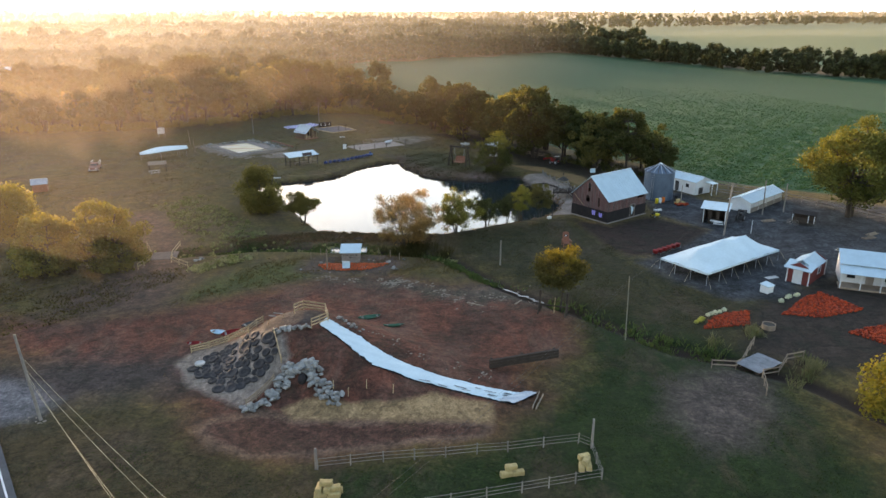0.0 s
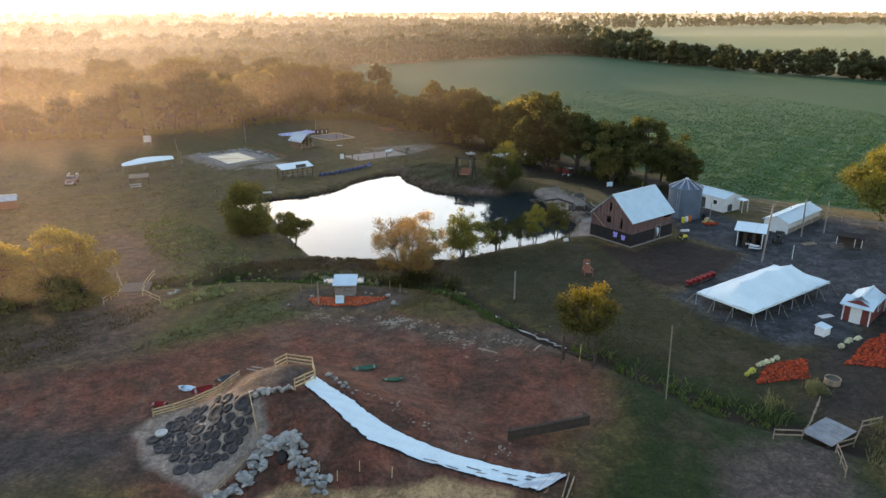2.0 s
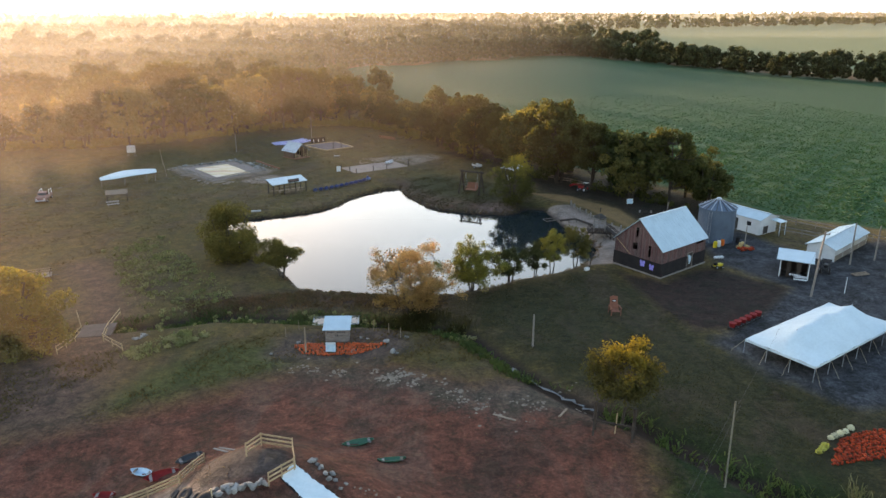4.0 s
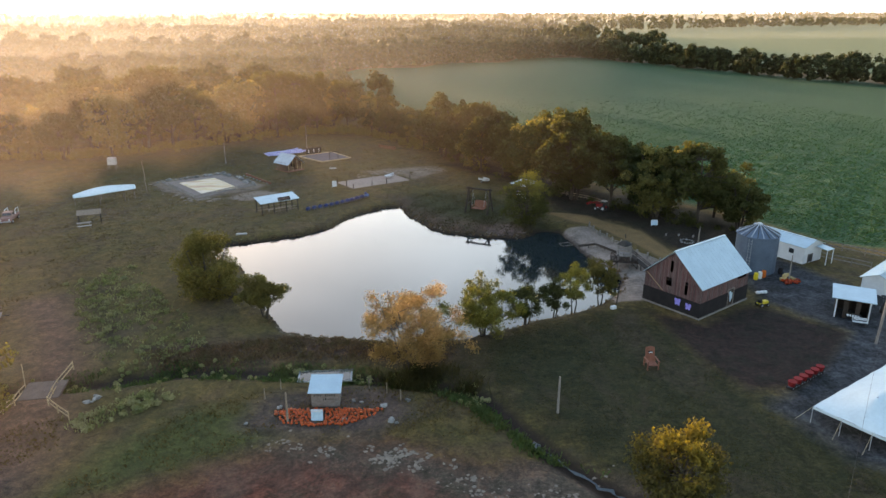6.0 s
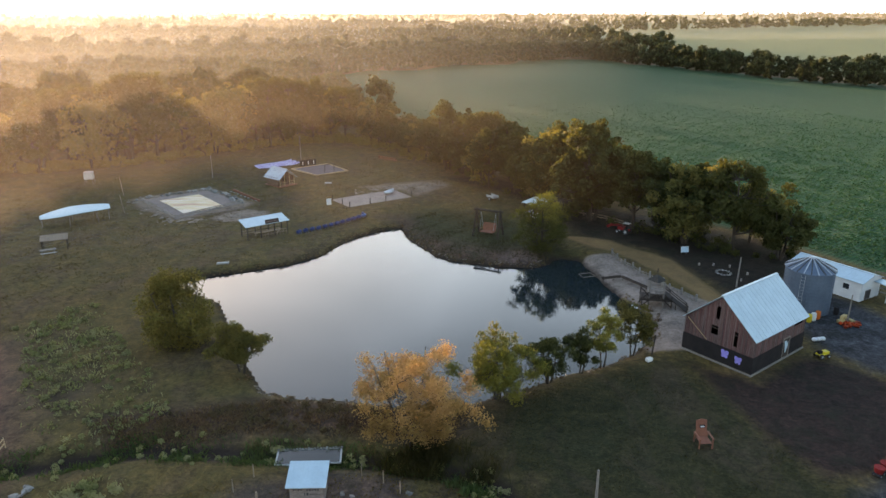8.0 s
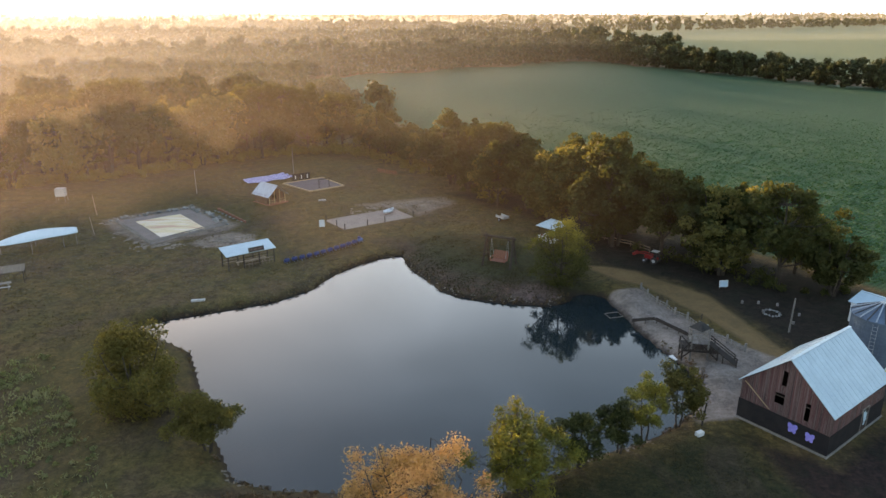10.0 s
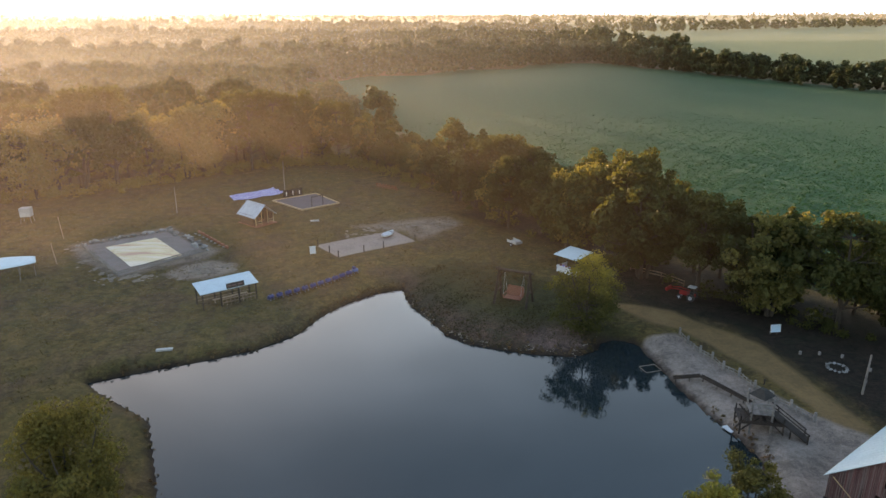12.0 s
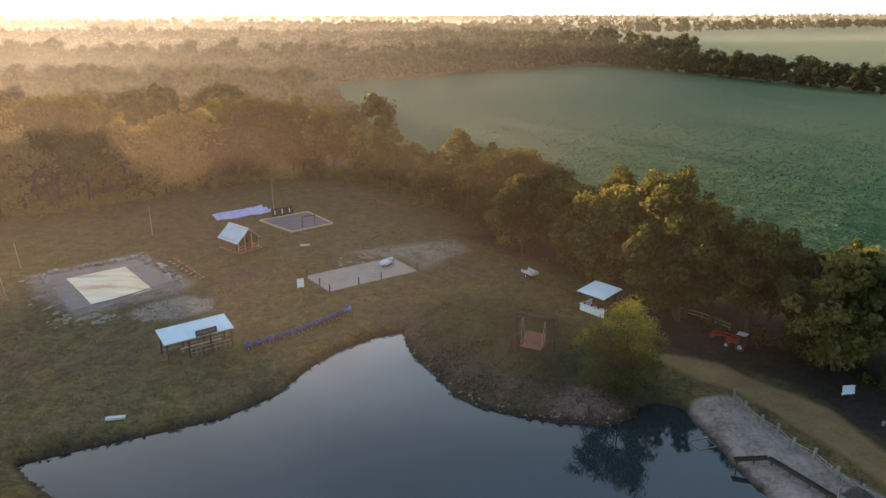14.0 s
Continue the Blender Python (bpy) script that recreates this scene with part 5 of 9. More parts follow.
# ---- marquee and canopy ----
def marquee(name, m, long, wide, eave, peak, peaks, label, legs, guys=True):
    """A pole tent: a taut white sheet drawn up over its middle poles, scalloped at the eaves."""
    t = thing(name, m, label, "tent")
    bm = bmesh.new()
    nx, ny = 48, 24
    tips = [(-long / 2 + long * (k + 0.5) / peaks) for k in range(peaks)]
    vs = []
    for j in range(ny + 1):
        row = []
        for i in range(nx + 1):
            u, v = i / nx * 2 - 1, j / ny * 2 - 1
            x, y = u * long / 2, v * wide / 2
            hip = min(1.0, (long / 2 - abs(x)) / (wide * 0.55)) * (1 - abs(v))
            d = min(math.hypot(x - p, y * 0.9) for p in tips)
            z = eave + (peak - eave) * (0.72 * hip ** 0.9 + 0.28 * math.exp(-d / (wide * 0.22)) * min(1, 3 * hip))
            sag = 0.1 * abs(math.sin(math.pi * i * long / nx / 3.0)) if j in (0, ny) else 0.1 * abs(math.sin(math.pi * j * wide / ny / 3.0)) if i in (0, nx) else 0
            z -= 0.10 - sag if (i in (0, nx) or j in (0, ny)) else 0.03 * math.sin(5 * u * v + 3 * u)
            row.append(bm.verts.new((x, y, z)))
        vs.append(row)
    for j in range(ny):
        for i in range(nx):
            bm.faces.new((vs[j][i], vs[j][i + 1], vs[j + 1][i + 1], vs[j + 1][i]))
    part("canopy", bm, M_CANVAS, t, smooth=True)
    bm = bmesh.new()
    for (x0, y0), (x1, y1) in (((-1, -1), (1, -1)), ((1, -1), (1, 1)), ((1, 1), (-1, 1)), ((-1, 1), (-1, -1))):
        p, q = Vector((x0 * long / 2, y0 * wide / 2, eave - 0.17)), Vector((x1 * long / 2, y1 * wide / 2, eave - 0.17))
        bar(bm, p, q, 0.02, 0.24)
    part("valance", bm, M_CANVAS, t)
    for p in tips:
        bm = bmesh.new()
        tube(bm, (p, 0, 0), (p, 0, peak - 0.4), 0.06)
        part("centre_pole", bm, M_STEEL, t)
    spots_ = []
    nxl, nyl = legs
    for k in range(nxl + 1):
        for s in (-1, 1):
            spots_.append((-long / 2 + long * k / nxl, s * wide / 2, 0, s))
    for k in range(1, nyl):
        for s in (-1, 1):
            spots_.append((s * long / 2, -wide / 2 + wide * k / nyl, s, 0))
    for x, y, ox, oy in spots_:
        bm = bmesh.new()
        tube(bm, (x, y, 0), (x, y, eave - 0.05), 0.035, None, 6)
        part("side_pole", bm, M_STEEL, t)
        if guys:
            bm = bmesh.new()
            tube(bm, (x, y, eave - 0.08), (x + 1.3 * (ox or (0.5 if abs(x) > long / 2 - 0.1 else 0) * math.copysign(1, x)), y + 1.3 * oy, 0.0), 0.018, None, 4)
            part("guy_rope", bm, M_ROPE, t)
    return t


def tent_pose():
    a = math.atan2(9.7, 13.7)
    cx, cy = 34.6 + 8.4 * math.cos(a) - 3.75 * math.sin(a), 86.1 + 8.4 * math.sin(a) + 3.75 * math.cos(a)
    return cx, cy, math.degrees(a)


_tx, _ty, _ta = tent_pose()
marquee("marquee", pose(_tx, _ty, -0.25, 0, 0, _ta), 16.8, 7.5, 1.95, 4.1, 3, "large white pole marquee on the gravel yard", (6, 3))


def shade_sail():
    """A slack white sheet, pointed at one end, slung on a few thin poles."""
    p, q = Vector((-70.9, 163.6, 1.75)), Vector((-61.6, 169.2, 2.35))
    d = (q - p).normalized()
    side = Vector((-d.y, d.x, 0)).normalized()
    t = thing("shade_sail", at(p.x, p.y), "long slack white shade sail on thin poles in the meadow", "canopy")
    inv = t.matrix_world.inverted()
    bm = bmesh.new()
    rows = []
    for i in range(31):
        u = i / 30
        w = 2.1 * math.sin(math.pi * min(1.0, u * 0.93 + 0.02)) ** 0.62
        row = []
        for j in range(9):
            v = j / 4 - 1
            c = p.lerp(q, u) + side * (w * v + 0.5 * math.sin(math.pi * u))
            c.z += 0.35 * math.sin(math.pi * u) * (1 - 0.5 * v * v) + 0.22 * v + 0.03 * math.sin(9 * u + 4 * v)
            row.append(bm.verts.new(inv @ c))
        rows.append(row)
    for a, b in zip(rows, rows[1:]):
        for j in range(8):
            bm.faces.new((a[j], b[j], b[j + 1], a[j + 1]))
    o = part("sheet", bm, M_CANVAS, t, smooth=True)
    s = o.modifiers.new("thick", "SOLIDIFY")
    s.thickness = 0.02
    for u, v in ((0.02, 0.0), (0.4, -1.6), (0.45, 2.0), (0.8, -1.2), (0.97, 0.0), (0.8, 1.6)):
        foot = p.lerp(q, u) + side * v
        top = foot.copy()
        foot.z = float(height(foot.x, foot.y))
        bm = bmesh.new()
        tube(bm, inv @ foot, inv @ top, 0.045, 0.04, 7)
        part("pole", bm, M_GREYWOOD, t)


shade_sail()


def folding_table(x, y, rz, label="pale trestle table under the marquee", material=None):
    t = thing("trestle_table", at(x, y, rz), label, "table", "tables under the marquee")
    bm = bmesh.new()
    box(bm, (0, 0, 0.73), (1.8, 0.75, 0.05), bevel=0.01)
    part("tabletop", bm, material or M_WOOD, t)
    for sx in (-0.75, 0.75):
        for sy in (-0.3, 0.3):
            bm = bmesh.new()
            tube(bm, (sx, sy, 0), (sx, sy, 0.71), 0.025, None, 6)
            part("leg", bm, M_IRON, t)


for _i in range(4):
    for _j in (-1.6, 1.4):
        _a = radians(_ta)
        _u, _v = -6 + 4.0 * _i, _j
        folding_table(_tx + _u * math.cos(_a) - _v * math.sin(_a), _ty + _u * math.sin(_a) + _v * math.cos(_a), _ta + 4 * _i)


# ---- red shed and white house ----
def red_shed():
    t = thing("red_shed", at(49.1, 89.2, 45), "small red board shed with white trim and a white roof", "shed")
    long, wide, eave, ridge = 6.2, 2.7, 2.25, 3.0
    plain_walls(t, long, wide, eave, ridge, M_BARNRED)
    gable_roof(t, 4.2, wide, eave + 0.1, ridge + 0.1, 0.25, M_ROOF, 8)
    bm = bmesh.new()
    slab(bm, ((-3.7, -1.75, 2.15), (-1.6, -1.75, 2.75), (-1.6, 1.75, 2.75), (-3.7, 1.75, 2.15)), 0.08)
    part("porch_roof", bm, M_ROOF, t)
    for y in (-1.38, 1.38):
        bm = bmesh.new()
        box(bm, (-3.14, y, 1.1), (0.13, 0.13, 2.2))
        part("corner_trim", bm, M_WHITE, t)
    bm = bmesh.new()
    box(bm, (3.12, -1.38, 1.1), (0.13, 0.13, 2.2))
    part("corner_trim", bm, M_WHITE, t)
    opening(t, "door", (-3.13, 0.05, 1.0), (1.0, 1.95), 90, M_WHITE, M_WHITE, "pale panel door")
    opening(t, "window", (0.6, -1.38, 1.3), (0.8, 0.8), 0, M_GLASS, M_WHITE)


red_shed()


def farm_shop():
    t = thing("farm_shop", at(57.5, 87.5, -22), "white boarded farm shop with a pale metal roof and porch", "house")
    # the wing with the porch
    long, wide, eave, ridge = 9.0, 5.4, 2.9, 4.1
    for c, s in (((0, -2.0, 1.4), (8.6, 0.15, 2.8)), ((0, 2.6, 1.4), (8.6, 0.15, 2.8)), ((-4.3, 0.3, 1.4), (0.15, 4.6, 2.8))):
        bm = bmesh.new()
        box(bm, c, s)
        part("wall", bm, M_WHITE, t)
    for side in (-1, 1):
        roof_panel(t, (-4.8, 0.3 + side * 2.9, eave), (4.4, 0.3 + side * 2.9, eave), (4.4, 0.3, ridge), (-4.8, 0.3, ridge), M_ROOF, 0.07, 10)
    bm = bmesh.new()
    slab(bm, ((-4.8, -4.4, 2.15), (2.4, -4.4, 2.15), (2.4, -2.4, 2.75), (-4.8, -2.4, 2.75)), 0.07)
    part("porch_roof", bm, M_ROOF, t)
    bm = bmesh.new()
    box(bm, (-1.2, -3.2, 0.12), (7.0, 2.2, 0.24))
    part("porch_floor", bm, M_WOOD, t)
    for x in (-4.6, -2.3, 0.0, 2.2):
        bm = bmesh.new()
        box(bm, (x, -4.25, 1.15), (0.12, 0.12, 2.1))
        part("porch_post", bm, M_WHITE, t)
    for x in (-3.2, 1.2):
        opening(t, "window", (x, -2.1, 1.5), (1.0, 1.2), 0, M_GLASS, M_WHITE)
    opening(t, "door", (-1.0, -2.1, 1.25), (0.95, 2.05), 0, M_GREYWOOD, M_WHITE)
    # the gabled wing
    bm = bmesh.new()
    ring = [(2.4, 0), (8.4, 0), (8.4, 2.9), (5.4, 4.4), (2.4, 2.9)]
    a, b = [bm.verts.new((x, -5.6, z)) for x, z in ring], [bm.verts.new((x, -5.45, z)) for x, z in ring]
    bm.faces.new(a), bm.faces.new(b[::-1])
    for k in range(5):
        bm.faces.new((a[k], a[(k + 1) % 5], b[(k + 1) % 5], b[k]))
    part("gable_wall", bm, M_WHITE, t)
    for x in (2.48, 8.32):
        bm = bmesh.new()
        box(bm, (x, -1.4, 1.45), (0.15, 8.0, 2.9))
        part("wall", bm, M_WHITE, t)
    for s in (-1, 1):
        roof_panel(t, (5.4 + s * 3.3, -5.95, 2.78), (5.4 + s * 3.3, 2.8, 2.78), (5.4 + s * 0.02, 2.8, 4.5), (5.4 + s * 0.02, -5.95, 4.5), M_ROOF, 0.07, 10)
    opening(t, "window", (4.3, -5.66, 1.55), (0.7, 1.3), 0, M_GLASS, M_GREYWOOD)
    opening(t, "window", (6.9, -5.66, 1.55), (0.7, 1.3), 0, M_GLASS, M_GREYWOOD)
    bm = bmesh.new()
    box(bm, (4.6, -6.2, 0.25), (2.4, 1.1, 0.5))
    part("step", bm, M_WOOD, t)


farm_shop()


def far_building():
    t = thing("far_shed", at(-205, 345, 0), "far white roofed shed among the trees", "shed")
    plain_walls(t, 22, 10, 5, 7, M_WHITE)
    gable_roof(t, 22, 10, 5, 7, 0.4, M_ROOF, 10)


far_building()

# ---- timber fences ----
def fence(points, high, rails, step, material, label, category="fence", thick=0.1, rail=(0.04, 0.13), rope=False):
    """Posts along a line on the ground, with rails or ropes from post to post."""
    x0, y0 = points[0]
    base = at(x0, y0)
    t = thing("fence", base, label, category)
    inv = base.inverted()
    posts = []
    for (ax, ay), (bx, by) in zip(points, points[1:]):
        n = max(1, round(math.dist((ax, ay), (bx, by)) / step))
        for k in range(n):
            posts.append((ax + (bx - ax) * k / n, ay + (by - ay) * k / n))
    posts.append(points[-1])
    feet = [inv @ Vector((x, y, float(height(x, y)))) for x, y in posts]
    for k, p in enumerate(feet):
        bm = bmesh.new()
        tube(bm, p + Vector((0, 0, -0.25)), p + Vector((0.02 * (k % 3 - 1), 0.02 * (k % 2), high + 0.08)), thick / 2 * 1.1, thick / 2, 6)
        part("post", bm, material, t)
    for p, q in zip(feet, feet[1:]):
        for r in range(rails):
            z = high * (r + 1) / rails - (0.02 if not rope else 0.05)
            bm = bmesh.new()
            if rope:
                m = (p + q) / 2 + Vector((0, 0, z - 0.12))
                tube(bm, p + Vector((0, 0, z)), m, 0.022, None, 5)
                tube(bm, m, q + Vector((0, 0, z)), 0.022, None, 5)
                part("rope", bm, M_ROPE, t)
            else:
                bar(bm, p + Vector((0, 0, z)), q + Vector((0, 0, z)), *rail)
                part("rail", bm, material, t)
    return t


fence([(-15.6, 68.4), (-15.0, 70.2), (-12.6, 69.8), (-11.9, 67.4)], 1.05, 3, 1.8, M_PALEWOOD, "new pale timber rail fence on top of the mound")
fence([(-11.9, 67.2), (-13.3, 65.4)], 1.05, 3, 1.4, M_PALEWOOD, "short pale timber rail fence beside the slide head")
fence([(-16.9, 64.4), (-15.6, 61.2)], 0.7, 2, 1.7, M_PALEWOOD, "low pale timber fence above the tyre slope")
fence([(-15.9, 59.3), (-17.7, 55.8)], 0.8, 3, 1.4, M_WOOD, "brown timber rail fence beside the tyre pit")
fence([(-26.3, 66.6), (-23.0, 67.9), (-20.5, 67.9)], 0.8, 3, 1.9, M_PALEWOOD, "pale timber rail fence behind the tyre pit")
fence([(-20.5, 68.2), (-19.6, 70.6)], 0.8, 3, 1.3, M_PALEWOOD, "short pale timber fence on the mound")

# ---- the long white slide ----
UPPER = [(-12.1, 68.0), (-10.2, 66.4), (-8.2, 64.9), (-6.4, 63.2), (-4.6, 61.9), (-1.3, 60.2), (3.5, 58.9), (6.6, 58.55), (9.1, 58.5)]
LOWER = [(-12.7, 66.3), (-11.6, 65.2), (-10.4, 64.1), (-8.6, 62.2), (-6.7, 60.4), (-2.8, 58.7), (0.9, 57.6), (3.8, 56.9), (6.6, 56.4)]


def along(line, u):
    k = min(int(u * (len(line) - 1)), len(line) - 2)
    f = u * (len(line) - 1) - k
    return line[k][0] + (line[k + 1][0] - line[k][0]) * f, line[k][1] + (line[k + 1][1] - line[k][1]) * f


M_DARKTEAR = mat("dirty_torn_sheet", (0.16, 0.165, 0.18), (0.05, 0.048, 0.05), 0.9, 2.0, 9.0)


def slide():
    t = thing("hill_slide", Matrix.Identity(4), "long white plastic sheet slide laid down the earth mound", "slide")
    rng = random.Random(3)

    def strip(u0, u1, v0, v1, lift, nu, nv, ragged=0.0):
        bm = bmesh.new()
        rows = []
        for i in range(nu + 1):
            u = u0 + (u1 - u0) * i / nu
            a, b = along(UPPER, u), along(LOWER, u)
            row = []
            for j in range(nv + 1):
                v = v0 + (v1 - v0) * j / nv
                if ragged and j in (0, nv):
                    v += rng.uniform(-ragged, ragged)
                x, y = a[0] + (b[0] - a[0]) * v, a[1] + (b[1] - a[1]) * v
                z = float(height(x, y)) + lift + 0.05 * math.sin(9 * u * 6 + 2.5 * v) * math.sin(7 * v + 3 * u) + rng.uniform(-0.012, 0.012)
                row.append(bm.verts.new((x, y, z)))
            rows.append(row)
        for p, q in zip(rows, rows[1:]):
            for j in range(nv):
                bm.faces.new((p[j], q[j], q[j + 1], p[j + 1]))
        return bm

    part("white_sheet", strip(0.0, 0.955, 0.03, 0.97, 0.10, 90, 8, 0.035), M_CANVAS, t, smooth=True)
    part("black_underlay", strip(0.0, 1.0, -0.01, 1.02, 0.03, 70, 6, 0.03), M_BLACK, t, smooth=True)
    # tears in the sheet and the crumpled silver end
    for u, v, du, dv in ((0.64, 0.86, 0.035, 0.05), (0.73, 0.62, 0.04, 0.06), (0.77, 0.78, 0.03, 0.07), (0.82, 0.45, 0.045, 0.06), (0.86, 0.66, 0.035, 0.08), (0.885, 0.33, 0.03, 0.07), (0.70, 0.9, 0.03, 0.05), (0.78, 0.4, 0.02, 0.05), (0.90, 0.5, 0.025, 0.1)):
        part("tear", strip(u, u + du, v, v + dv, 0.17, 5, 2, 0.02), M_DARKTEAR, t, "dark torn slit in the sheet")
    part("crumpled_end", strip(0.93, 1.0, 0.0, 1.0, 0.24, 12, 9, 0.05), M_STEEL, t, "crumpled silver end of the sheet")
    for p, q in (((9.2, 58.8), (8.2, 55.9)), ((9.5, 58.3), (8.5, 55.8))):
        bm = bmesh.new()
        bar(bm, (*p, float(height(*p)) + 0.12), (*q, float(height(*q)) + 0.12), 0.08, 0.2)
        part("end_board", bm, M_WOOD, t)


slide()


# ---- tyres, boulders, kayaks ----
def ring_mesh(name, r, tube_r, hole, n=18):
    """A tyre lying flat: bulged walls, a tread and an open middle."""
    prof = [(hole, 0.02), (hole + (r - hole) * 0.35, 0.0), (r * 0.94, 0.03), (r, tube_r * 0.35), (r, tube_r * 0.75), (r * 0.94, tube_r), (hole + (r - hole) * 0.35, tube_r * 1.02), (hole, tube_r * 0.9)]
    bm = bmesh.new()
    rows = [[bm.verts.new((a * math.cos(2 * math.pi * k / n), a * math.sin(2 * math.pi * k / n), z)) for a, z in prof] for k in range(n)]
    for k in range(n):
        p, q = rows[k], rows[(k + 1) % n]
        for j in range(len(prof)):
            bm.faces.new((p[j], q[j], q[(j + 1) % len(prof)], p[(j + 1) % len(prof)]))
    # dirt has filled the middle
    bm.faces.new([bm.verts.new((hole * 1.01 * math.cos(2 * math.pi * k / n), hole * 1.01 * math.sin(2 * math.pi * k / n), tube_r * 0.72)) for k in range(n)])
    me = mesh_of(name, bm, M_RUBBER)
    me.polygons.foreach_set("use_smooth", [True] * len(me.polygons))
    return me


_tyres = [ring_mesh("tyre", 0.34, 0.17, 0.15), ring_mesh("tyre", 0.46, 0.19, 0.18), ring_mesh("tyre", 0.62, 0.2, 0.24), ring_mesh("tyre", 0.86, 0.22, 0.34)]
_rng = random.Random(8)
TYRE_PIT = [(-25.2, 62.6), (-24.0, 66.2), (-20.5, 66.9), (-16.6, 64.2), (-16.1, 61.8), (-18.4, 58.9), (-20.8, 58.3)]
_put = []
for _try in range(2600):
    _x, _y = _rng.uniform(-25.5, -15.8), _rng.uniform(58, 67)
    if distance(TYRE_PIT, np.array([_x]), np.array([_y]))[0] < 0.2:
        continue
    _k = _rng.choices((0, 1, 2, 3), (7, 5, 3, 1.2) if _try > 500 else (1, 4, 4, 1.5))[0]
    _r = (0.34, 0.46, 0.62, 0.86)[_k]
    if any(math.hypot(_x - a, _y - b) < (_r + c) * 0.8 for a, b, c in _put) or len(_put) > 150:
        continue
    _put.append((_x, _y, _r))
    _e = 0.5
    _gx_, _gy_ = float(height(_x + _e, _y) - height(_x - _e, _y)) / (2 * _e), float(height(_x, _y + _e) - height(_x, _y - _e)) / (2 * _e)
    _up = Vector((-_gx_ + _rng.uniform(-0.2, 0.2), -_gy_ + _rng.uniform(-0.32, 0.05), 1)).normalized()
    _m = Matrix.Translation((_x, _y, float(height(_x, _y)) - 0.02)) @ _up.to_track_quat("Z", "Y").to_matrix().to_4x4() @ pose(0, 0, 0, 0, 0, _rng.uniform(0, 360))
    _o = new("tyre", _tyres[_k])
    _o.matrix_world = _m
    tagged(_o, ("old black car tyre lying on the slope", "old black tyre set in the earth slope", "large black tractor tyre lying on the slope", "huge black tractor tyre lying on the slope")[_k], "tyre", "tyres on the climbing slope")
_o = new("tyre", ring_mesh("tyre", 0.52, 0.24, 0.28))
_o.data.materials[0] = M_CONCRETE
_o.matrix_world = at(-24.4, 63.6, 0, 0.16)
tagged(_o, "white-painted tyre lying among the black tyres", "tyre", "tyres on the climbing slope")


def rock_mesh(seed, flat=0.7):
    bm = bmesh.new()
    rng = random.Random(seed)
    for _ in range(20):
        d = Vector((rng.gauss(0, 1), rng.gauss(0, 1), rng.gauss(0, 1))).normalized()
        m = max(abs(d.x), abs(d.y), abs(d.z)) ** 0.7
        d = d / m * 0.42 * rng.uniform(0.85, 1.1)
        bm.verts.new((d.x * 1.3, d.y, d.z * flat))
    hull_ = bmesh.ops.convex_hull(bm, input=list(bm.verts))
    bmesh.ops.delete(bm, geom=[v for v in hull_["geom_interior"] if isinstance(v, bmesh.types.BMVert)], context="VERTS")
    bmesh.ops.triangulate(bm, faces=list(bm.faces))
    return mesh_of("boulder", bm, M_STONE)


_rocks = [rock_mesh(k, 0.5 + 0.1 * (k % 3)) for k in range(6)]


def rock(x, y, s, label, group, dz=0.0, rng=_rng):
    o = new("boulder", _rocks[rng.randrange(6)])
    o.matrix_world = at(x, y, rng.uniform(0, 360), 0.18 * s + dz) @ pose(0, 0, 0, rng.uniform(-25, 25), rng.uniform(-25, 25)) @ Matrix.Diagonal((s, s * rng.uniform(0.75, 1.0), s, 1))
    return tagged(o, label, "boulder", group)


for _line, _n, _big in (([(-17.4, 55.2), (-16.2, 56.6), (-15.2, 58.4), (-14.7, 59.8), (-13.4, 60.5), (-12.4, 59.9)], 84, 1.0), ([(-12.4, 59.9), (-11.6, 58.4), (-10.6, 57.3), (-9.4, 56.4)], 56, 0.9)):
    for _k in range(_n):
        _x, _y = along(_line, _k / (_n - 0.9))
        _top = max(0.0, 1 - math.hypot(_x + 13.6, _y - 60.2) / 3.2)
        rock(_x + _rng.uniform(-0.62, 0.62), _y + _rng.uniform(-0.6, 0.55), _big * _rng.uniform(0.38, 0.85) + 0.3 * _top, "pale grey limestone boulder in the rock edging", "boulders at the mound", 0.25 * _top)
for _k in range(16):
    _x, _y = along([(-16.9, 64.6), (-15.4, 65.0), (-13.6, 65.4)], _k / 15.1)
    rock(_x + _rng.uniform(-0.25, 0.25), _y + _rng.uniform(-0.3, 0.3), _rng.uniform(0.4, 0.8), "flat pale rock edging the top of the mound", "rocks on the mound top")
for _k in range(14):
    _x, _y = along([(-11.2, 69.2), (-9.6, 67.6), (-8.2, 66.2)], _k / 13.1)
    rock(_x + _rng.uniform(-0.4, 0.4), _y + _rng.uniform(-0.3, 0.3), _rng.uniform(0.3, 0.6), "broken rock lying beside the slide", "rocks beside the slide")
# a solid black dome stands for the shaded tunnel hollow between the boulders
_bm = bmesh.new()
bmesh.ops.create_icosphere(_bm, subdivisions=3, radius=1, matrix=Matrix.Diagonal((0.45, 0.7, 0.55, 1)))
single("tunnel_mouth", _bm, M_BLACK, at(-13.2, 59.2, 0, 0.0), "black dome standing for the shade in the tunnel mouth", "tunnel")


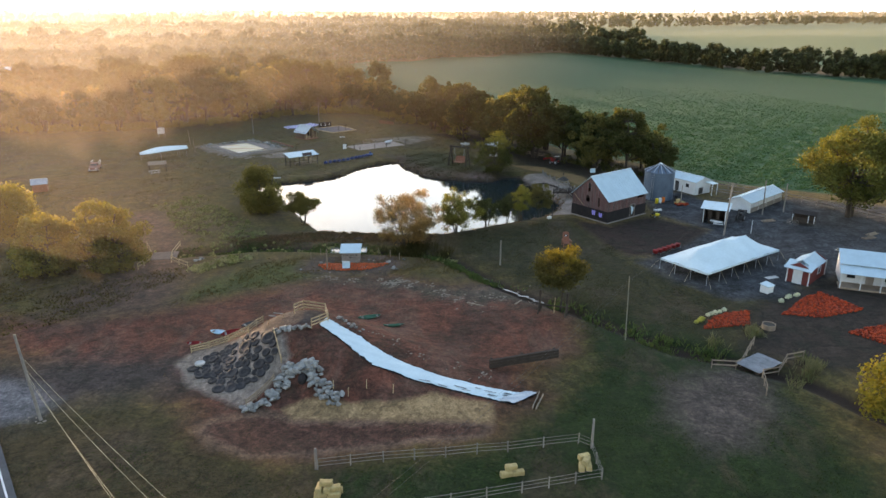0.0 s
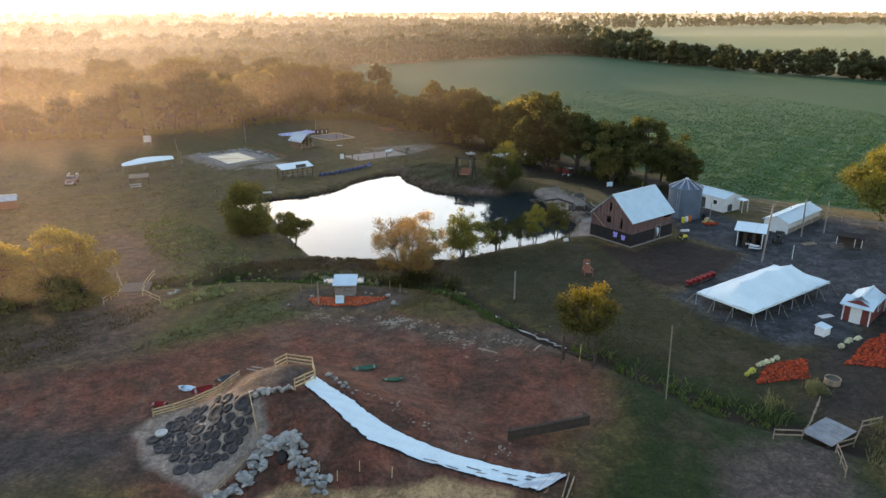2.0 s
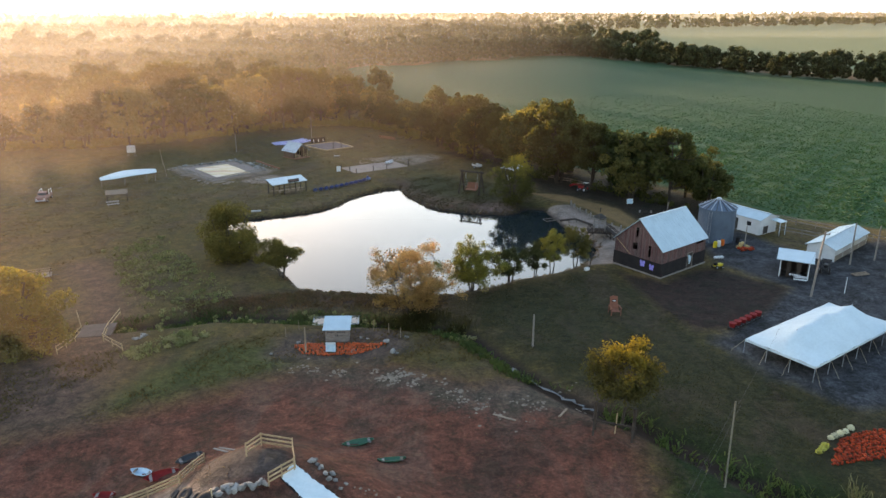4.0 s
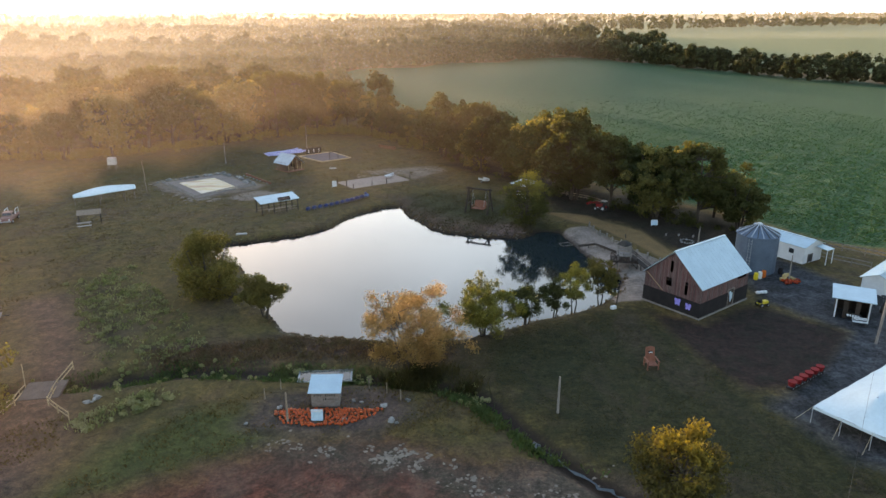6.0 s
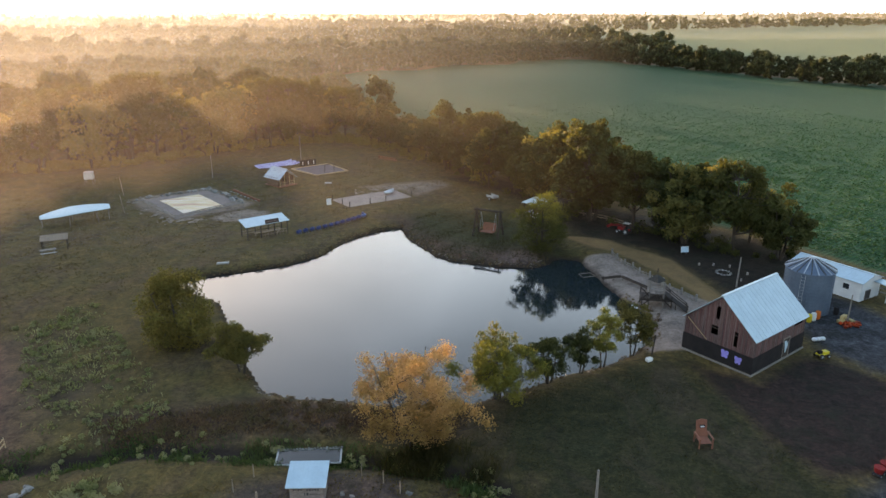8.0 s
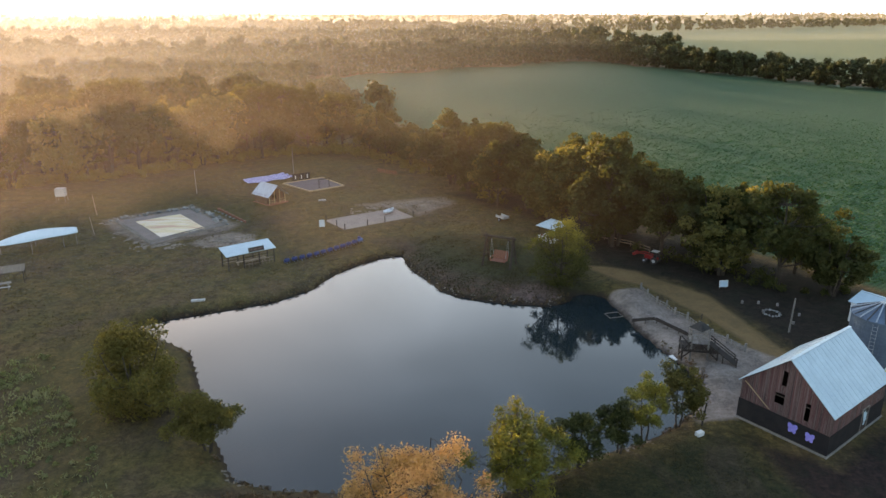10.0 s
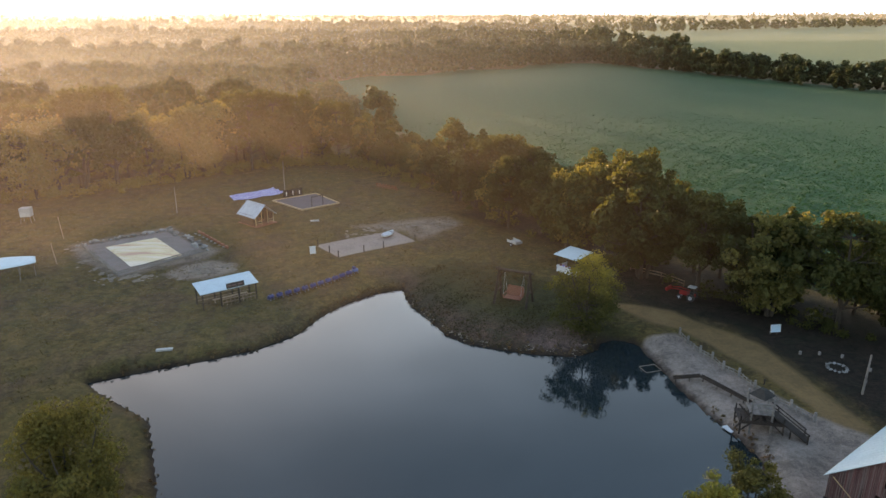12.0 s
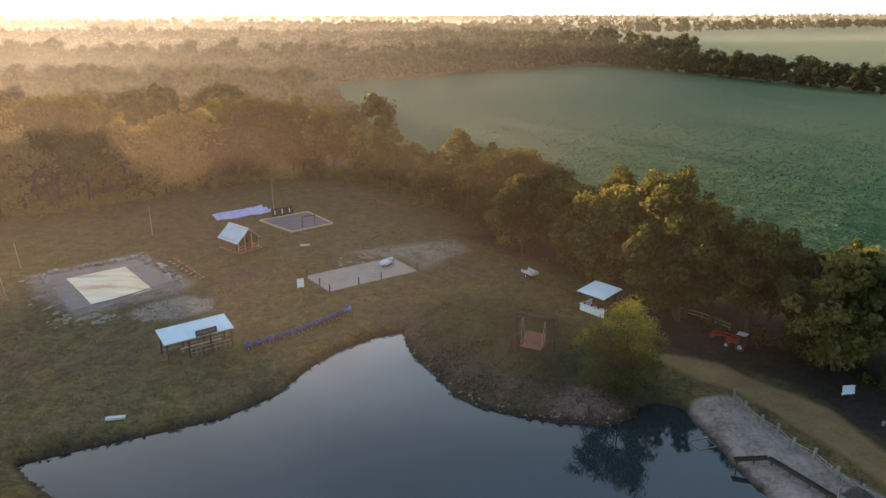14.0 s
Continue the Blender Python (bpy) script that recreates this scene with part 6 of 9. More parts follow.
def hull(name, x, y, rz, length, wide, material, label, tilt=0.0):
    """An open boat shell with pointed ends, a rim and two thwarts."""
    t = thing(name, at(x, y, rz, 0.22) @ pose(0, 0, 0, tilt), label, "boat")
    bm = bmesh.new()
    n, m = 16, 6
    rows = []
    for i in range(n + 1):
        u = i / n * 2 - 1
        w = wide / 2 * (1 - abs(u) ** 2.4) + 0.02
        rows.append([bm.verts.new((u * length / 2, w * math.cos(math.pi * j / m), -0.26 * math.sin(math.pi * j / m) * (1 - 0.5 * u * u) + 0.12 * abs(u) ** 3)) for j in range(m + 1)])
    for p, q in zip(rows, rows[1:]):
        for j in range(m):
            bm.faces.new((p[j], q[j], q[j + 1], p[j + 1]))
    o = part("hull", bm, material, t, smooth=True)
    s = o.modifiers.new("thick", "SOLIDIFY")
    s.thickness = 0.04
    for u in (-0.3, 0.35):
        bm = bmesh.new()
        box(bm, (u * length, 0, -0.02), (0.22, wide * 0.85, 0.03))
        part("thwart", bm, M_GREYWOOD, t)
    return t


hull("canoe", -8.5, 75.3, 18, 2.7, 0.75, M_GREENP, "green plastic canoe lying on bare soil", 8)
hull("canoe", -5.5, 72.8, 8, 2.3, 0.75, M_GREENP, "green plastic canoe lying on the slope", -10)
hull("sled_boat", -24.9, 71.3, -12, 1.9, 0.8, M_SIGN, "blue and white plastic sled boat on the ground", 5)
hull("sled_boat", -23.0, 70.5, 28, 2.6, 0.9, M_REDPAINT, "red plastic sled boat behind the fence", 20)
hull("sled_boat", -21.6, 72.6, 40, 2.2, 0.8, M_IRON, "dark plastic sled boat behind the fence", 12)
hull("sled_boat", -26.6, 68.6, 5, 1.7, 0.7, M_REDPAINT, "red and white plastic sled lying on the soil", 6)
for _x, _y, _r in ((-18.2, 71.6, -20), (-17.4, 70.8, -14)):
    _bm = bmesh.new()
    box(_bm, (0, 0, 0.05), (2.4, 0.16, 0.06), bevel=0.01)
    single("plank", _bm, M_GREYWOOD, at(_x, _y, _r), "loose grey plank lying on bare soil", "plank", "loose planks")
for _x, _y, _r, _l in ((9.4, 80.5, 55, 1.6), (4.0, 79.5, -28, 2.2)):
    _bm = bmesh.new()
    box(_bm, (0, 0, 0.06), (_l, 0.2, 0.08), bevel=0.01)
    single("plank", _bm, M_WOOD, at(_x, _y, _r), "pale loose board lying on the grass", "plank", "loose planks")
for _x, _y in ((-8.6, 56.9), (-10.1, 57.8), (-7.0, 57.6), (-4.5, 57.0)):
    _bm = bmesh.new()
    tube(_bm, (0, 0, -0.2), (0.05, 0, 0.95), 0.035, 0.03, 6)
    single("stake", _bm, M_PALEWOOD, at(_x, _y), "thin wooden stake standing in the soil", "stake", "stakes on the mound")

# ---- the dark timber wall and the frame by the ditch ----
_bm = bmesh.new()
for _k in range(3):
    bar(_bm, (0, 0, 0.15 + 0.32 * _k), (7.6, 0.02 * _k, 0.15 + 0.32 * _k), 0.3, 0.29, 0.03)
for _x in (0.3, 3.6, 7.2):
    box(_bm, (_x, 0.25, 0.5), (0.2, 0.2, 1.0))
single("timber_wall", _bm, M_DARKWOOD, at(4.7, 62.6, 18.5), "low dark stacked timber wall on bare soil", "wall")


def swing_frame():
    t = thing("climbing_frame", at(13.2, 77.3, -20) @ Matrix.Diagonal((1.25, 1.25, 1.25, 1)), "dark braced log frame standing by the ditch", "frame")
    for x in (-1.3, 1.3):
        bm = bmesh.new()
        tube(bm, (x, 0, -0.2), (x, 0, 2.2), 0.13, 0.11)
        part("post", bm, M_DARKWOOD, t)
        for y in (-0.8, 0.8):
            bm = bmesh.new()
            tube(bm, (x, y, 0), (x, y * 0.05, 1.2), 0.07)
            part("brace", bm, M_DARKWOOD, t)
    bm = bmesh.new()
    tube(bm, (-1.5, 0, 0.75), (1.5, 0, 0.75), 0.08)
    part("cross_log", bm, M_DARKWOOD, t)
    bm = bmesh.new()
    tube(bm, (0.1, 0, 0), (0.15, 0, 1.6), 0.04)
    part("pale_pole", bm, M_PALEWOOD, t)


swing_frame()


# ---- wire paddock and hay ----
def wire_fence(points, label):
    t = fence(points, 0.95, 3, 2.5, M_GREYWOOD, label, thick=0.1, rail=(0.02, 0.03))
    return t


wire_fence([(-9.8, 47.1), (-4.7, 48.0), (0.3, 48.6), (5.4, 49.4), (11.4, 50.6), (12.3, 49.8), (12.3, 45.7), (6.0, 44.2), (-2.0, 42.3), (-9.0, 40.5)], "thin paddock fence with grey posts and wires")
_bm = bmesh.new()
tube(_bm, (0, 0, -0.3), (0, 0, 2.7), 0.11, 0.09)
single("fence_pole", _bm, M_GREYWOOD, at(12.4, 50.0), "tall grey corner pole of the paddock fence", "pole")
_bm = bmesh.new()
tube(_bm, (0, 0, -0.3), (0, 0, 1.9), 0.13, 0.11)
single("fence_pole", _bm, M_GREYWOOD, at(-9.9, 47.1), "stout grey corner post of the paddock fence", "pole")


def bale_mesh():
    bm = bmesh.new()
    box(bm, (0, 0, 0.21), (0.95, 0.46, 0.42), bevel=0.05)
    bmesh.ops.subdivide_edges(bm, edges=list(bm.edges), cuts=1)
    rng = random.Random(2)
    for v in bm.verts:
        v.co += Vector((rng.uniform(-1, 1), rng.uniform(-1, 1), rng.uniform(-1, 1))) * 0.018
    return mesh_of("hay_bale", bm, M_HAY)


_bale = bale_mesh()


def bales(x, y, spots_, label, group):
    for dx, dy, dz, rz in spots_:
        o = new("hay_bale", _bale)
        o.matrix_world = at(x + dx, y + dy, rz, dz * 0.42)
        tagged(o, label, "hay bale", group)


bales(-9.0, 43.6, [(0, 0, 0, 10), (1.0, 0.1, 0, 5), (0.1, 0.55, 0, 0), (1.1, 0.6, 0, 8), (0.5, 0.3, 1, 90), (-0.1, 0.3, 1, 85), (1.0, 0.35, 1, 12), (0.4, 0.35, 2, 0)], "straw-yellow hay bale in a stacked heap", "hay bales by the corner post")
bales(5.0, 46.2, [(0, 0, 0, 15), (0.95, 0.2, 0, 10), (0.4, 0.3, 1, 12)], "hay bale lying in the paddock", "hay bales in the paddock")
bales(11.0, 47.0, [(0, 0, 0, 80), (0.55, 0.1, 0, 85), (0.2, 0.9, 0, 90), (0.35, 0.2, 1, 60), (0.3, 0.8, 1, 20)], "hay bale stacked against the paddock fence", "hay bales at the fence")


# ---- poles and wires ----
M_POLE = mat("weathered_pole", (0.19, 0.175, 0.135), (0.12, 0.11, 0.09), 0.95, 2.0, 22.0)

def pole(x, y, high, label, r=0.13, lean=(0.0, 0.0), material=None, arm=False, name="utility_pole"):
    t = thing(name, at(x, y), label, "pole")
    bm = bmesh.new()
    tube(bm, (0, 0, -0.4), (lean[0], lean[1], high), r, r * 0.7, 10)
    part("shaft", bm, material or M_GREYWOOD, t)
    if arm:
        bm = bmesh.new()
        bar(bm, (lean[0] - 0.6, lean[1], high - 0.4), (lean[0] + 0.6, lean[1], high - 0.4), 0.09, 0.11)
        part("cross_arm", bm, M_GREYWOOD, t)
        for k in (-0.5, 0.5):
            bm = bmesh.new()
            tube(bm, (lean[0] + k, lean[1], high - 0.34), (lean[0] + k, lean[1], high - 0.18), 0.05, 0.03, 8)
            part("insulator", bm, M_GLASS, t)
    return t


def cable(p, q, sag, label, material=None, thick=0.011):
    bm = bmesh.new()
    p, q = Vector(p), Vector(q)
    n = 14
    pts = [p.lerp(q, k / n) - Vector((0, 0, sag * 4 * (k / n) * (1 - k / n))) for k in range(n + 1)]
    for a, b in zip(pts, pts[1:]):
        tube(bm, a, b, thick, None, 5, False)
    single("overhead_cable", bm, material or M_WIRE, Matrix.Identity(4), label, "cable", "overhead cables")


pole(20.1, 70.1, 7.5, "slim weathered utility pole beside the ditch", 0.075, (-0.2, 0), material=M_POLE)
pole(-35.2, 53.8, 8.2, "leaning weathered utility pole beside the gravel drive", 0.15, (-0.9, 0.2))
pole(45.2, 108.2, 8.7, "tall weathered utility pole in the gravel yard", 0.15, (0.4, 0), arm=True)
pole(56.4, 119.8, 6.2, "grey yard pole beside the low white shed", 0.13, (-0.2, 0))
pole(60.9, 121.6, 5.2, "short grey pole at the end of the shed", 0.12)
pole(8.15, 93.6, 3.7, "bare pale pole standing in the grass", 0.12, name="post")
pole(-16.0, 92.1, 2.9, "pale wooden post among the pumpkins", 0.11, name="post", material=M_WOOD)
pole(-53.9, 200.8, 4.9, "thin pale pole at the meadow edge", 0.09, name="post")
pole(-66.6, 185.5, 3.7, "leaning weathered pole in the meadow", 0.08, (-0.45, 0.15), name="post", material=M_WOOD)
pole(-61.2, 173.4, 3.2, "leaning weathered pole beside the sand court", 0.08, (-0.4, 0), name="post", material=M_WOOD)
pole(-37.6, 215.6, 6.6, "pale flag pole beside the folded tarpaulin", 0.1, name="post")
pole(35.5, 138.2, 4.2, "grey post beside the fire ring", 0.12, (0.1, 0), name="post")
pole(50.0, 109.2, 2.2, "short pale post in the gravel yard", 0.06, name="post", material=M_WHITE)
pole(44.3, 127.2, 3.6, "grey pole with a white foot in the yard", 0.09, name="post")
pole(19.2, 119.2, 2.2, "dark leaning post at the end of the beach", 0.09, (0.3, 0.2), name="post", material=M_DARKWOOD)
cable((19.9, 70.1, 7.1), (-10.9, 24.5, 7.6), 0.6, "thin overhead cable sagging from the pole", M_IRON, 0.008)
cable((20.3, 70.1, 7.1), (-10.1, 24.5, 7.6), 0.6, "thin overhead cable sagging from the pole", M_IRON, 0.008)
cable((20.1, 70.1, 7.1), (45.5, 108.2, 8.3), 0.9, "long overhead cable between two poles", M_IRON, 0.008)
cable((45.6, 108.2, 8.3), (56.2, 119.8, 6.0), 0.4, "overhead cable between the yard poles", M_IRON, 0.008)
pole(-10.5, 24.5, 9.6, "tall weathered utility pole beside the paddock", 0.16, arm=True)
pole(-7.4, 24.5, 9.6, "tall weathered utility pole beside the paddock", 0.16, arm=True)
for _z, _q in ((4.6, (-11.1, 24.5, 9.2)), (4.1, (-10.5, 24.5, 8.8)), (5.0, (-8.0, 24.5, 9.2)), (6.0, (-6.8, 24.5, 9.2))):
    cable((-35.6, 53.8, _z), _q, 0.5, "pale overhead cable running down to the leaning pole")

# ---- bridge over the ditch ----
M_DECK = mat("bleached_grey_planks", (0.24, 0.25, 0.27), (0.13, 0.135, 0.145), 0.9, 1.2, 16.0, vary=0.12)


def plank_bridge():
    t = thing("plank_bridge", at(32.4, 64.6, 34, 0.05), "pale plank footbridge with low timber rails", "bridge")
    t.location.z = 0.12
    for k in range(15):
        bm = bmesh.new()
        box(bm, (-1.85 + 0.265 * k, 0, 0), (0.25, 2.7, 0.07), bevel=0.008)
        part("plank", bm, M_DECK, t)
    for y in (-1.1, 1.1):
        bm = bmesh.new()
        bar(bm, (-2.1, y, -0.16), (2.1, y, -0.16), 0.16, 0.24)
        part("beam", bm, M_DARKWOOD, t)


plank_bridge()
fence([(27.2, 63.6), (29.8, 63.9), (32.0, 66.6), (33.6, 68.8)], 0.95, 2, 1.8, M_WOOD, "low timber rail along the footbridge")
fence([(30.6, 58.6), (31.6, 61.9), (34.0, 63.4), (35.4, 65.0), (37.4, 65.6)], 0.95, 2, 1.9, M_WOOD, "low timber rail on the far side of the footbridge")
# ---- culvert crossing on the track ----
fence([(-39.6, 101.2), (-39.9, 98.6), (-38.5, 94.4), (-37.0, 93.2), (-35.4, 92.0)], 0.9, 2, 1.9, M_PALEWOOD, "pale timber rail beside the culvert crossing")
fence([(-44.4, 100.6), (-42.6, 97.8), (-41.6, 94.4), (-42.0, 91.4)], 0.9, 2, 1.9, M_PALEWOOD, "pale timber rail on the other side of the crossing")
_bm = bmesh.new()
box(_bm, (0, 0, 0), (3.6, 3.4, 0.3), bevel=0.03)
single("culvert_slab", _bm, mat("dirty_concrete", (0.13, 0.10, 0.09), (0.08, 0.06, 0.05), 0.95, 1.0, 8.0), pose(-40.6, 97.3, -0.13, 0, 0, 12), "flat concrete slab over the ditch on the track", "slab")
for _k in range(9):
    rock(-34.7 + _rng.uniform(-0.7, 0.7), 95.5 + _rng.uniform(-0.6, 0.6), _rng.uniform(0.3, 0.7), "white rock heaped at the culvert outlet", "white rocks at the ditch")

# ---- pumpkins ----
def pumpkin_shape(n=10, rings=6):
    """Corners and faces of a ribbed pumpkin of radius one, with its stem."""
    vs, fs = [], []
    for i in range(rings + 1):
        a = math.pi * i / rings
        for j in range(n):
            b = 2 * math.pi * j / n
            r = math.sin(a) * (1.0 if j % 2 else 0.9)
            vs.append((r * math.cos(b), r * math.sin(b), 0.76 + 0.76 * math.cos(a) * (1 - 0.16 * (1 - math.sin(a)))))
    for i in range(rings):
        for j in range(n):
            fs.append((i * n + j, (i + 1) * n + j, (i + 1) * n + (j + 1) % n, i * n + (j + 1) % n))
    return np.array(vs), np.array(fs)


PV, PF = pumpkin_shape()


def stem_bm(s):
    bm = bmesh.new()
    tube(bm, (0, 0, 1.3 * s), (0.1 * s, 0.05 * s, 1.75 * s), 0.16 * s, 0.09 * s, 5)
    return bm


def pumpkin_mesh(name, r):
    me = bpy.data.meshes.new(name)
    me.from_pydata(PV * r, [], PF)
    me.polygons.foreach_set("use_smooth", [True] * len(me.polygons))
    me.materials.append(M_PUMPKIN)
    return me


def pumpkin_heap(name, poly, step, r, label, seed):
    """A dense bed of pumpkins on the ground."""
    rng = np.random.default_rng(seed)
    xs, ys = [p[0] for p in poly], [p[1] for p in poly]
    gx, gy = np.meshgrid(np.arange(min(xs), max(xs), step), np.arange(min(ys), max(ys), step))
    x, y = gx.ravel() + rng.uniform(-0.3, 0.3, gx.size) * step, gy.ravel() + rng.uniform(-0.3, 0.3, gx.size) * step
    ok = distance(poly, x, y) > 0
    x, y = x[ok], y[ok]
    z = height(x, y)
    verts, faces = [], []
    for k in range(len(x)):
        s = r * rng.uniform(0.75, 1.2)
        a = rng.uniform(0, 6.28)
        c, n_ = math.cos(a), math.sin(a)
        p = PV * np.array([s, s, s * rng.uniform(0.8, 1.1)])
        q = np.c_[p[:, 0] * c - p[:, 1] * n_ + x[k], p[:, 0] * n_ + p[:, 1] * c + y[k], p[:, 2] + z[k] - 0.02]
        verts.append(q)
        faces.append(PF + k * len(PV))
    me = bpy.data.meshes.new(name)
    me.from_pydata(np.concatenate(verts), [], np.concatenate(faces))
    me.polygons.foreach_set("use_smooth", [True] * len(me.polygons))
    me.materials.append(M_HEAP)
    return tagged(new(name, me), label, "pumpkins", kind="stuff")


def heap_mat():
    n = Nodes("heaped_pumpkins")
    geo = n.add("ShaderNodeNewGeometry")
    n.link(n.mix(geo.outputs["Random Per Island"], (0.42, 0.045, 0.008), (0.15, 0.014, 0.004)), n.bsdf.inputs["Base Color"])
    n.bsdf.inputs["Roughness"].default_value = 0.65
    n.bsdf.inputs["Specular IOR Level"].default_value = 0.2
    return n.m


M_HEAP = heap_mat()
pumpkin_heap("pumpkin_bed", [(29.4, 72.7), (35.4, 74.0), (36.9, 78.0), (34.6, 77.6), (31.9, 76.2)], 0.27, 0.135, "bed of orange pumpkins laid out in the grass", 1)
pumpkin_heap("pumpkin_bed", [(40.3, 76.8), (44.7, 75.9), (51.2, 78.5), (48.6, 84.3), (45.0, 81.6)], 0.29, 0.145, "large bed of orange pumpkins in front of the shop", 2)
pumpkin_heap("pumpkin_bed", [(45.4, 71.9), (48.0, 68.8), (55, 69.5), (55, 75.5), (50.6, 74)], 0.30, 0.15, "bed of orange pumpkins beside the yard path", 3)
_pm = [pumpkin_mesh("pumpkin", r) for r in (0.13, 0.16, 0.19)]
_sm = [mesh_of("stem", stem_bm(r), M_STEM) for r in (0.13, 0.16, 0.19)]
HUT_BED = [(-17.7, 93.6), (-16.4, 91.7), (-13.5, 91.2), (-10.8, 91.5), (-8.2, 93.2), (-7.6, 94.2), (-11.0, 94.3), (-16.3, 94.3)]
_rng = random.Random(21)
_put = []
for _try in range(4000):
    _x, _y = _rng.uniform(-18, -7.4), _rng.uniform(91, 94.6)
    if len(_put) >= 260 or distance(HUT_BED, np.array([_x]), np.array([_y]))[0] < 0.08 or any(math.hypot(_x - a, _y - b) < 0.27 for a, b in _put):
        continue
    if math.hypot(_x + 13.4, _y - 92.3) < 0.8 or math.hypot(_x + 16, _y - 92.1) < 0.3:
        continue
    _put.append((_x, _y))
    _k = _rng.randrange(3)
    _o = new("pumpkin", _pm[_k])
    _o.matrix_world = at(_x, _y, _rng.uniform(0, 360), -0.02)
    tagged(_o, "ripe orange pumpkin on the ground before the hut", "pumpkin", "pumpkins before the hut")
    part("stem", _sm[_k], None, _o)


def mums(x, y, s, colour, label):
    rng = np.random.default_rng(int(abs(x * 10 + y)))
    quads = leaf_sheet(np.array([[0, 0, 0.28 * s]]), np.array([0.38 * s]), [260], 0.11, rng)
    o = new("flower_pot_plant", quads_mesh("blossoms", quads, colour))
    o.matrix_world = at(x, y)
    tagged(o, label, "flowers", "potted flowers by the pumpkins")
    bm = bmesh.new()
    tube(bm, (0, 0, 0), (0, 0, 0.2), 0.14, 0.18, 10)
    part("pot", bm, M_IRON, o)


M_MUM_W = leaf_mat("white_blossom", (0.6, 0.6, 0.52), (0.7, 0.7, 0.62), (0.5, 0.52, 0.42), 0.2)
M_MUM_Y = leaf_mat("yellow_blossom", (0.55, 0.50, 0.10), (0.62, 0.58, 0.2), (0.3, 0.34, 0.12), 0.2)
for _k, (_x, _y) in enumerate(((29.4, 74.5), (29.9, 74.9), (30.3, 75.3), (31.4, 76.5), (31.9, 76.8), (32.5, 77.1), (33.2, 77.5), (33.9, 78.0), (41.9, 80.5), (42.2, 80.9), (43.2, 81.7), (43.6, 82.0), (44.6, 82.5), (45.0, 82.7))):
    mums(_x, _y, 0.6 + 0.1 * (_k % 3), M_MUM_Y if _k < 3 else M_MUM_W, "pot of yellow chrysanthemums by the pumpkins" if _k < 3 else "pot of white chrysanthemums by the pumpkins")


# ---- the hut among the pumpkins ----
def hut():
    t = thing("board_hut", at(-13.1, 95.6, 2), "small grey board hut with a pale metal lean-to roof", "hut")
    for y, h in ((-0.9, 1.55), (0.9, 2.0)):
        bm = bmesh.new()
        for x in (-1.1, 1.1):
            box(bm, (x, y * 0.9, h / 2), (0.1, 0.08, h))
        w = part("board_wall", bm, M_DARKWOOD, t)
        for k in range(7):
            piece("board", pose(0, y, (k + 0.5) * h / 7) @ Matrix.Diagonal((2.5, 0.05 + 0.01 * (k % 2), h / 7 * 0.94, 1)), M_SHACK, w)
    for x in (-1.25, 1.25):
        board_wall(t, "side_wall", (x, -0.87), (x, 0.87), 0, lambda u: 1.5 + 0.45 * u / 1.75, M_SHACK, 0.2, 0.05)
    roof_panel(t, (-1.5, -1.3, 1.62), (1.5, -1.3, 1.62), (1.5, 1.2, 2.2), (-1.5, 1.2, 2.2), M_ROOF, 0.05, 8)
    for k, (x, z, w, h) in enumerate(((-0.95, 1.2, 0.12, 0.2), (-0.78, 1.2, 0.06, 0.2), (-0.6, 1.2, 0.14, 0.2), (-0.4, 1.2, 0.1, 0.2), (0.05, 1.2, 0.12, 0.2), (0.25, 1.2, 0.12, 0.2), (0.45, 1.2, 0.12, 0.2), (0.65, 1.2, 0.12, 0.2), (0.85, 1.2, 0.12, 0.2), (-0.15, 0.8, 0.07, 0.24), (0.05, 0.8, 0.14, 0.24), (0.6, 0.78, 0.8, 0.03))):
        bm = bmesh.new()
        box(bm, (x, -0.945, z), (w, 0.012, h))
        part("painted_mark", bm, M_IRON, t)


hut()
_s = thing("info_sign", at(-13.4, 92.3, 0), "white and pale blue information board on the ground", "sign")
_bm = bmesh.new()
box(_bm, (0, 0, 0.55), (1.05, 0.06, 1.0), 0, -14)
part("panel", _bm, M_SIGN, _s)
_bm = bmesh.new()
box(_bm, (0, -0.02, 1.03), (1.1, 0.07, 0.1), 0, -14)
for _x in (-0.4, -0.1, 0.25):
    box(_bm, (_x, -0.03, 0.9), (0.22, 0.07, 0.08), 0, -14)
part("frame", _bm, M_WHITE, _s)
for _x, _y, _z in ((-17.2, 94.3, 0.6), (-11.0, 92.3, 0.55), (-7.7, 94.6, 0.65), (-10.6, 95.6, 0.45), (-9.8, 95.3, 0.4), (-5.5, 95.6, 0.5), (-6.8, 92.0, 0.7), (-6.3, 91.7, 0.5), (-19.6, 91.6, 0.4)):
    rock(_x, _y, _z, "pale rough stone by the pumpkin bed", "stones round the hut", rng=_rng)
for _x, _y in ((-18.9, 95.7), (-17.8, 97.5), (-9.4, 98.0), (-7.6, 97.0), (-6.2, 95.7)):
    _bm = bmesh.new()
    tube(_bm, (0, 0, -0.2), (0, 0, 1.15), 0.05, 0.045, 7)
    single("fence_stake", _bm, M_WOOD, at(_x, _y), "pale wooden stake round the hut", "stake", "stakes round the hut")
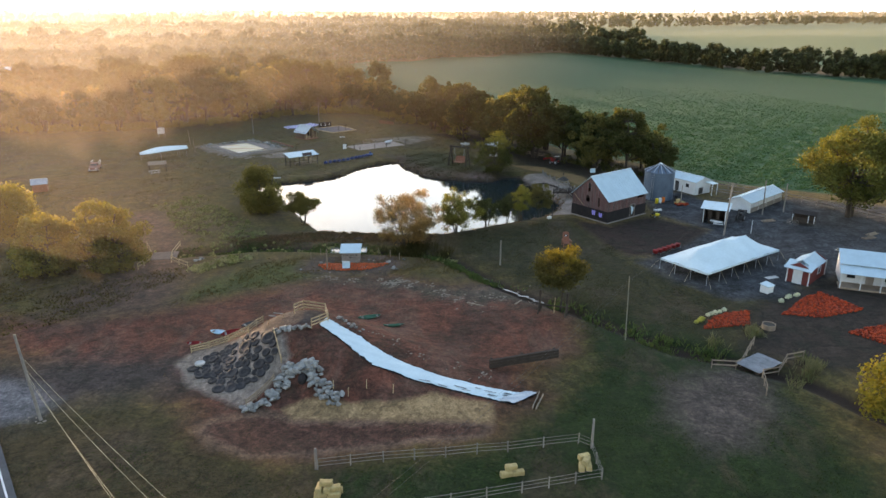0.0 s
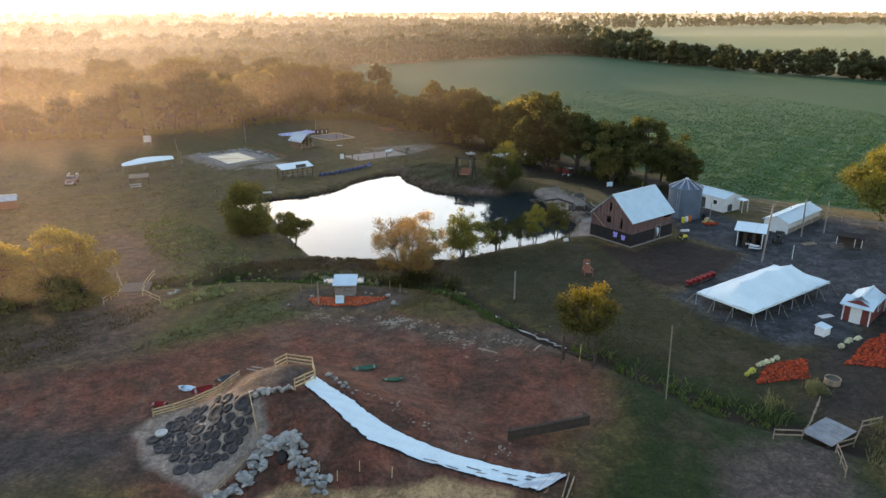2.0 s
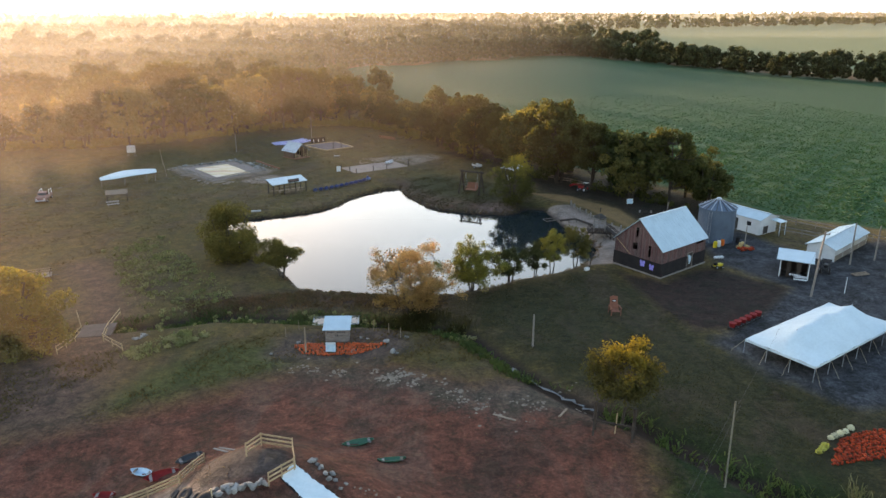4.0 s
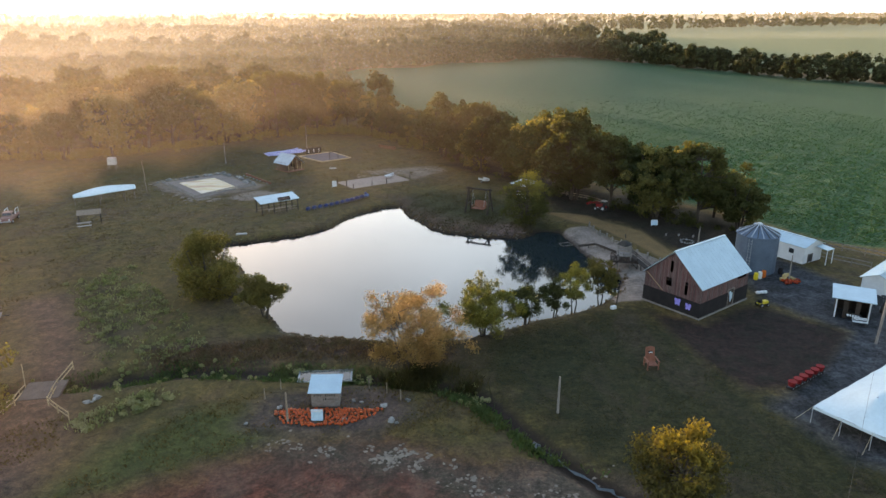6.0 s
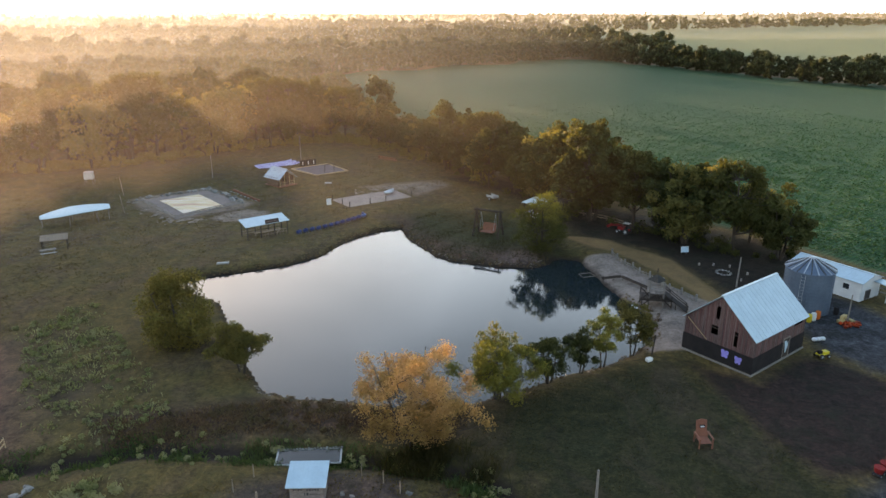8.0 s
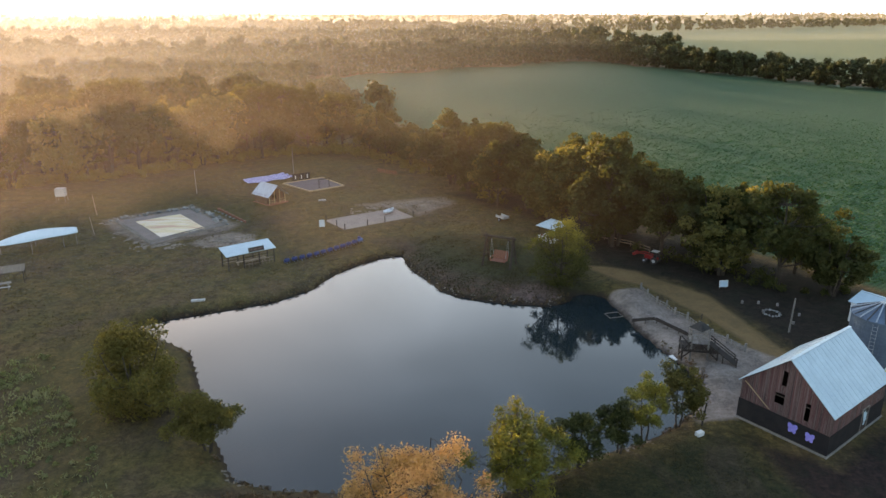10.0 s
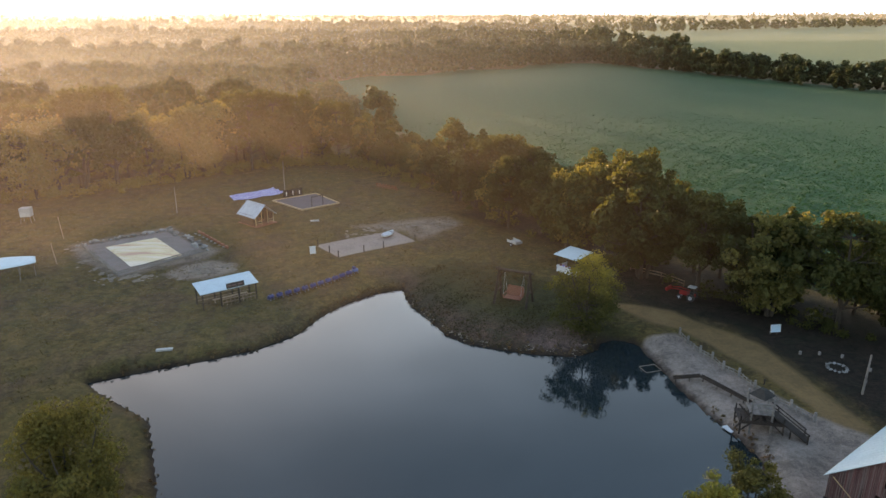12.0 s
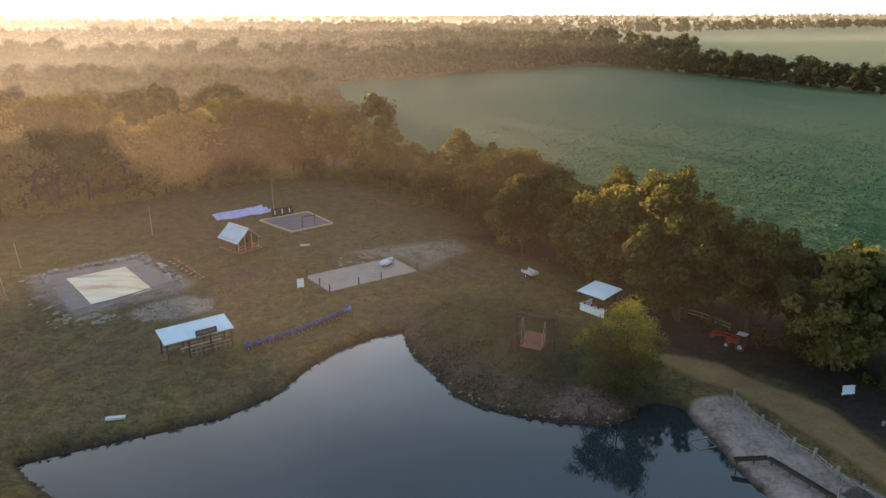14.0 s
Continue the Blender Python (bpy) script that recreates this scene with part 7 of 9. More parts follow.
# pale sheet pool behind the hut
_p = thing("lined_pool", pose(-14.1, 100.7, -0.35, 0, 0, 5), "shallow pool lined with pale sheeting behind the hut", "pool")
_bm = bmesh.new()
box(_bm, (0, 0, 0), (5.4, 2.0, 0.12))
part("liner", _bm, M_CONCRETE, _p)
_bm = bmesh.new()
box(_bm, (0, 0, 0.075), (5.1, 1.8, 0.02))
part("water", _bm, M_WATER, _p)
for _k in range(22):
    _bm = bmesh.new()
    bmesh.ops.create_icosphere(_bm, subdivisions=1, radius=0.13, matrix=pose(-2.6 + 0.25 * _k, 1.02 + 0.06 * math.sin(_k * 2.1), 0.1))
    part("edge_stone", _bm, M_STONE, _p)


# ---- pavilion, barrel train, swing ----
def pavilion():
    t = thing("picnic_pavilion", at(-32.4, 160.1, 37), "open timber pavilion with a white sheet roof", "pavilion")
    roof_panel(t, (-3.7, -1.5, 2.25), (3.7, -1.5, 2.25), (3.7, 1.5, 2.85), (-3.7, 1.5, 2.85), M_ROOF, 0.06, 14)
    for x in (-3.4, -1.15, 1.15, 3.4):
        for y, h in ((-1.25, 2.25), (1.25, 2.72)):
            bm = bmesh.new()
            box(bm, (x, y, h / 2), (0.14, 0.14, h))
            part("post", bm, M_DARKWOOD, t)
    bm = bmesh.new()
    box(bm, (0.7, -1.5, 2.62), (2.3, 0.06, 0.65), 0, -20)
    b = part("sign_board", bm, M_DARKWOOD, t, "dark brown board sign on the roof edge")
    bm = bmesh.new()
    for x, w in ((-0.1, 0.45), (0.55, 0.5), (1.3, 0.6)):
        box(bm, (x, -1.545, 2.63), (w, 0.02, 0.1), 0, -20)
    part("lettering", bm, M_FADED, b)
    for y, x0, x1 in ((-1.25, -1.1, 3.4), (1.25, -3.4, 3.4)):
        for z in (0.45, 0.9):
            bm = bmesh.new()
            bar(bm, (x0, y, z), (x1, y, z), 0.05, 0.1)
            part("rail", bm, M_WOOD, t)
    for k in range(9):
        bm = bmesh.new()
        box(bm, (-1.0 + 0.52 * k, -1.25, 0.45), (0.05, 0.05, 0.85))
        part("baluster", bm, M_WOOD, t)
    bm = bmesh.new()
    box(bm, (0.6, 0.5, 0.45), (4.5, 0.4, 0.06))
    for x in (-1.4, 2.6):
        box(bm, (x, 0.5, 0.22), (0.08, 0.36, 0.42))
    part("bench", bm, M_WOOD, t)


pavilion()


def barrel_car(x, y, rz, label, lead=False):
    t = thing("barrel_car", at(x, y, rz) @ Matrix.Diagonal((0.86, 0.9, 0.9, 1)), label, "ride car", "cars of the barrel train")
    bm = bmesh.new()
    n = 14
    rows = []
    for i, (u, r) in enumerate(((-0.46, 0.0), (-0.46, 0.25), (-0.42, 0.29), (-0.15, 0.31), (0.15, 0.31), (0.42, 0.29), (0.46, 0.25), (0.46, 0.0))):
        rows.append([bm.verts.new((u, r * math.cos(2 * math.pi * k / n), 0.55 + r * math.sin(2 * math.pi * k / n))) for k in range(n)])
    for i, (p, q) in enumerate(zip(rows, rows[1:])):
        for k in range(n):
            if i in (3,) and k in (2, 3, 4) and not lead:
                continue
            bm.faces.new((p[k], q[k], q[(k + 1) % n], p[(k + 1) % n]))
    part("barrel", bm, M_PALEBLUE if lead else M_BLUE, t, smooth=True)
    for sx in (-0.3, 0.3):
        for sy in (-0.3, 0.3):
            wheel(t, (sx, sy, 0.17), 0.17, (0, 1, 0), 0.08)
    bm = bmesh.new()
    box(bm, (0, 0, 0.22), (1.1, 0.36, 0.06))
    bar(bm, (0.5, 0, 0.22), (1.1, 0, 0.22), 0.06, 0.05)
    part("chassis", bm, M_IRON, t)
    if lead:
        bm = bmesh.new()
        box(bm, (-0.2, 0, 1.0), (0.4, 0.5, 0.4), bevel=0.04)
        part("cab", bm, M_BLUE, t)
    else:
        bm = bmesh.new()
        box(bm, (-0.1, 0, 0.86), (0.05, 0.36, 0.3))
        part("seat_back", bm, M_IRON, t)


for _k in range(12):
    _u = _k / 11
    _w = 0.5 * math.sin(_u * 3.0)
    barrel_car(-27.0 + 9.4 * _u + _w * 0.7, 160.6 + 9.9 * _u - _w * 0.7, 46 + 8 * math.cos(_u * 3), "blue plastic barrel car with black wheels" if _k < 11 else "blue lead car of the barrel train", _k == 11)


def giant_swing():
    t = thing("porch_swing", at(3.8, 160.3, -25) @ Matrix.Diagonal((0.87, 1.05, 1.0, 1)), "giant dark log frame with a red-brown bench swing", "swing")
    for x in (-2.3, 2.3):
        for y in (-1.1, 1.1):
            bm = bmesh.new()
            tube(bm, (x + 0.15 * (1 if x > 0 else -1), y * 1.15, -0.1), (x, y * -0.08, 4.5), 0.19, 0.15)
            part("leg", bm, M_DARKWOOD, t)
        bm = bmesh.new()
        tube(bm, (x, -0.95, 1.5), (x, 0.95, 1.5), 0.13)
        part("cross_brace", bm, M_DARKWOOD, t)
        bm = bmesh.new()
        tube(bm, (x, 0, 3.0), (x * 0.6, 0, 4.1), 0.11)
        part("corner_brace", bm, M_DARKWOOD, t)
    bm = bmesh.new()
    tube(bm, (-2.8, 0, 4.2), (2.8, 0, 4.2), 0.2, 0.17, 10)
    part("top_beam", bm, M_DARKWOOD, t)
    b = thing("bench_swing", t.matrix_world @ pose(0, 0, 0), "red-brown slatted bench hanging on chains", "bench")
    for k in range(6):
        bm = bmesh.new()
        box(bm, (0, -0.65 + 0.2 * k, 0.72), (2.6, 0.18, 0.05), bevel=0.01)
        part("seat_slat", bm, M_REDWOOD, b)
    for k in range(6):
        bm = bmesh.new()
        box(bm, (0, 0.5 + 0.06 * k, 0.85 + 0.2 * k), (2.6 - (0.25 if k == 5 else 0), 0.05, 0.18), 0, -16)
        part("back_slat", bm, M_REDWOOD, b)
    for x in (-1.3, 1.3):
        bm = bmesh.new()
        bar(bm, (x, -0.7, 1.15), (x, 0.6, 1.15), 0.1, 0.06)
        bar(bm, (x, -0.65, 0.72), (x, -0.65, 1.15), 0.08, 0.08)
        part("armrest", bm, M_REDWOOD, b)
        for y in (-0.6, 0.65):
            bm = bmesh.new()
            tube(bm, (x, y, 1.15), (x * 1.12, 0, 4.0), 0.02, None, 5)
            part("chain", bm, M_STEEL, b)


giant_swing()


# ---- courts ----
def court_edges():
    rng = random.Random(4)
    ring = [(-62.2, 181.9), (-51.6, 190.5), (-41.5, 180.0)]
    for (ax, ay), (bx, by) in zip(ring, ring[1:]):
        n = int(math.dist((ax, ay), (bx, by)) / 0.5)
        for k in range(n):
            rock(ax + (bx - ax) * k / n + rng.uniform(-0.5, 0.5), ay + (by - ay) * k / n + rng.uniform(-0.4, 1.1), rng.uniform(0.4, 1.15), "flat broken rock edging the sand court", "rocks round the sand court", rng=rng)
    fence([(-61.6, 181.4), (-50.2, 168.7), (-41.7, 179.4)], 0.75, 3, 2.2, M_GREYWOOD, "grey timber rail fence round the sand court")
    # the pale jumping mat
    bm = bmesh.new()
    a, b, c, d = (Vector((*p, 0)) for p in ((-57.8, 181.1), (-51.8, 186.0), (-44.3, 177.4), (-50.1, 172.4)))
    n = 26
    rows = []
    for i in range(n + 1):
        row = []
        for j in range(n + 1):
            u, v = i / n, j / n
            p = a.lerp(b, u).lerp(d.lerp(c, u), v)
            e = min(u, v, 1 - u, 1 - v)
            p.z = float(height(p.x, p.y)) + 0.1 + 0.28 * min(1, e * 9) ** 0.5 * (0.8 + 0.2 * math.sin(20 * v))
            row.append(bm.verts.new(p))
        rows.append(row)
    for p, q in zip(rows, rows[1:]):
        for j in range(n):
            bm.faces.new((p[j], q[j], q[j + 1], p[j + 1]))
    single("jumping_pillow", bm, M_MAT, Matrix.Identity(4), "flat pale yellow and cream jumping pillow on the sand", "jumping pillow", smooth=True)


def mat_stripes(name, cols, scale, rz):
    n = Nodes(name)
    v = n.coords()
    mp = n.add("ShaderNodeMapping")
    n.link(v, mp.inputs["Vector"])
    mp.inputs["Rotation"].default_value = (0, 0, radians(rz))
    w = n.add("ShaderNodeTexWave")
    n.link(mp.outputs[0], w.inputs["Vector"])
    w.inputs["Scale"].default_value, w.inputs["Distortion"].default_value = scale, 5.0
    c = n.mix(n.span(w.outputs["Fac"], 0.25, 0.75), cols[0], cols[1])
    c = n.mix(n.math("MULTIPLY", n.span(n.noise(v, 1.2, 3), 0.45, 0.6), 0.6), c, cols[2])
    n.link(c, n.bsdf.inputs["Base Color"])
    n.bsdf.inputs["Roughness"].default_value = 0.55
    return n.m




def banded_vinyl():
    """Faded bands of yellow, rose and cream, uneven in width."""
    n = Nodes("cream_vinyl")
    turn = n.add("ShaderNodeMapping")
    n.link(n.coords(), turn.inputs["Vector"])
    turn.inputs["Rotation"].default_value, turn.inputs["Scale"].default_value = (0, 0, radians(-44)), (0.05, 0.34, 1.0)
    band = n.noise(turn.outputs[0], 1.5, 4, 0.6, 0.5)
    c = n.mix(n.span(band, 0.36, 0.46), (0.50, 0.25, 0.17), (0.60, 0.45, 0.27))
    c = n.mix(n.span(band, 0.48, 0.6), c, (0.66, 0.53, 0.43))
    n.link(c, n.bsdf.inputs["Base Color"])
    n.bsdf.inputs["Roughness"].default_value = 0.6
    return n.m


M_MAT = banded_vinyl()
M_TARP = mat_stripes("violet_striped_vinyl", ((0.50, 0.50, 0.62), (0.14, 0.11, 0.36), (0.30, 0.28, 0.5)), 0.9, 50)
court_edges()
_rng = random.Random(31)
for _k in range(8):
    rock(-46.2 + _k * 0.95, 188.2 - _k * 0.95, 0.5, "reddish rock in a row beside the court", "red rocks by the court", rng=_rng)
    _b = thing("low_bench", at(-45.6 + _k * 0.95, 188.6 - _k * 1.05, -48), "small red-brown bench beside the sand court", "bench", "benches beside the court")
    _bm = bmesh.new()
    box(_bm, (0, 0, 0.4), (0.9, 0.32, 0.06), bevel=0.01)
    part("seat", _bm, M_REDWOOD, _b)
    for _x in (-0.35, 0.35):
        _bm = bmesh.new()
        box(_bm, (_x, 0, 0.19), (0.07, 0.28, 0.38))
        part("leg", _bm, M_REDWOOD, _b)
# the deflated striped sheet by the flag pole
_bm = bmesh.new()
_a, _b2, _c, _d = (Vector((*p, 0)) for p in ((-48.2, 213.1), (-41.2, 219.0), (-37.6, 214.9), (-45.9, 209.1)))
_rows = []
for _i in range(31):
    _row = []
    for _j in range(21):
        _u, _v = _i / 30, _j / 20
        _p = _a.lerp(_b2, _u).lerp(_d.lerp(_c, _u), _v)
        _p.z = float(height(_p.x, _p.y)) + 0.12 + 0.14 * abs(math.sin(17 * _v + 2 * math.sin(5 * _u))) + (0.5 * max(0, _u - 0.85) * 6 * abs(math.sin(9 * _v)))
        _row.append(_bm.verts.new(_p))
    _rows.append(_row)
for _p, _q in zip(_rows, _rows[1:]):
    for _j in range(20):
        _bm.faces.new((_p[_j], _q[_j], _q[_j + 1], _p[_j + 1]))
single("deflated_bouncer", _bm, M_TARP, Matrix.Identity(4), "flattened violet and white striped vinyl sheet on grass", "vinyl sheet", smooth=True)


def small_court():
    ring = [(-38.6, 209.4), (-31.3, 215.1), (-25.5, 207.8), (-31.6, 202.9)]
    t = thing("ball_court", Matrix.Identity(4), "small grey play court in a pale timber border", "court")
    bm = bmesh.new()
    prism(bm, ring, -0.02, 0.16)
    part("floor", bm, M_GREYPAD, t)
    for k in range(4):
        (ax, ay), (bx, by) = ring[k], ring[(k + 1) % 4]
        bm = bmesh.new()
        bar(bm, (ax, ay, 0.16), (bx, by, 0.16), 0.3, 0.22)
        part("border", bm, M_PALEWOOD, t)
    for k in range(3):
        bm = bmesh.new()
        x, y = -36.4 + 1.1 * k, 211.6 + 0.85 * k
        box(bm, (x, y, 0.95), (1.3, 0.1, 1.5), 38)
        p = part("target_board", bm, M_BLACK, t, "black board with a white figure")
        bm = bmesh.new()
        box(bm, (x + 0.05, y - 0.08, 1.0), (0.18, 0.02, 0.8), 38)
        part("white_figure", bm, M_WHITE, p)
    bm = bmesh.new()
    for x, y in ((-30.2, 205.2), (-28.4, 206.8)):
        tube(bm, (x, y, 0), (x, y, 2.0), 0.07)
    bar(bm, (-30.2, 205.2, 2.0), (-28.4, 206.8, 2.0), 0.12, 0.12)
    part("goal", bm, M_DARKWOOD, t)


M_GREYPAD = mat("grey_play_surface", (0.13, 0.105, 0.11), (0.095, 0.078, 0.082), 0.95, 0.6, 7.0)
small_court()
for _x, _y in ((-24.9, 182.2), (-22.6, 179.2), (-20.9, 177.0), (-17.4, 179.6), (-14.6, 181.6), (-9.9, 185.4)):
    _bm = bmesh.new()
    box(_bm, (0, 0, 0.45), (0.14, 0.14, 1.2), bevel=0.01)
    single("court_post", _bm, M_DARKWOOD, at(_x, _y), "short dark post at the sand pit edge", "post", "posts round the sand pit")
_boat = hull("rowing_boat", -14.5, 187.6, 62, 3.4, 1.4, M_WHITE, "white rowing boat lying in the sand pit", 0)
_boat.matrix_world = Matrix.Translation((0, 0, 0.3)) @ _boat.matrix_world @ Matrix.Diagonal((1, 1, 1.9, 1))
_s = thing("standing_sign", at(-24.9, 178.0, 20), "white sign panel standing at the sand pit", "sign")
_bm = bmesh.new()
box(_bm, (0, 0, 0.85), (0.9, 0.05, 1.2))
part("panel", _bm, M_WHITE, _s)
for _x in (-0.4, 0.4):
    _bm = bmesh.new()
    box(_bm, (_x, 0.04, 0.5), (0.07, 0.06, 1.1))
    part("leg", _bm, M_GREYWOOD, _s)
for _x, _y, _l in ((-28.0, 196.1, 1.5), (-35.2, 146.6, 1.7)):
    _bm = bmesh.new()
    box(_bm, (0, 0, 0.14), (_l, 0.45, 0.22), bevel=0.02)
    single("bench_slab", _bm, M_CONCRETE, at(_x, _y, 12), "low pale slab bench on the grass", "bench", "slab benches")
for _k in range(7):
    _b = thing("lawn_chair", at(-19.4 + 0.66 * _k, 221.2 - 0.42 * _k, 150), "faded red lawn chair in a row by the wood", "chair", "lawn chairs by the wood")
    _bm = bmesh.new()
    box(_bm, (0, 0, 0.38), (0.5, 0.5, 0.05))
    part("seat", _bm, M_REDWOOD, _b)
    _bm = bmesh.new()
    box(_bm, (0, 0.25, 0.68), (0.5, 0.05, 0.6), 0, -12)
    part("backrest", _bm, M_REDWOOD, _b)
    for _x in (-0.2, 0.2):
        for _y in (-0.2, 0.2):
            _bm = bmesh.new()
            box(_bm, (_x, _y, 0.18), (0.05, 0.05, 0.36))
            part("leg", _bm, M_REDWOOD, _b)


def cabin():
    t = thing("log_cabin", at(-37.8, 195.2, 140), "small log cabin with a dull metal roof and porch", "cabin")
    long, wide, eave, ridge = 4.6, 3.9, 1.9, 3.5
    for side in (-1, 1):
        bm = bmesh.new()
        box(bm, (0.3, side * (wide / 2 - 0.11), eave / 2), (3.2, 0.05, eave))
        w = part("log_wall", bm, M_DARKWOOD, t)
        for k in range(9):
            piece("log", pose(0.2, side * wide / 2, 0.1 + 0.21 * k) @ Matrix.Diagonal((long - 0.8, 0.16, 0.19, 1)), M_LOG, w)
    board_wall(t, "gable_wall", (2.0, -wide / 2), (2.0, wide / 2), 0, lambda u: eave + (ridge - eave) * (1 - abs(u - wide / 2) / (wide / 2)) - 0.1, M_LOG, 0.22)
    board_wall(t, "gable_wall", (-1.4, wide / 2), (-1.4, -wide / 2), 0, lambda u: eave + (ridge - eave) * (1 - abs(u - wide / 2) / (wide / 2)) - 0.1, M_LOG, 0.22, 0.05, [(1.4, 2.4, 0, 1.8)])
    gable_roof(t, long, wide, eave, ridge, 0.35, M_GREY_ROOF, 9)
    for y in (-1.8, -0.6, 0.6, 1.8):
        bm = bmesh.new()
        tube(bm, (-2.2, y, 0), (-2.2, y, eave + 0.6 * (1.9 - abs(y))), 0.07)
        part("porch_post", bm, M_PALEWOOD, t)
    for z in (0.45, 0.85):
        bm = bmesh.new()
        bar(bm, (-2.2, -1.8, z), (-2.2, -0.6, z), 0.06, 0.09)
        bar(bm, (-2.2, 0.6, z), (-2.2, 1.8, z), 0.06, 0.09)
        part("porch_rail", bm, M_PALEWOOD, t)
    bm = bmesh.new()
    box(bm, (-0.1, 0, 0.04), (5.2, 4.4, 0.12))
    part("base", bm, M_REDWOOD, t)


cabin()


# ---- covered table, blind, truck, little shed ----
def picnic_table():
    t = thing("picnic_table", at(-62.4, 150.2, 30), "grey picnic table with two side benches", "table")
    for k in range(5):
        bm = bmesh.new()
        box(bm, (0, -0.34 + 0.17 * k, 0.75), (2.2, 0.15, 0.05), bevel=0.008)
        part("top_board", bm, M_GREYWOOD, t)
    for y in (-0.85, 0.85):
        bm = bmesh.new()
        box(bm, (0, y, 0.45), (2.2, 0.3, 0.05), bevel=0.008)
        part("bench_board", bm, M_CONCRETE, t)
    for x in (-0.8, 0.8):
        bm = bmesh.new()
        bar(bm, (x, -0.8, 0.0), (x, -0.15, 0.74), 0.09, 0.05)
        bar(bm, (x, 0.8, 0.0), (x, 0.15, 0.74), 0.09, 0.05)
        bar(bm, (x, -0.95, 0.41), (x, 0.95, 0.41), 0.09, 0.05)
        part("leg_frame", bm, M_GREYWOOD, t)


picnic_table()
_t = thing("table_shelter", at(-62.6, 152.6, 24), "small weathered board roof on posts over a table", "shelter")
roof_panel(_t, (-1.9, -0.9, 1.75), (1.9, -0.9, 1.75), (1.9, 0.9, 2.2), (-1.9, 0.9, 2.2), M_WOOD, 0.06, 8)
for _x in (-1.7, 1.7):
    for _y, _h in ((-0.75, 1.75), (0.75, 2.1)):
        _bm = bmesh.new()
        box(_bm, (_x, _y, _h / 2), (0.1, 0.1, _h))
        part("post", _bm, M_DARKWOOD, _t)
_t = thing("viewing_box", at(-77.6, 194.5, 10), "small pale box hide raised on legs", "hide")
_bm = bmesh.new()
box(_bm, (0, 0, 1.9), (1.7, 1.5, 1.5), bevel=0.03)
part("box", _bm, M_CONCRETE, _t)
for _x in (-0.7, 0.7):
    for _y in (-0.6, 0.6):
        _bm = bmesh.new()
        tube(_bm, (_x * 1.25, _y * 1.25, 0), (_x, _y, 1.2), 0.06)
        part("leg", _bm, M_GREYWOOD, _t)


def pickup():
    t = thing("pickup_truck", at(-76.9, 153.6, 105), "dark red pickup truck with a rack, parked on grass", "truck")
    bm = bmesh.new()
    box(bm, (0, 0, 0.75), (5.0, 1.85, 0.55), bevel=0.1)
    box(bm, (-1.75, 0, 1.05), (1.4, 1.7, 0.2), bevel=0.08)
    part("body", bm, M_FADED, t)
    bm = bmesh.new()
    vs = box(bm, (-0.35, 0, 1.42), (1.6, 1.65, 0.7))
    for v in vs:
        if v.co.z > 1.5:
            v.co.x = -0.35 + (v.co.x + 0.35) * 0.68
            v.co.y *= 0.86
    part("cab", bm, M_FADED, t)
    for x, s, rx in ((-1.0, (0.05, 1.35, 0.42), 0), (0.3, (0.05, 1.35, 0.4), 0)):
        bm = bmesh.new()
        box(bm, (x, 0, 1.45), s, 0, 0, 24 if x < 0 else -24)
        part("windscreen", bm, M_GLASS, t)
    for y in (-0.79, 0.79):
        bm = bmesh.new()
        box(bm, (-0.35, y, 1.44), (1.0, 0.05, 0.36))
        part("side_window", bm, M_GLASS, t)
    for x in (0.7, 2.4):
        for y in (-0.8, 0.8):
            bm = bmesh.new()
            box(bm, (x, y, 1.4), (0.07, 0.07, 0.9))
            part("rack_post", bm, M_WHITE, t)
    for y in (-0.8, 0.8):
        bm = bmesh.new()
        bar(bm, (0.7, y, 1.8), (2.4, y, 1.8), 0.06, 0.06)
        part("rack_rail", bm, M_WHITE, t)
    bm = bmesh.new()
    box(bm, (1.55, 0, 1.04), (1.8, 1.5, 0.1))
    part("load_bed", bm, M_IRON, t)
    bm = bmesh.new()
    box(bm, (-2.55, 0, 0.55), (0.12, 1.8, 0.18), bevel=0.03)
    part("bumper", bm, M_STEEL, t)
    for y in (-0.65, 0.65):
        bm = bmesh.new()
        tube(bm, (-2.52, y, 0.85), (-2.44, y, 0.85), 0.13)
        part("headlight", bm, M_WHITE, t)
    for x in (-1.6, 1.55):
        for y in (-0.85, 0.85):
            wheel(t, (x, y, 0.37), 0.37, (0, 1, 0), 0.22)


pickup()
_t = thing("little_shed", at(-79.2, 135.4, 25), "little shed with a grey metal roof in the meadow", "shed")
plain_walls(_t, 2.6, 2.2, 1.7, 2.4, M_REDWOOD)
gable_roof(_t, 2.6, 2.2, 1.7, 2.4, 0.2, M_GREY_ROOF, 6)


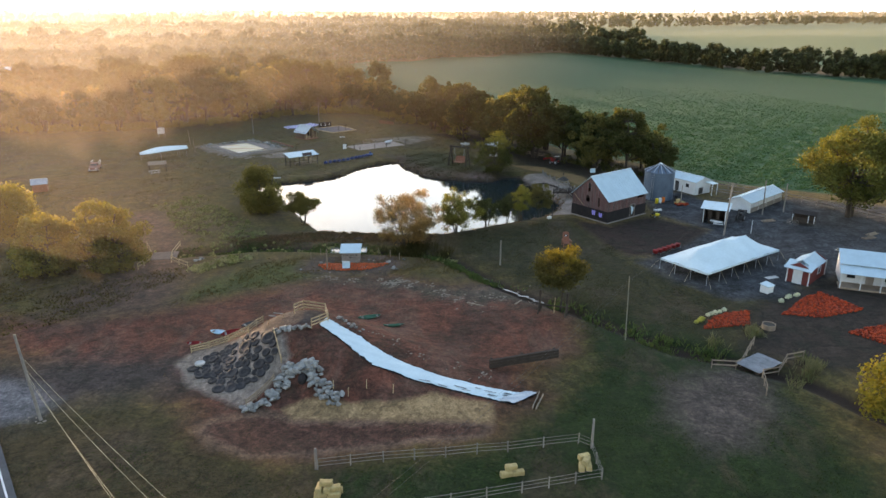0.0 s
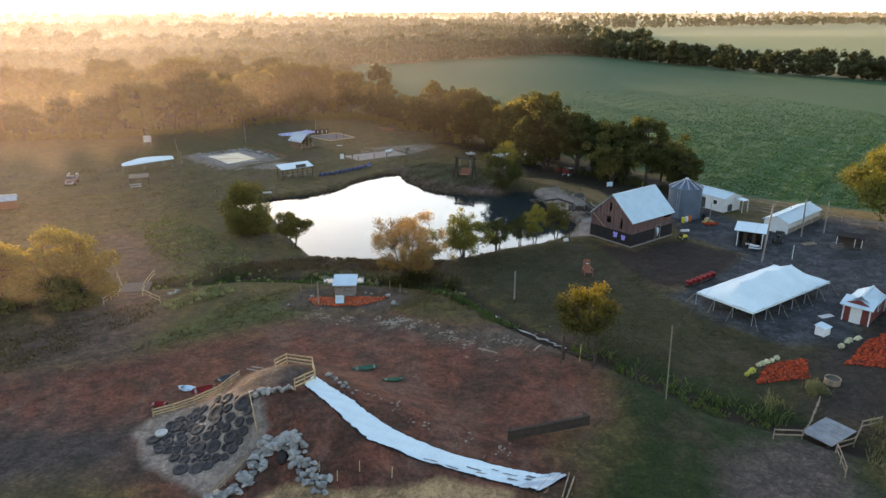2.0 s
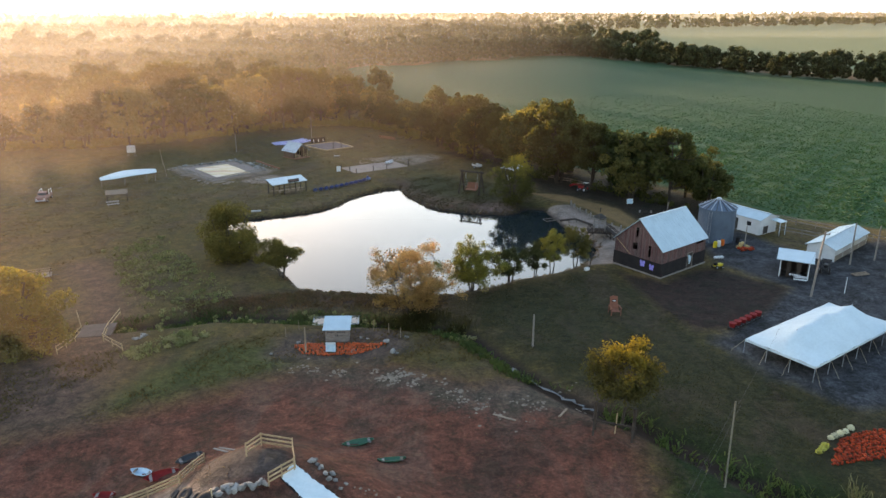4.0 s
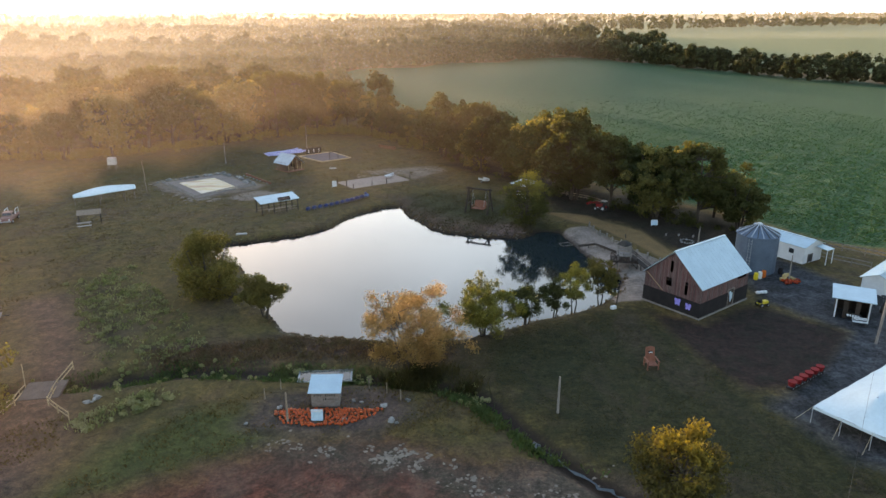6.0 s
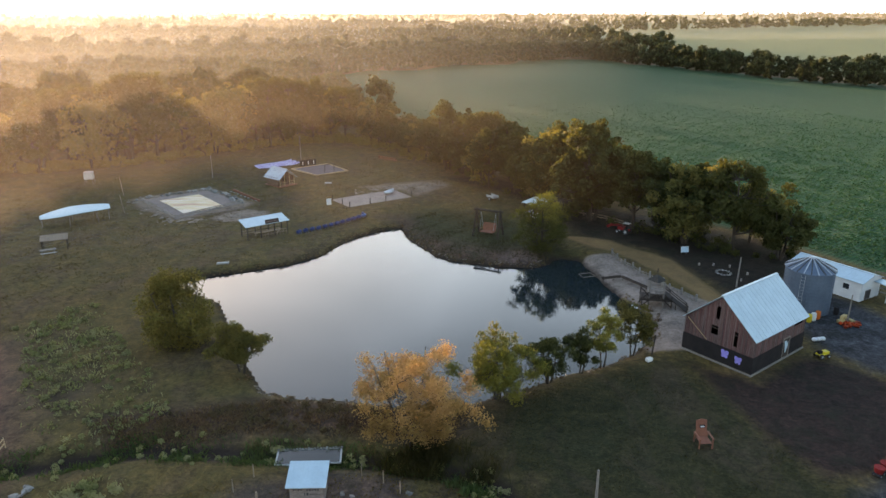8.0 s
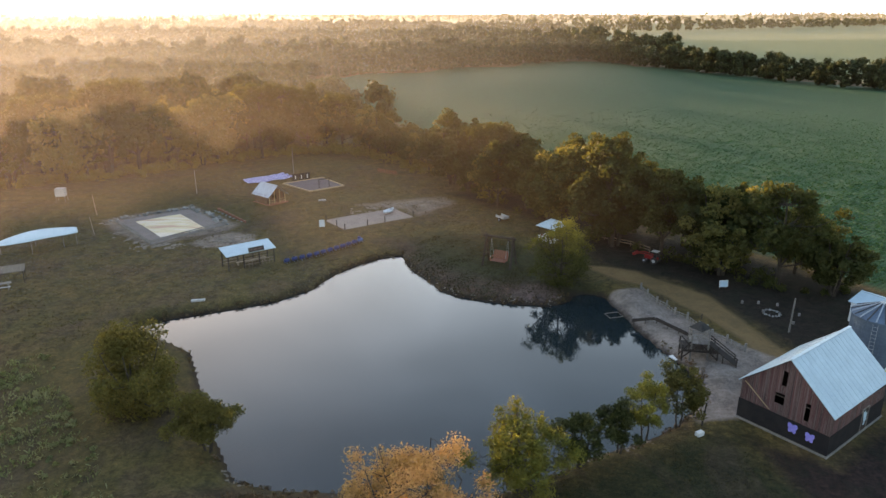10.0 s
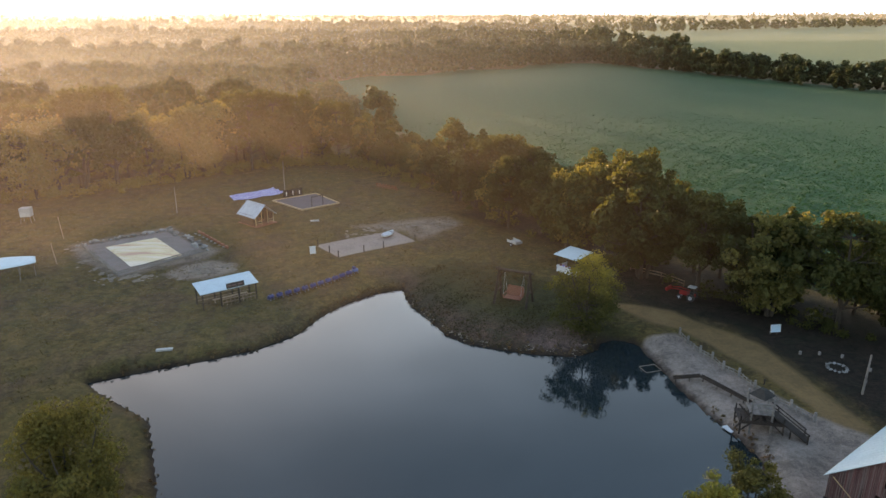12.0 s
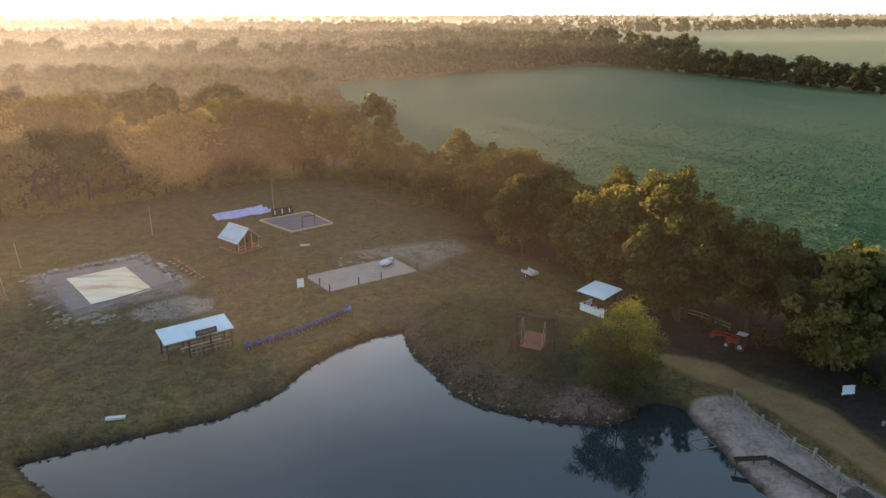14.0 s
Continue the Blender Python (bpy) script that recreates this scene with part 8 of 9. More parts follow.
def flat_trailer():
    t = thing("stake_trailer", at(-55.6, 112.9, 24), "small flatbed trailer with worn timber side rails", "trailer")
    for k in range(7):
        bm = bmesh.new()
        box(bm, (0, -0.75 + 0.25 * k, 0.62), (3.0, 0.23, 0.05))
        part("bed_board", bm, M_GREYWOOD, t)
    for x in (-1.4, 0, 1.4):
        for y in (-0.85, 0.85):
            bm = bmesh.new()
            box(bm, (x, y, 0.95), (0.08, 0.08, 0.75))
            part("stake", bm, M_DARKWOOD, t)
    for y in (-0.85, 0.85):
        for z in (0.95, 1.25):
            bm = bmesh.new()
            box(bm, (0, y, z), (3.0, 0.05, 0.12))
            part("side_rail", bm, M_WOOD, t)
    bm = bmesh.new()
    box(bm, (0, 0, 0.5), (2.6, 0.9, 0.14))
    bar(bm, (1.2, 0, 0.5), (2.3, 0, 0.42), 0.1, 0.1)
    part("chassis", bm, M_IRON, t)
    for x in (-0.5, 0.3):
        for y in (-0.8, 0.8):
            wheel(t, (x, y, 0.32), 0.32, (0, 1, 0), 0.18)


flat_trailer()


# ---- by the beach ----
fence([(19.6, 173.8), (21.4, 172.3), (23.2, 170.3), (24.8, 169.0), (26.9, 165.8)], 0.8, 2, 2.0, M_WOOD, "pale split-rail fence under the tree row")
BEACH_LINE = [(21.8, 150.8), (22.1, 148.8), (22.7, 146.5), (23.5, 145.1), (23.9, 143.0), (24.9, 141.4), (25.5, 139.0), (26.2, 136.8), (27.4, 135.5), (28.6, 133.4)]
fence(BEACH_LINE, 0.55, 2, 0.62, M_GREYWOOD, "low weathered picket rail along the sandy beach", thick=0.09, rail=(0.05, 0.08))
for _x, _y in BEACH_LINE:
    _bm = bmesh.new()
    tube(_bm, (0, 0, -0.2), (0.02, 0, 0.95), 0.15, 0.13, 9)
    single("beach_post", _bm, M_GREYWOOD, at(_x, _y), "stout grey timber post in the beach rail", "post", "posts along the beach")


M_DARKTHATCH = mat("dark_thatch", (0.06, 0.055, 0.05), (0.035, 0.03, 0.028), 0.95, 3.0, 30.0, bump=1.0, bumpd=0.1)


def lookout():
    t = thing("play_tower", at(23.2, 132.6, -10) @ Matrix.Diagonal((1.15, 1.15, 1.2, 1)), "weathered timber play tower with a ramp on the sand", "tower")
    for x in (-0.75, 0.75):
        for y in (-0.75, 0.75):
            bm = bmesh.new()
            tube(bm, (x, y, -0.2), (x, y, 2.75), 0.09, 0.08)
            part("post", bm, M_GREYWOOD, t)
    for k in range(7):
        bm = bmesh.new()
        box(bm, (-0.75 + 0.25 * k, 0, 1.5), (0.22, 1.7, 0.06))
        part("deck_board", bm, M_GREYWOOD, t)
    for z in (1.9, 2.3):
        for y in (-0.8, 0.8):
            bm = bmesh.new()
            bar(bm, (-0.8, y, z), (0.8, y, z), 0.05, 0.1)
            part("rail", bm, M_GREYWOOD, t)
    bm = bmesh.new()
    tube(bm, (0, 0, 2.7), (0, 0, 3.2), 0.98, 0.3, 4)
    part("roof", bm, M_DARKTHATCH, t, "small dark weathered roof")
    bm = bmesh.new()
    tube(bm, (0, 0, 3.5), (0, 0, 4.0), 0.06)
    part("finial", bm, M_DARKWOOD, t)
    bm = bmesh.new()
    bar(bm, (0.85, -0.3, 1.5), (3.2, -1.4, 0.1), 0.9, 0.08)
    part("ramp", bm, M_DARKWOOD, t)
    for y in (-0.75, 0.15):
        bm = bmesh.new()
        bar(bm, (0.85, y, 2.1), (3.2, y - 1.1, 0.7), 0.05, 0.09)
        part("ramp_rail", bm, M_DARKWOOD, t)
    for x, y in ((2.0, -1.3), (3.1, -1.8), (3.1, -1.0)):
        bm = bmesh.new()
        tube(bm, (x, y, -0.1), (x, y, 0.75), 0.06)
        part("ramp_post", bm, M_DARKWOOD, t)
    # the wide lower deck on its dark frame
    for x in (-1.5, 1.6):
        for y in (-0.9, 0.9):
            bm = bmesh.new()
            tube(bm, (x, y, -0.2), (x, y, 1.35), 0.07, 0.06, 7)
            part("deck_post", bm, M_DARKWOOD, t)
    for y in (-0.9, 0.9):
        bm = bmesh.new()
        bar(bm, (-1.6, y, 0.8), (1.7, y, 0.8), 0.1, 0.16)
        part("deck_beam", bm, M_DARKWOOD, t)
        bm = bmesh.new()
        bar(bm, (-1.5, y, 0.1), (-0.2, y, 1.3), 0.07, 0.1)
        part("brace", bm, M_DARKWOOD, t)
        bm = bmesh.new()
        bar(bm, (1.6, y, 0.1), (0.3, y, 1.3), 0.07, 0.1)
        part("brace", bm, M_DARKWOOD, t)
    for k in range(11):
        bm = bmesh.new()
        box(bm, (-1.5 + 0.3 * k, 0, 0.92), (0.27, 1.9, 0.05))
        part("deck_board", bm, M_DARKWOOD, t)
    bm = bmesh.new()
    bar(bm, (-0.8, -0.8, 1.6), (-1.9, -1.3, 0.6), 0.06, 0.1)
    bar(bm, (-0.8, -0.8, 1.2), (-1.6, -0.2, 1.9), 0.06, 0.1)
    part("side_brace", bm, M_DARKWOOD, t)


lookout()
_t = thing("water_trough", Matrix.Identity(4), "long dark timber sluice trough across the sand", "trough")
for _p, _q in (((18.3, 141.2), (20.9, 140.9)), ((20.9, 140.9), (22.6, 137.9)), ((22.6, 137.9), (24.0, 135.4))):
    _bm = bmesh.new()
    _za, _zb = float(height(*_p)), float(height(*_q))
    _za = max(_za, -0.5)
    for _s in (-0.16, 0.16):
        _d = (Vector(_q) - Vector(_p)).normalized()
        _o = Vector((-_d.y, _d.x)) * _s
        bar(_bm, (_p[0] + _o.x, _p[1] + _o.y, _za + 0.5), (_q[0] + _o.x, _q[1] + _o.y, _zb + 0.5), 0.05, 0.24)
    bar(_bm, (*_p, _za + 0.4), (*_q, _zb + 0.4), 0.32, 0.05)
    part("channel", _bm, M_DARKWOOD, _t)
    for _f in (0.1, 0.6):
        _x, _y = _p[0] + (_q[0] - _p[0]) * _f, _p[1] + (_q[1] - _p[1]) * _f
        _bm = bmesh.new()
        tube(_bm, (_x, _y, float(height(_x, _y)) - 0.1), (_x, _y, max(_za, _zb) + 0.42), 0.05)
        part("leg", _bm, M_DARKWOOD, _t)
_r = thing("raft", pose(21.4, 133.4, WATER + 0.05, 0, 0, 25), "small white raft floating at the beach", "raft")
_bm = bmesh.new()
box(_bm, (0, 0, 0.08), (1.5, 1.1, 0.12), bevel=0.03)
part("deck", _bm, M_WHITE, _r)
_bm = bmesh.new()
tube(_bm, (0.1, 0, 0.1), (0.1, 0, 0.5), 0.05)
part("mooring_post", _bm, M_IRON, _r)
_w = thing("water_frame", pose(17.0, 144.7, WATER - 0.04, 0, 0, 18), "square timber frame floating in the pond", "frame")
for _p, _q in (((-0.9, -0.7), (0.9, -0.7)), ((0.9, -0.7), (0.9, 0.7)), ((0.9, 0.7), (-0.9, 0.7)), ((-0.9, 0.7), (-0.9, -0.7))):
    _bm = bmesh.new()
    bar(_bm, (*_p, 0.06), (*_q, 0.06), 0.06, 0.07)
    part("beam", _bm, M_WOOD, _w)
_bm = bmesh.new()
box(_bm, (0, 0, 0.2), (0.7, 0.45, 0.4), bevel=0.03)
single("white_crate", _bm, M_WHITE, at(18.5, 117.6, 30), "white plastic crate on the pond bank", "crate")


def fire_ring():
    rng = random.Random(6)
    for k in range(14):
        a = 2 * math.pi * k / 14
        rock(35.7 + 0.95 * math.cos(a), 143.3 + 0.95 * math.sin(a), 0.42, "pale stone of the fire ring", "stones of the fire ring", rng=rng)
    for x, y in ((33.3, 146.3), (35.3, 146.2), (37.4, 145.6), (38.8, 142.8), (37.0, 140.4)):
        bm = bmesh.new()
        tube(bm, (0, 0, 0), (0, 0, 0.36), 0.15, 0.14, 12)
        single("log_stool", bm, M_GREYWOOD, at(x, y), "short sawn log stool near the fire ring", "stool", "stools round the fire ring")


fire_ring()
_s = thing("picture_board", at(32.7, 151.2, 8) @ Matrix.Diagonal((0.8, 0.8, 0.8, 1)), "white framed board with a pale blue picture", "sign")
_bm = bmesh.new()
box(_bm, (0, 0, 1.0), (1.35, 0.06, 1.1), 0, -12)
part("panel", _bm, M_SIGN, _s)
_bm = bmesh.new()
for _c, _z in (((0, 0.08, 0.46), (1.45, 0.08, 0.1)), ((0, -0.12, 1.53), (1.45, 0.08, 0.1)), ((-0.7, -0.02, 1.0), (0.1, 0.08, 1.05)), ((0.7, -0.02, 1.0), (0.1, 0.08, 1.05))):
    box(_bm, _c, _z, 0, -12 if _z[2] > 0.5 else 0)
part("frame", _bm, M_WHITE, _s)
for _x in (-0.5, 0.5):
    _bm = bmesh.new()
    tube(_bm, (_x, 0.25, 0), (_x, 0.05, 1.0), 0.04)
    part("leg", _bm, M_GREYWOOD, _s)


def booth():
    t = thing("sales_booth", at(12.9, 171.0, -47), "small stall with a white roof and pale counter", "stall")
    bm = bmesh.new()
    slab(bm, ((-1.95, -1.85, 2.65), (1.95, -1.85, 2.65), (1.95, 1.85, 3.0), (-1.95, 1.85, 3.0)), 0.08)
    part("roof", bm, M_CANVAS, t)
    for x in (-1.8, 1.8):
        for y in (-1.2, 1.2):
            bm = bmesh.new()
            box(bm, (x, y, 1.36), (0.1, 0.1, 2.72))
            part("post", bm, M_DARKWOOD, t)
    bm = bmesh.new()
    box(bm, (0, -1.1, 0.9), (3.6, 0.6, 0.08))
    part("counter", bm, M_WHITE, t)
    bm = bmesh.new()
    box(bm, (0, -1.25, 0.43), (3.5, 0.06, 0.85))
    box(bm, (-1.75, 0, 0.43), (0.06, 2.2, 0.85))
    part("front_panel", bm, M_WHITE, t)
    for k in range(5):
        bm = bmesh.new()
        box(bm, (-1.2 + 0.5 * k, -1.1, 1.02), (0.22, 0.22, 0.16))
        part("tub", bm, M_VIOLET if k % 2 else M_REDPAINT, t)


booth()


def tractor(m, paint, top, label):
    t = thing("tractor", m @ Matrix.Diagonal((0.85, 0.85, 0.85, 1)), label, "tractor")
    bm = bmesh.new()
    box(bm, (0.55, 0, 0.95), (1.5, 0.65, 0.6), bevel=0.08)
    box(bm, (-0.5, 0, 0.8), (1.0, 0.9, 0.5), bevel=0.06)
    part("body", bm, paint, t)
    bm = bmesh.new()
    box(bm, (-0.5, 0, 1.2), (0.5, 0.55, 0.5), bevel=0.05)
    part("seat", bm, M_BLACK, t)
    for x in (-0.95, -0.05):
        for y in (-0.45, 0.45):
            bm = bmesh.new()
            tube(bm, (x, y, 1.0), (x, y, 2.1), 0.035, None, 6)
            part("cage_post", bm, M_IRON, t)
    bm = bmesh.new()
    box(bm, (-0.5, 0, 2.15), (1.2, 1.15, 0.07), bevel=0.02)
    part("canopy", bm, top, t)
    for y in (-0.5, 0.5):
        bm = bmesh.new()
        bar(bm, (-0.1, y, 1.3), (1.6, y, 1.5), 0.09, 0.14)
        bar(bm, (1.6, y, 1.5), (2.9, y, 1.2), 0.09, 0.14)
        part("loader_arm", bm, paint, t)
    bm = bmesh.new()
    box(bm, (3.1, 0, 1.1), (0.5, 1.5, 0.5), 0, 0, 30, 0.05)
    part("bucket", bm, paint, t)
    for y in (-0.65, 0.65):
        wheel(t, (-0.6, y, 0.6), 0.6, (0, 1, 0), 0.32)
        wheel(t, (1.15, y * 0.9, 0.38), 0.38, (0, 1, 0), 0.22)


tractor(at(26.0, 161.2, 140), M_REDPAINT, M_CONCRETE, "red compact tractor with a raised loader arm")
tractor(at(51.2, 116.6, 60), M_IRON, M_BLACK, "dark compact tractor parked between the yard sheds")
_t = thing("utility_trailer", at(5.8, 182.9, -55), "small grey two-wheeled trailer tipped on the grass", "trailer")
_bm = bmesh.new()
box(_bm, (0, 0, 0.55), (2.2, 1.3, 0.06))
for _y in (-0.63, 0.63):
    box(_bm, (0, _y, 0.75), (2.2, 0.05, 0.4))
box(_bm, (1.08, 0, 0.75), (0.05, 1.3, 0.4))
part("tray", _bm, M_CONCRETE, _t)
_bm = bmesh.new()
bar(_bm, (-1.1, 0, 0.5), (-2.1, 0, 0.3), 0.08, 0.08)
part("drawbar", _bm, M_IRON, _t)
for _y in (-0.75, 0.75):
    wheel(_t, (0.1, _y, 0.32), 0.32, (0, 1, 0), 0.16)


# ---- loose things in the gravel yard ----
def giant_chair():
    t = thing("giant_chair", at(18.9, 102.4, 4) @ Matrix.Diagonal((0.68, 0.8, 0.86, 1)), "oversized red-brown slatted chair standing on the lawn", "chair")
    for k in range(7):
        bm = bmesh.new()
        box(bm, (-0.6 + 0.2 * k, 0.55, 1.35 + 0.12 * (1 - abs(k - 3) / 3)), (0.18, 0.07, 1.9), 0, -14, 0, 0.01)
        part("back_slat", bm, M_REDWOOD, t)
    for k in range(5):
        bm = bmesh.new()
        box(bm, (0, -0.85 + 0.26 * k, 0.62), (1.4, 0.23, 0.06), bevel=0.01)
        part("seat_slat", bm, M_REDWOOD, t)
    for x in (-0.82, 0.82):
        bm = bmesh.new()
        box(bm, (x, -0.25, 1.1), (0.24, 1.6, 0.06), bevel=0.01)
        part("armrest", bm, M_REDWOOD, t)
        for y in (-0.9, 0.5):
            bm = bmesh.new()
            box(bm, (x, y, 0.53), (0.12, 0.16, 1.08))
            part("leg", bm, M_REDWOOD, t)
    bm = bmesh.new()
    box(bm, (0, 0.42, 1.75), (0.7, 0.03, 0.3), 0, -14)
    p = part("name_panel", bm, M_BLACK, t)
    bm = bmesh.new()
    box(bm, (0, 0.39, 1.72), (0.5, 0.03, 0.12), 0, -14)
    part("pale_bar", bm, M_WHITE, p)


giant_chair()
for _k in range(6):
    _u = _k / 5
    _t = thing("red_tub_cart", at(31.4 + 4.2 * _u, 98.3 + 3.1 * _u, 38), "red tub cart in a row by the marquee", "cart", "red carts in a row")
    _bm = bmesh.new()
    tube(_bm, (0, 0, 0.25), (0, 0, 0.75), 0.3, 0.42, 12)
    part("tub", _bm, M_REDPAINT, _t)
    _bm = bmesh.new()
    box(_bm, (0, 0, 0.2), (0.9, 0.5, 0.06))
    part("base", _bm, M_IRON, _t)
    for _s in (-0.3, 0.3):
        wheel(_t, (_s, -0.28, 0.15), 0.15, (0, 1, 0), 0.07)
        wheel(_t, (_s, 0.28, 0.15), 0.15, (0, 1, 0), 0.07)


def mower():
    t = thing("ride_mower", at(37.3, 119.0, 20, 0.0), "small yellow ride-on mower beside the barn", "mower")
    bm = bmesh.new()
    box(bm, (0.3, 0, 0.5), (0.8, 0.6, 0.35), bevel=0.06)
    box(bm, (-0.3, 0, 0.4), (0.7, 0.7, 0.15), bevel=0.04)
    part("body", bm, M_YELLOW, t)
    bm = bmesh.new()
    box(bm, (-0.4, 0, 0.65), (0.4, 0.45, 0.35), bevel=0.05)
    part("seat", bm, M_BLACK, t)
    for x, r in ((-0.45, 0.26), (0.5, 0.2)):
        for y in (-0.42, 0.42):
            wheel(t, (x, y, r), r, (0, 1, 0), 0.16)


mower()
_rng = random.Random(44)
for _k in range(3):
    _bm = bmesh.new()
    bmesh.ops.create_icosphere(_bm, subdivisions=2, radius=0.3, matrix=Matrix.Diagonal((1, 1, 0.8, 1)))
    single("white_pumpkin", _bm, M_WHITE, at(38.3 + 0.5 * _k, 122.7 + 0.1 * _k, 0, 0.22), "white pumpkin set out by the barn corner", "pumpkin", "white pumpkins by the barn", smooth=True)
pumpkin_heap("pumpkin_display", [(43.0, 125.9), (45.4, 125.6), (45.8, 127.4), (43.6, 127.8)], 0.4, 0.22, "heap of orange pumpkins round the yard pole", 6)
bales(43.6, 127.3, [(0, 0, 0, 20), (1.2, 0.1, 0, 100), (0.4, 0.3, 1, 40)], "hay bale in the pumpkin display", "hay bales in the yard display")
for _x, _y, _m, _l in ((41.4, 128.4, M_ORANGE, "orange barrel standing by the grain bin"), (40.7, 128.0, M_WHITE, "white barrel standing by the grain bin"), (40.0, 127.6, M_YELLOW, "yellow barrel standing by the grain bin"), (44.2, 129.6, M_BLACK, "black rubbish bin in the yard")):
    _bm = bmesh.new()
    tube(_bm, (0, 0, 0), (0, 0, 0.3), 0.27, 0.31, 14)
    tube(_bm, (0, 0, 0.3), (0, 0, 0.62), 0.31, 0.31, 14)
    tube(_bm, (0, 0, 0.62), (0, 0, 0.95), 0.31, 0.27, 14)
    single("barrel", _bm, _m, at(_x, _y), _l, "barrel", "barrels in the yard")
_t = thing("white_coop", at(41.4, 83.6, 35), "small white hutch beside the marquee", "hutch")
_bm = bmesh.new()
box(_bm, (0, 0, 0.6), (1.3, 1.1, 1.0), bevel=0.04)
part("body", _bm, M_WHITE, _t)
_bm = bmesh.new()
box(_bm, (0, 0, 1.13), (1.5, 1.3, 0.07), 0, 8)
part("lid", _bm, M_ROOF, _t)
for _x in (-0.55, 0.55):
    for _y in (-0.45, 0.45):
        _bm = bmesh.new()
        box(_bm, (_x, _y, 0.06), (0.1, 0.1, 0.14))
        part("foot", _bm, M_GREYWOOD, _t)
folding_table(43.6, 87.2, 20, "pale folding table on the gravel", M_CONCRETE)
_t = thing("barrel_planter", at(37.1, 73.1), "round wooden tub planter on the bare yard", "planter")
_bm = bmesh.new()
for _k in range(14):
    _a = 2 * math.pi * _k / 14
    box(_bm, (0.7 * math.cos(_a), 0.7 * math.sin(_a), 0.3), (0.06, 0.31, 0.6), math.degrees(_a))
part("staves", _bm, M_WOOD, _t)
_bm = bmesh.new()
tube(_bm, (0, 0, 0.05), (0, 0, 0.5), 0.66, 0.66, 14)
part("soil", _bm, M_DARKTHATCH, _t)
for _k, (_x, _y, _rz) in enumerate(((66.5, 105.6, 20), (68.2, 107.4, 30), (54.6, 115.2, 15))):
    _bm = bmesh.new()
    for _j in range(4):
        bar(_bm, (0, 0.22 * _j, 0.1), (2.4, 0.22 * _j + 0.03, 0.1), 0.18, 0.16, 0.02)
    bar(_bm, (0.2, 0.3, 0.27), (2.2, 0.4, 0.27), 0.18, 0.16, 0.02)
    single("timber_stack", _bm, M_WOOD, at(_x, _y, _rz), "low stack of sawn timber on the gravel", "timber", "timber stacks in the yard")
fence([(55.6, 141.5), (62, 134.5), (69, 126), (76, 116), (90, 108)], 1.1, 2, 3.0, M_GREYWOOD, "grey rail fence between the yard and the crop")
fence([(52.0, 136.2), (57.5, 131.0)], 1.1, 2, 2.6, M_GREYWOOD, "short grey rail fence beside the white shed")


# ---- weeds, reeds and brush ----
def scrub(name, poly, n, lo, hi, size, material, label, seed, line=False, spread=1.0, per=46):
    rng = np.random.default_rng(seed)
    if line:
        pts = [along(poly, u) for u in rng.uniform(0, 0.999, n)]
        x, y = np.array(pts).T
        x, y = x + rng.normal(0, spread, n), y + rng.normal(0, spread, n)
    else:
        xs, ys = [p[0] for p in poly], [p[1] for p in poly]
        x, y = rng.uniform(min(xs), max(xs), n * 3), rng.uniform(min(ys), max(ys), n * 3)
        ok = (distance(poly, x, y) > 0) & (ripple(x, y, 2.2, seed * 0.37) + rng.normal(0, 0.35, n * 3) > 0.0)
        x, y = x[ok][:n], y[ok][:n]
    r = rng.uniform(lo, hi, len(x))
    cs = np.c_[x, y, height(x, y) + r * 0.55]
    return tagged(new(name, quads_mesh(name, leaf_sheet(cs, r, [per] * len(x), size, rng, 0.8), material)), label, "weeds", kind="stuff")


def sward(name, poly, n, high, wide, material, label, seed, bare=0.0, splay=0.5, rows=0.0, far=1e6):
    """Blades and tufts of grass, each a leaning upright leaf, patchy over a plot; rows: their spacing in metres."""
    rng = np.random.default_rng(seed)
    xs, ys = [p[0] for p in poly], [p[1] for p in poly]
    x, y = rng.uniform(min(xs), max(xs), n), rng.uniform(min(ys), max(ys), n)
    if rows:
        c, d = math.cos(radians(52)), math.sin(radians(52))
        u, w = x * c + y * d, -x * d + y * c
        u = np.round(u / rows) * rows + rng.normal(0, rows * 0.16, n)
        x, y = u * c - w * d, u * d + w * c
    ok = (distance(poly, x, y) > rng.uniform(0, 1.5, n)) & (ripple(x, y, 3.1, seed * 0.37) + 0.6 * ripple(x, y, 0.9, seed) + rng.normal(0, 0.4, n) > bare)
    for zone_ in ("court", "volley", "courtrub", "path", "beach", "pit", "wash", "brown", "gravel"):
        ok &= distance(ZONES[zone_], x, y) < 0.0
    ok &= distance([(-39, 209.4), (-31.3, 215.5), (-25, 207.8), (-31.6, 202.4)], x, y) < 0
    ok &= distance([(-48.4, 213.1), (-41.2, 219.4), (-37.2, 214.9), (-45.9, 208.8)], x, y) < 0
    ok &= y < far - rng.uniform(0, 1, n) ** 0.6 * 190
    x, y = x[ok], y[ok]
    n = len(x)
    h, w, a = high * rng.uniform(0.5, 1.3, n), wide * rng.uniform(0.5, 1.3, n), rng.uniform(0, 6.28, n)
    lx, ly = rng.normal(0, splay, n) * h, rng.normal(0, splay, n) * h
    p = np.c_[x, y, height(x, y) - 0.02]
    s = np.c_[np.cos(a) * w / 2, np.sin(a) * w / 2, np.zeros(n)]
    top = p + np.c_[lx, ly, h]
    return tagged(new(name, quads_mesh(name, np.stack([p - s * 0.7, p + s * 0.7, top + s, top - s], 1), material)), label, "grass", kind="stuff")


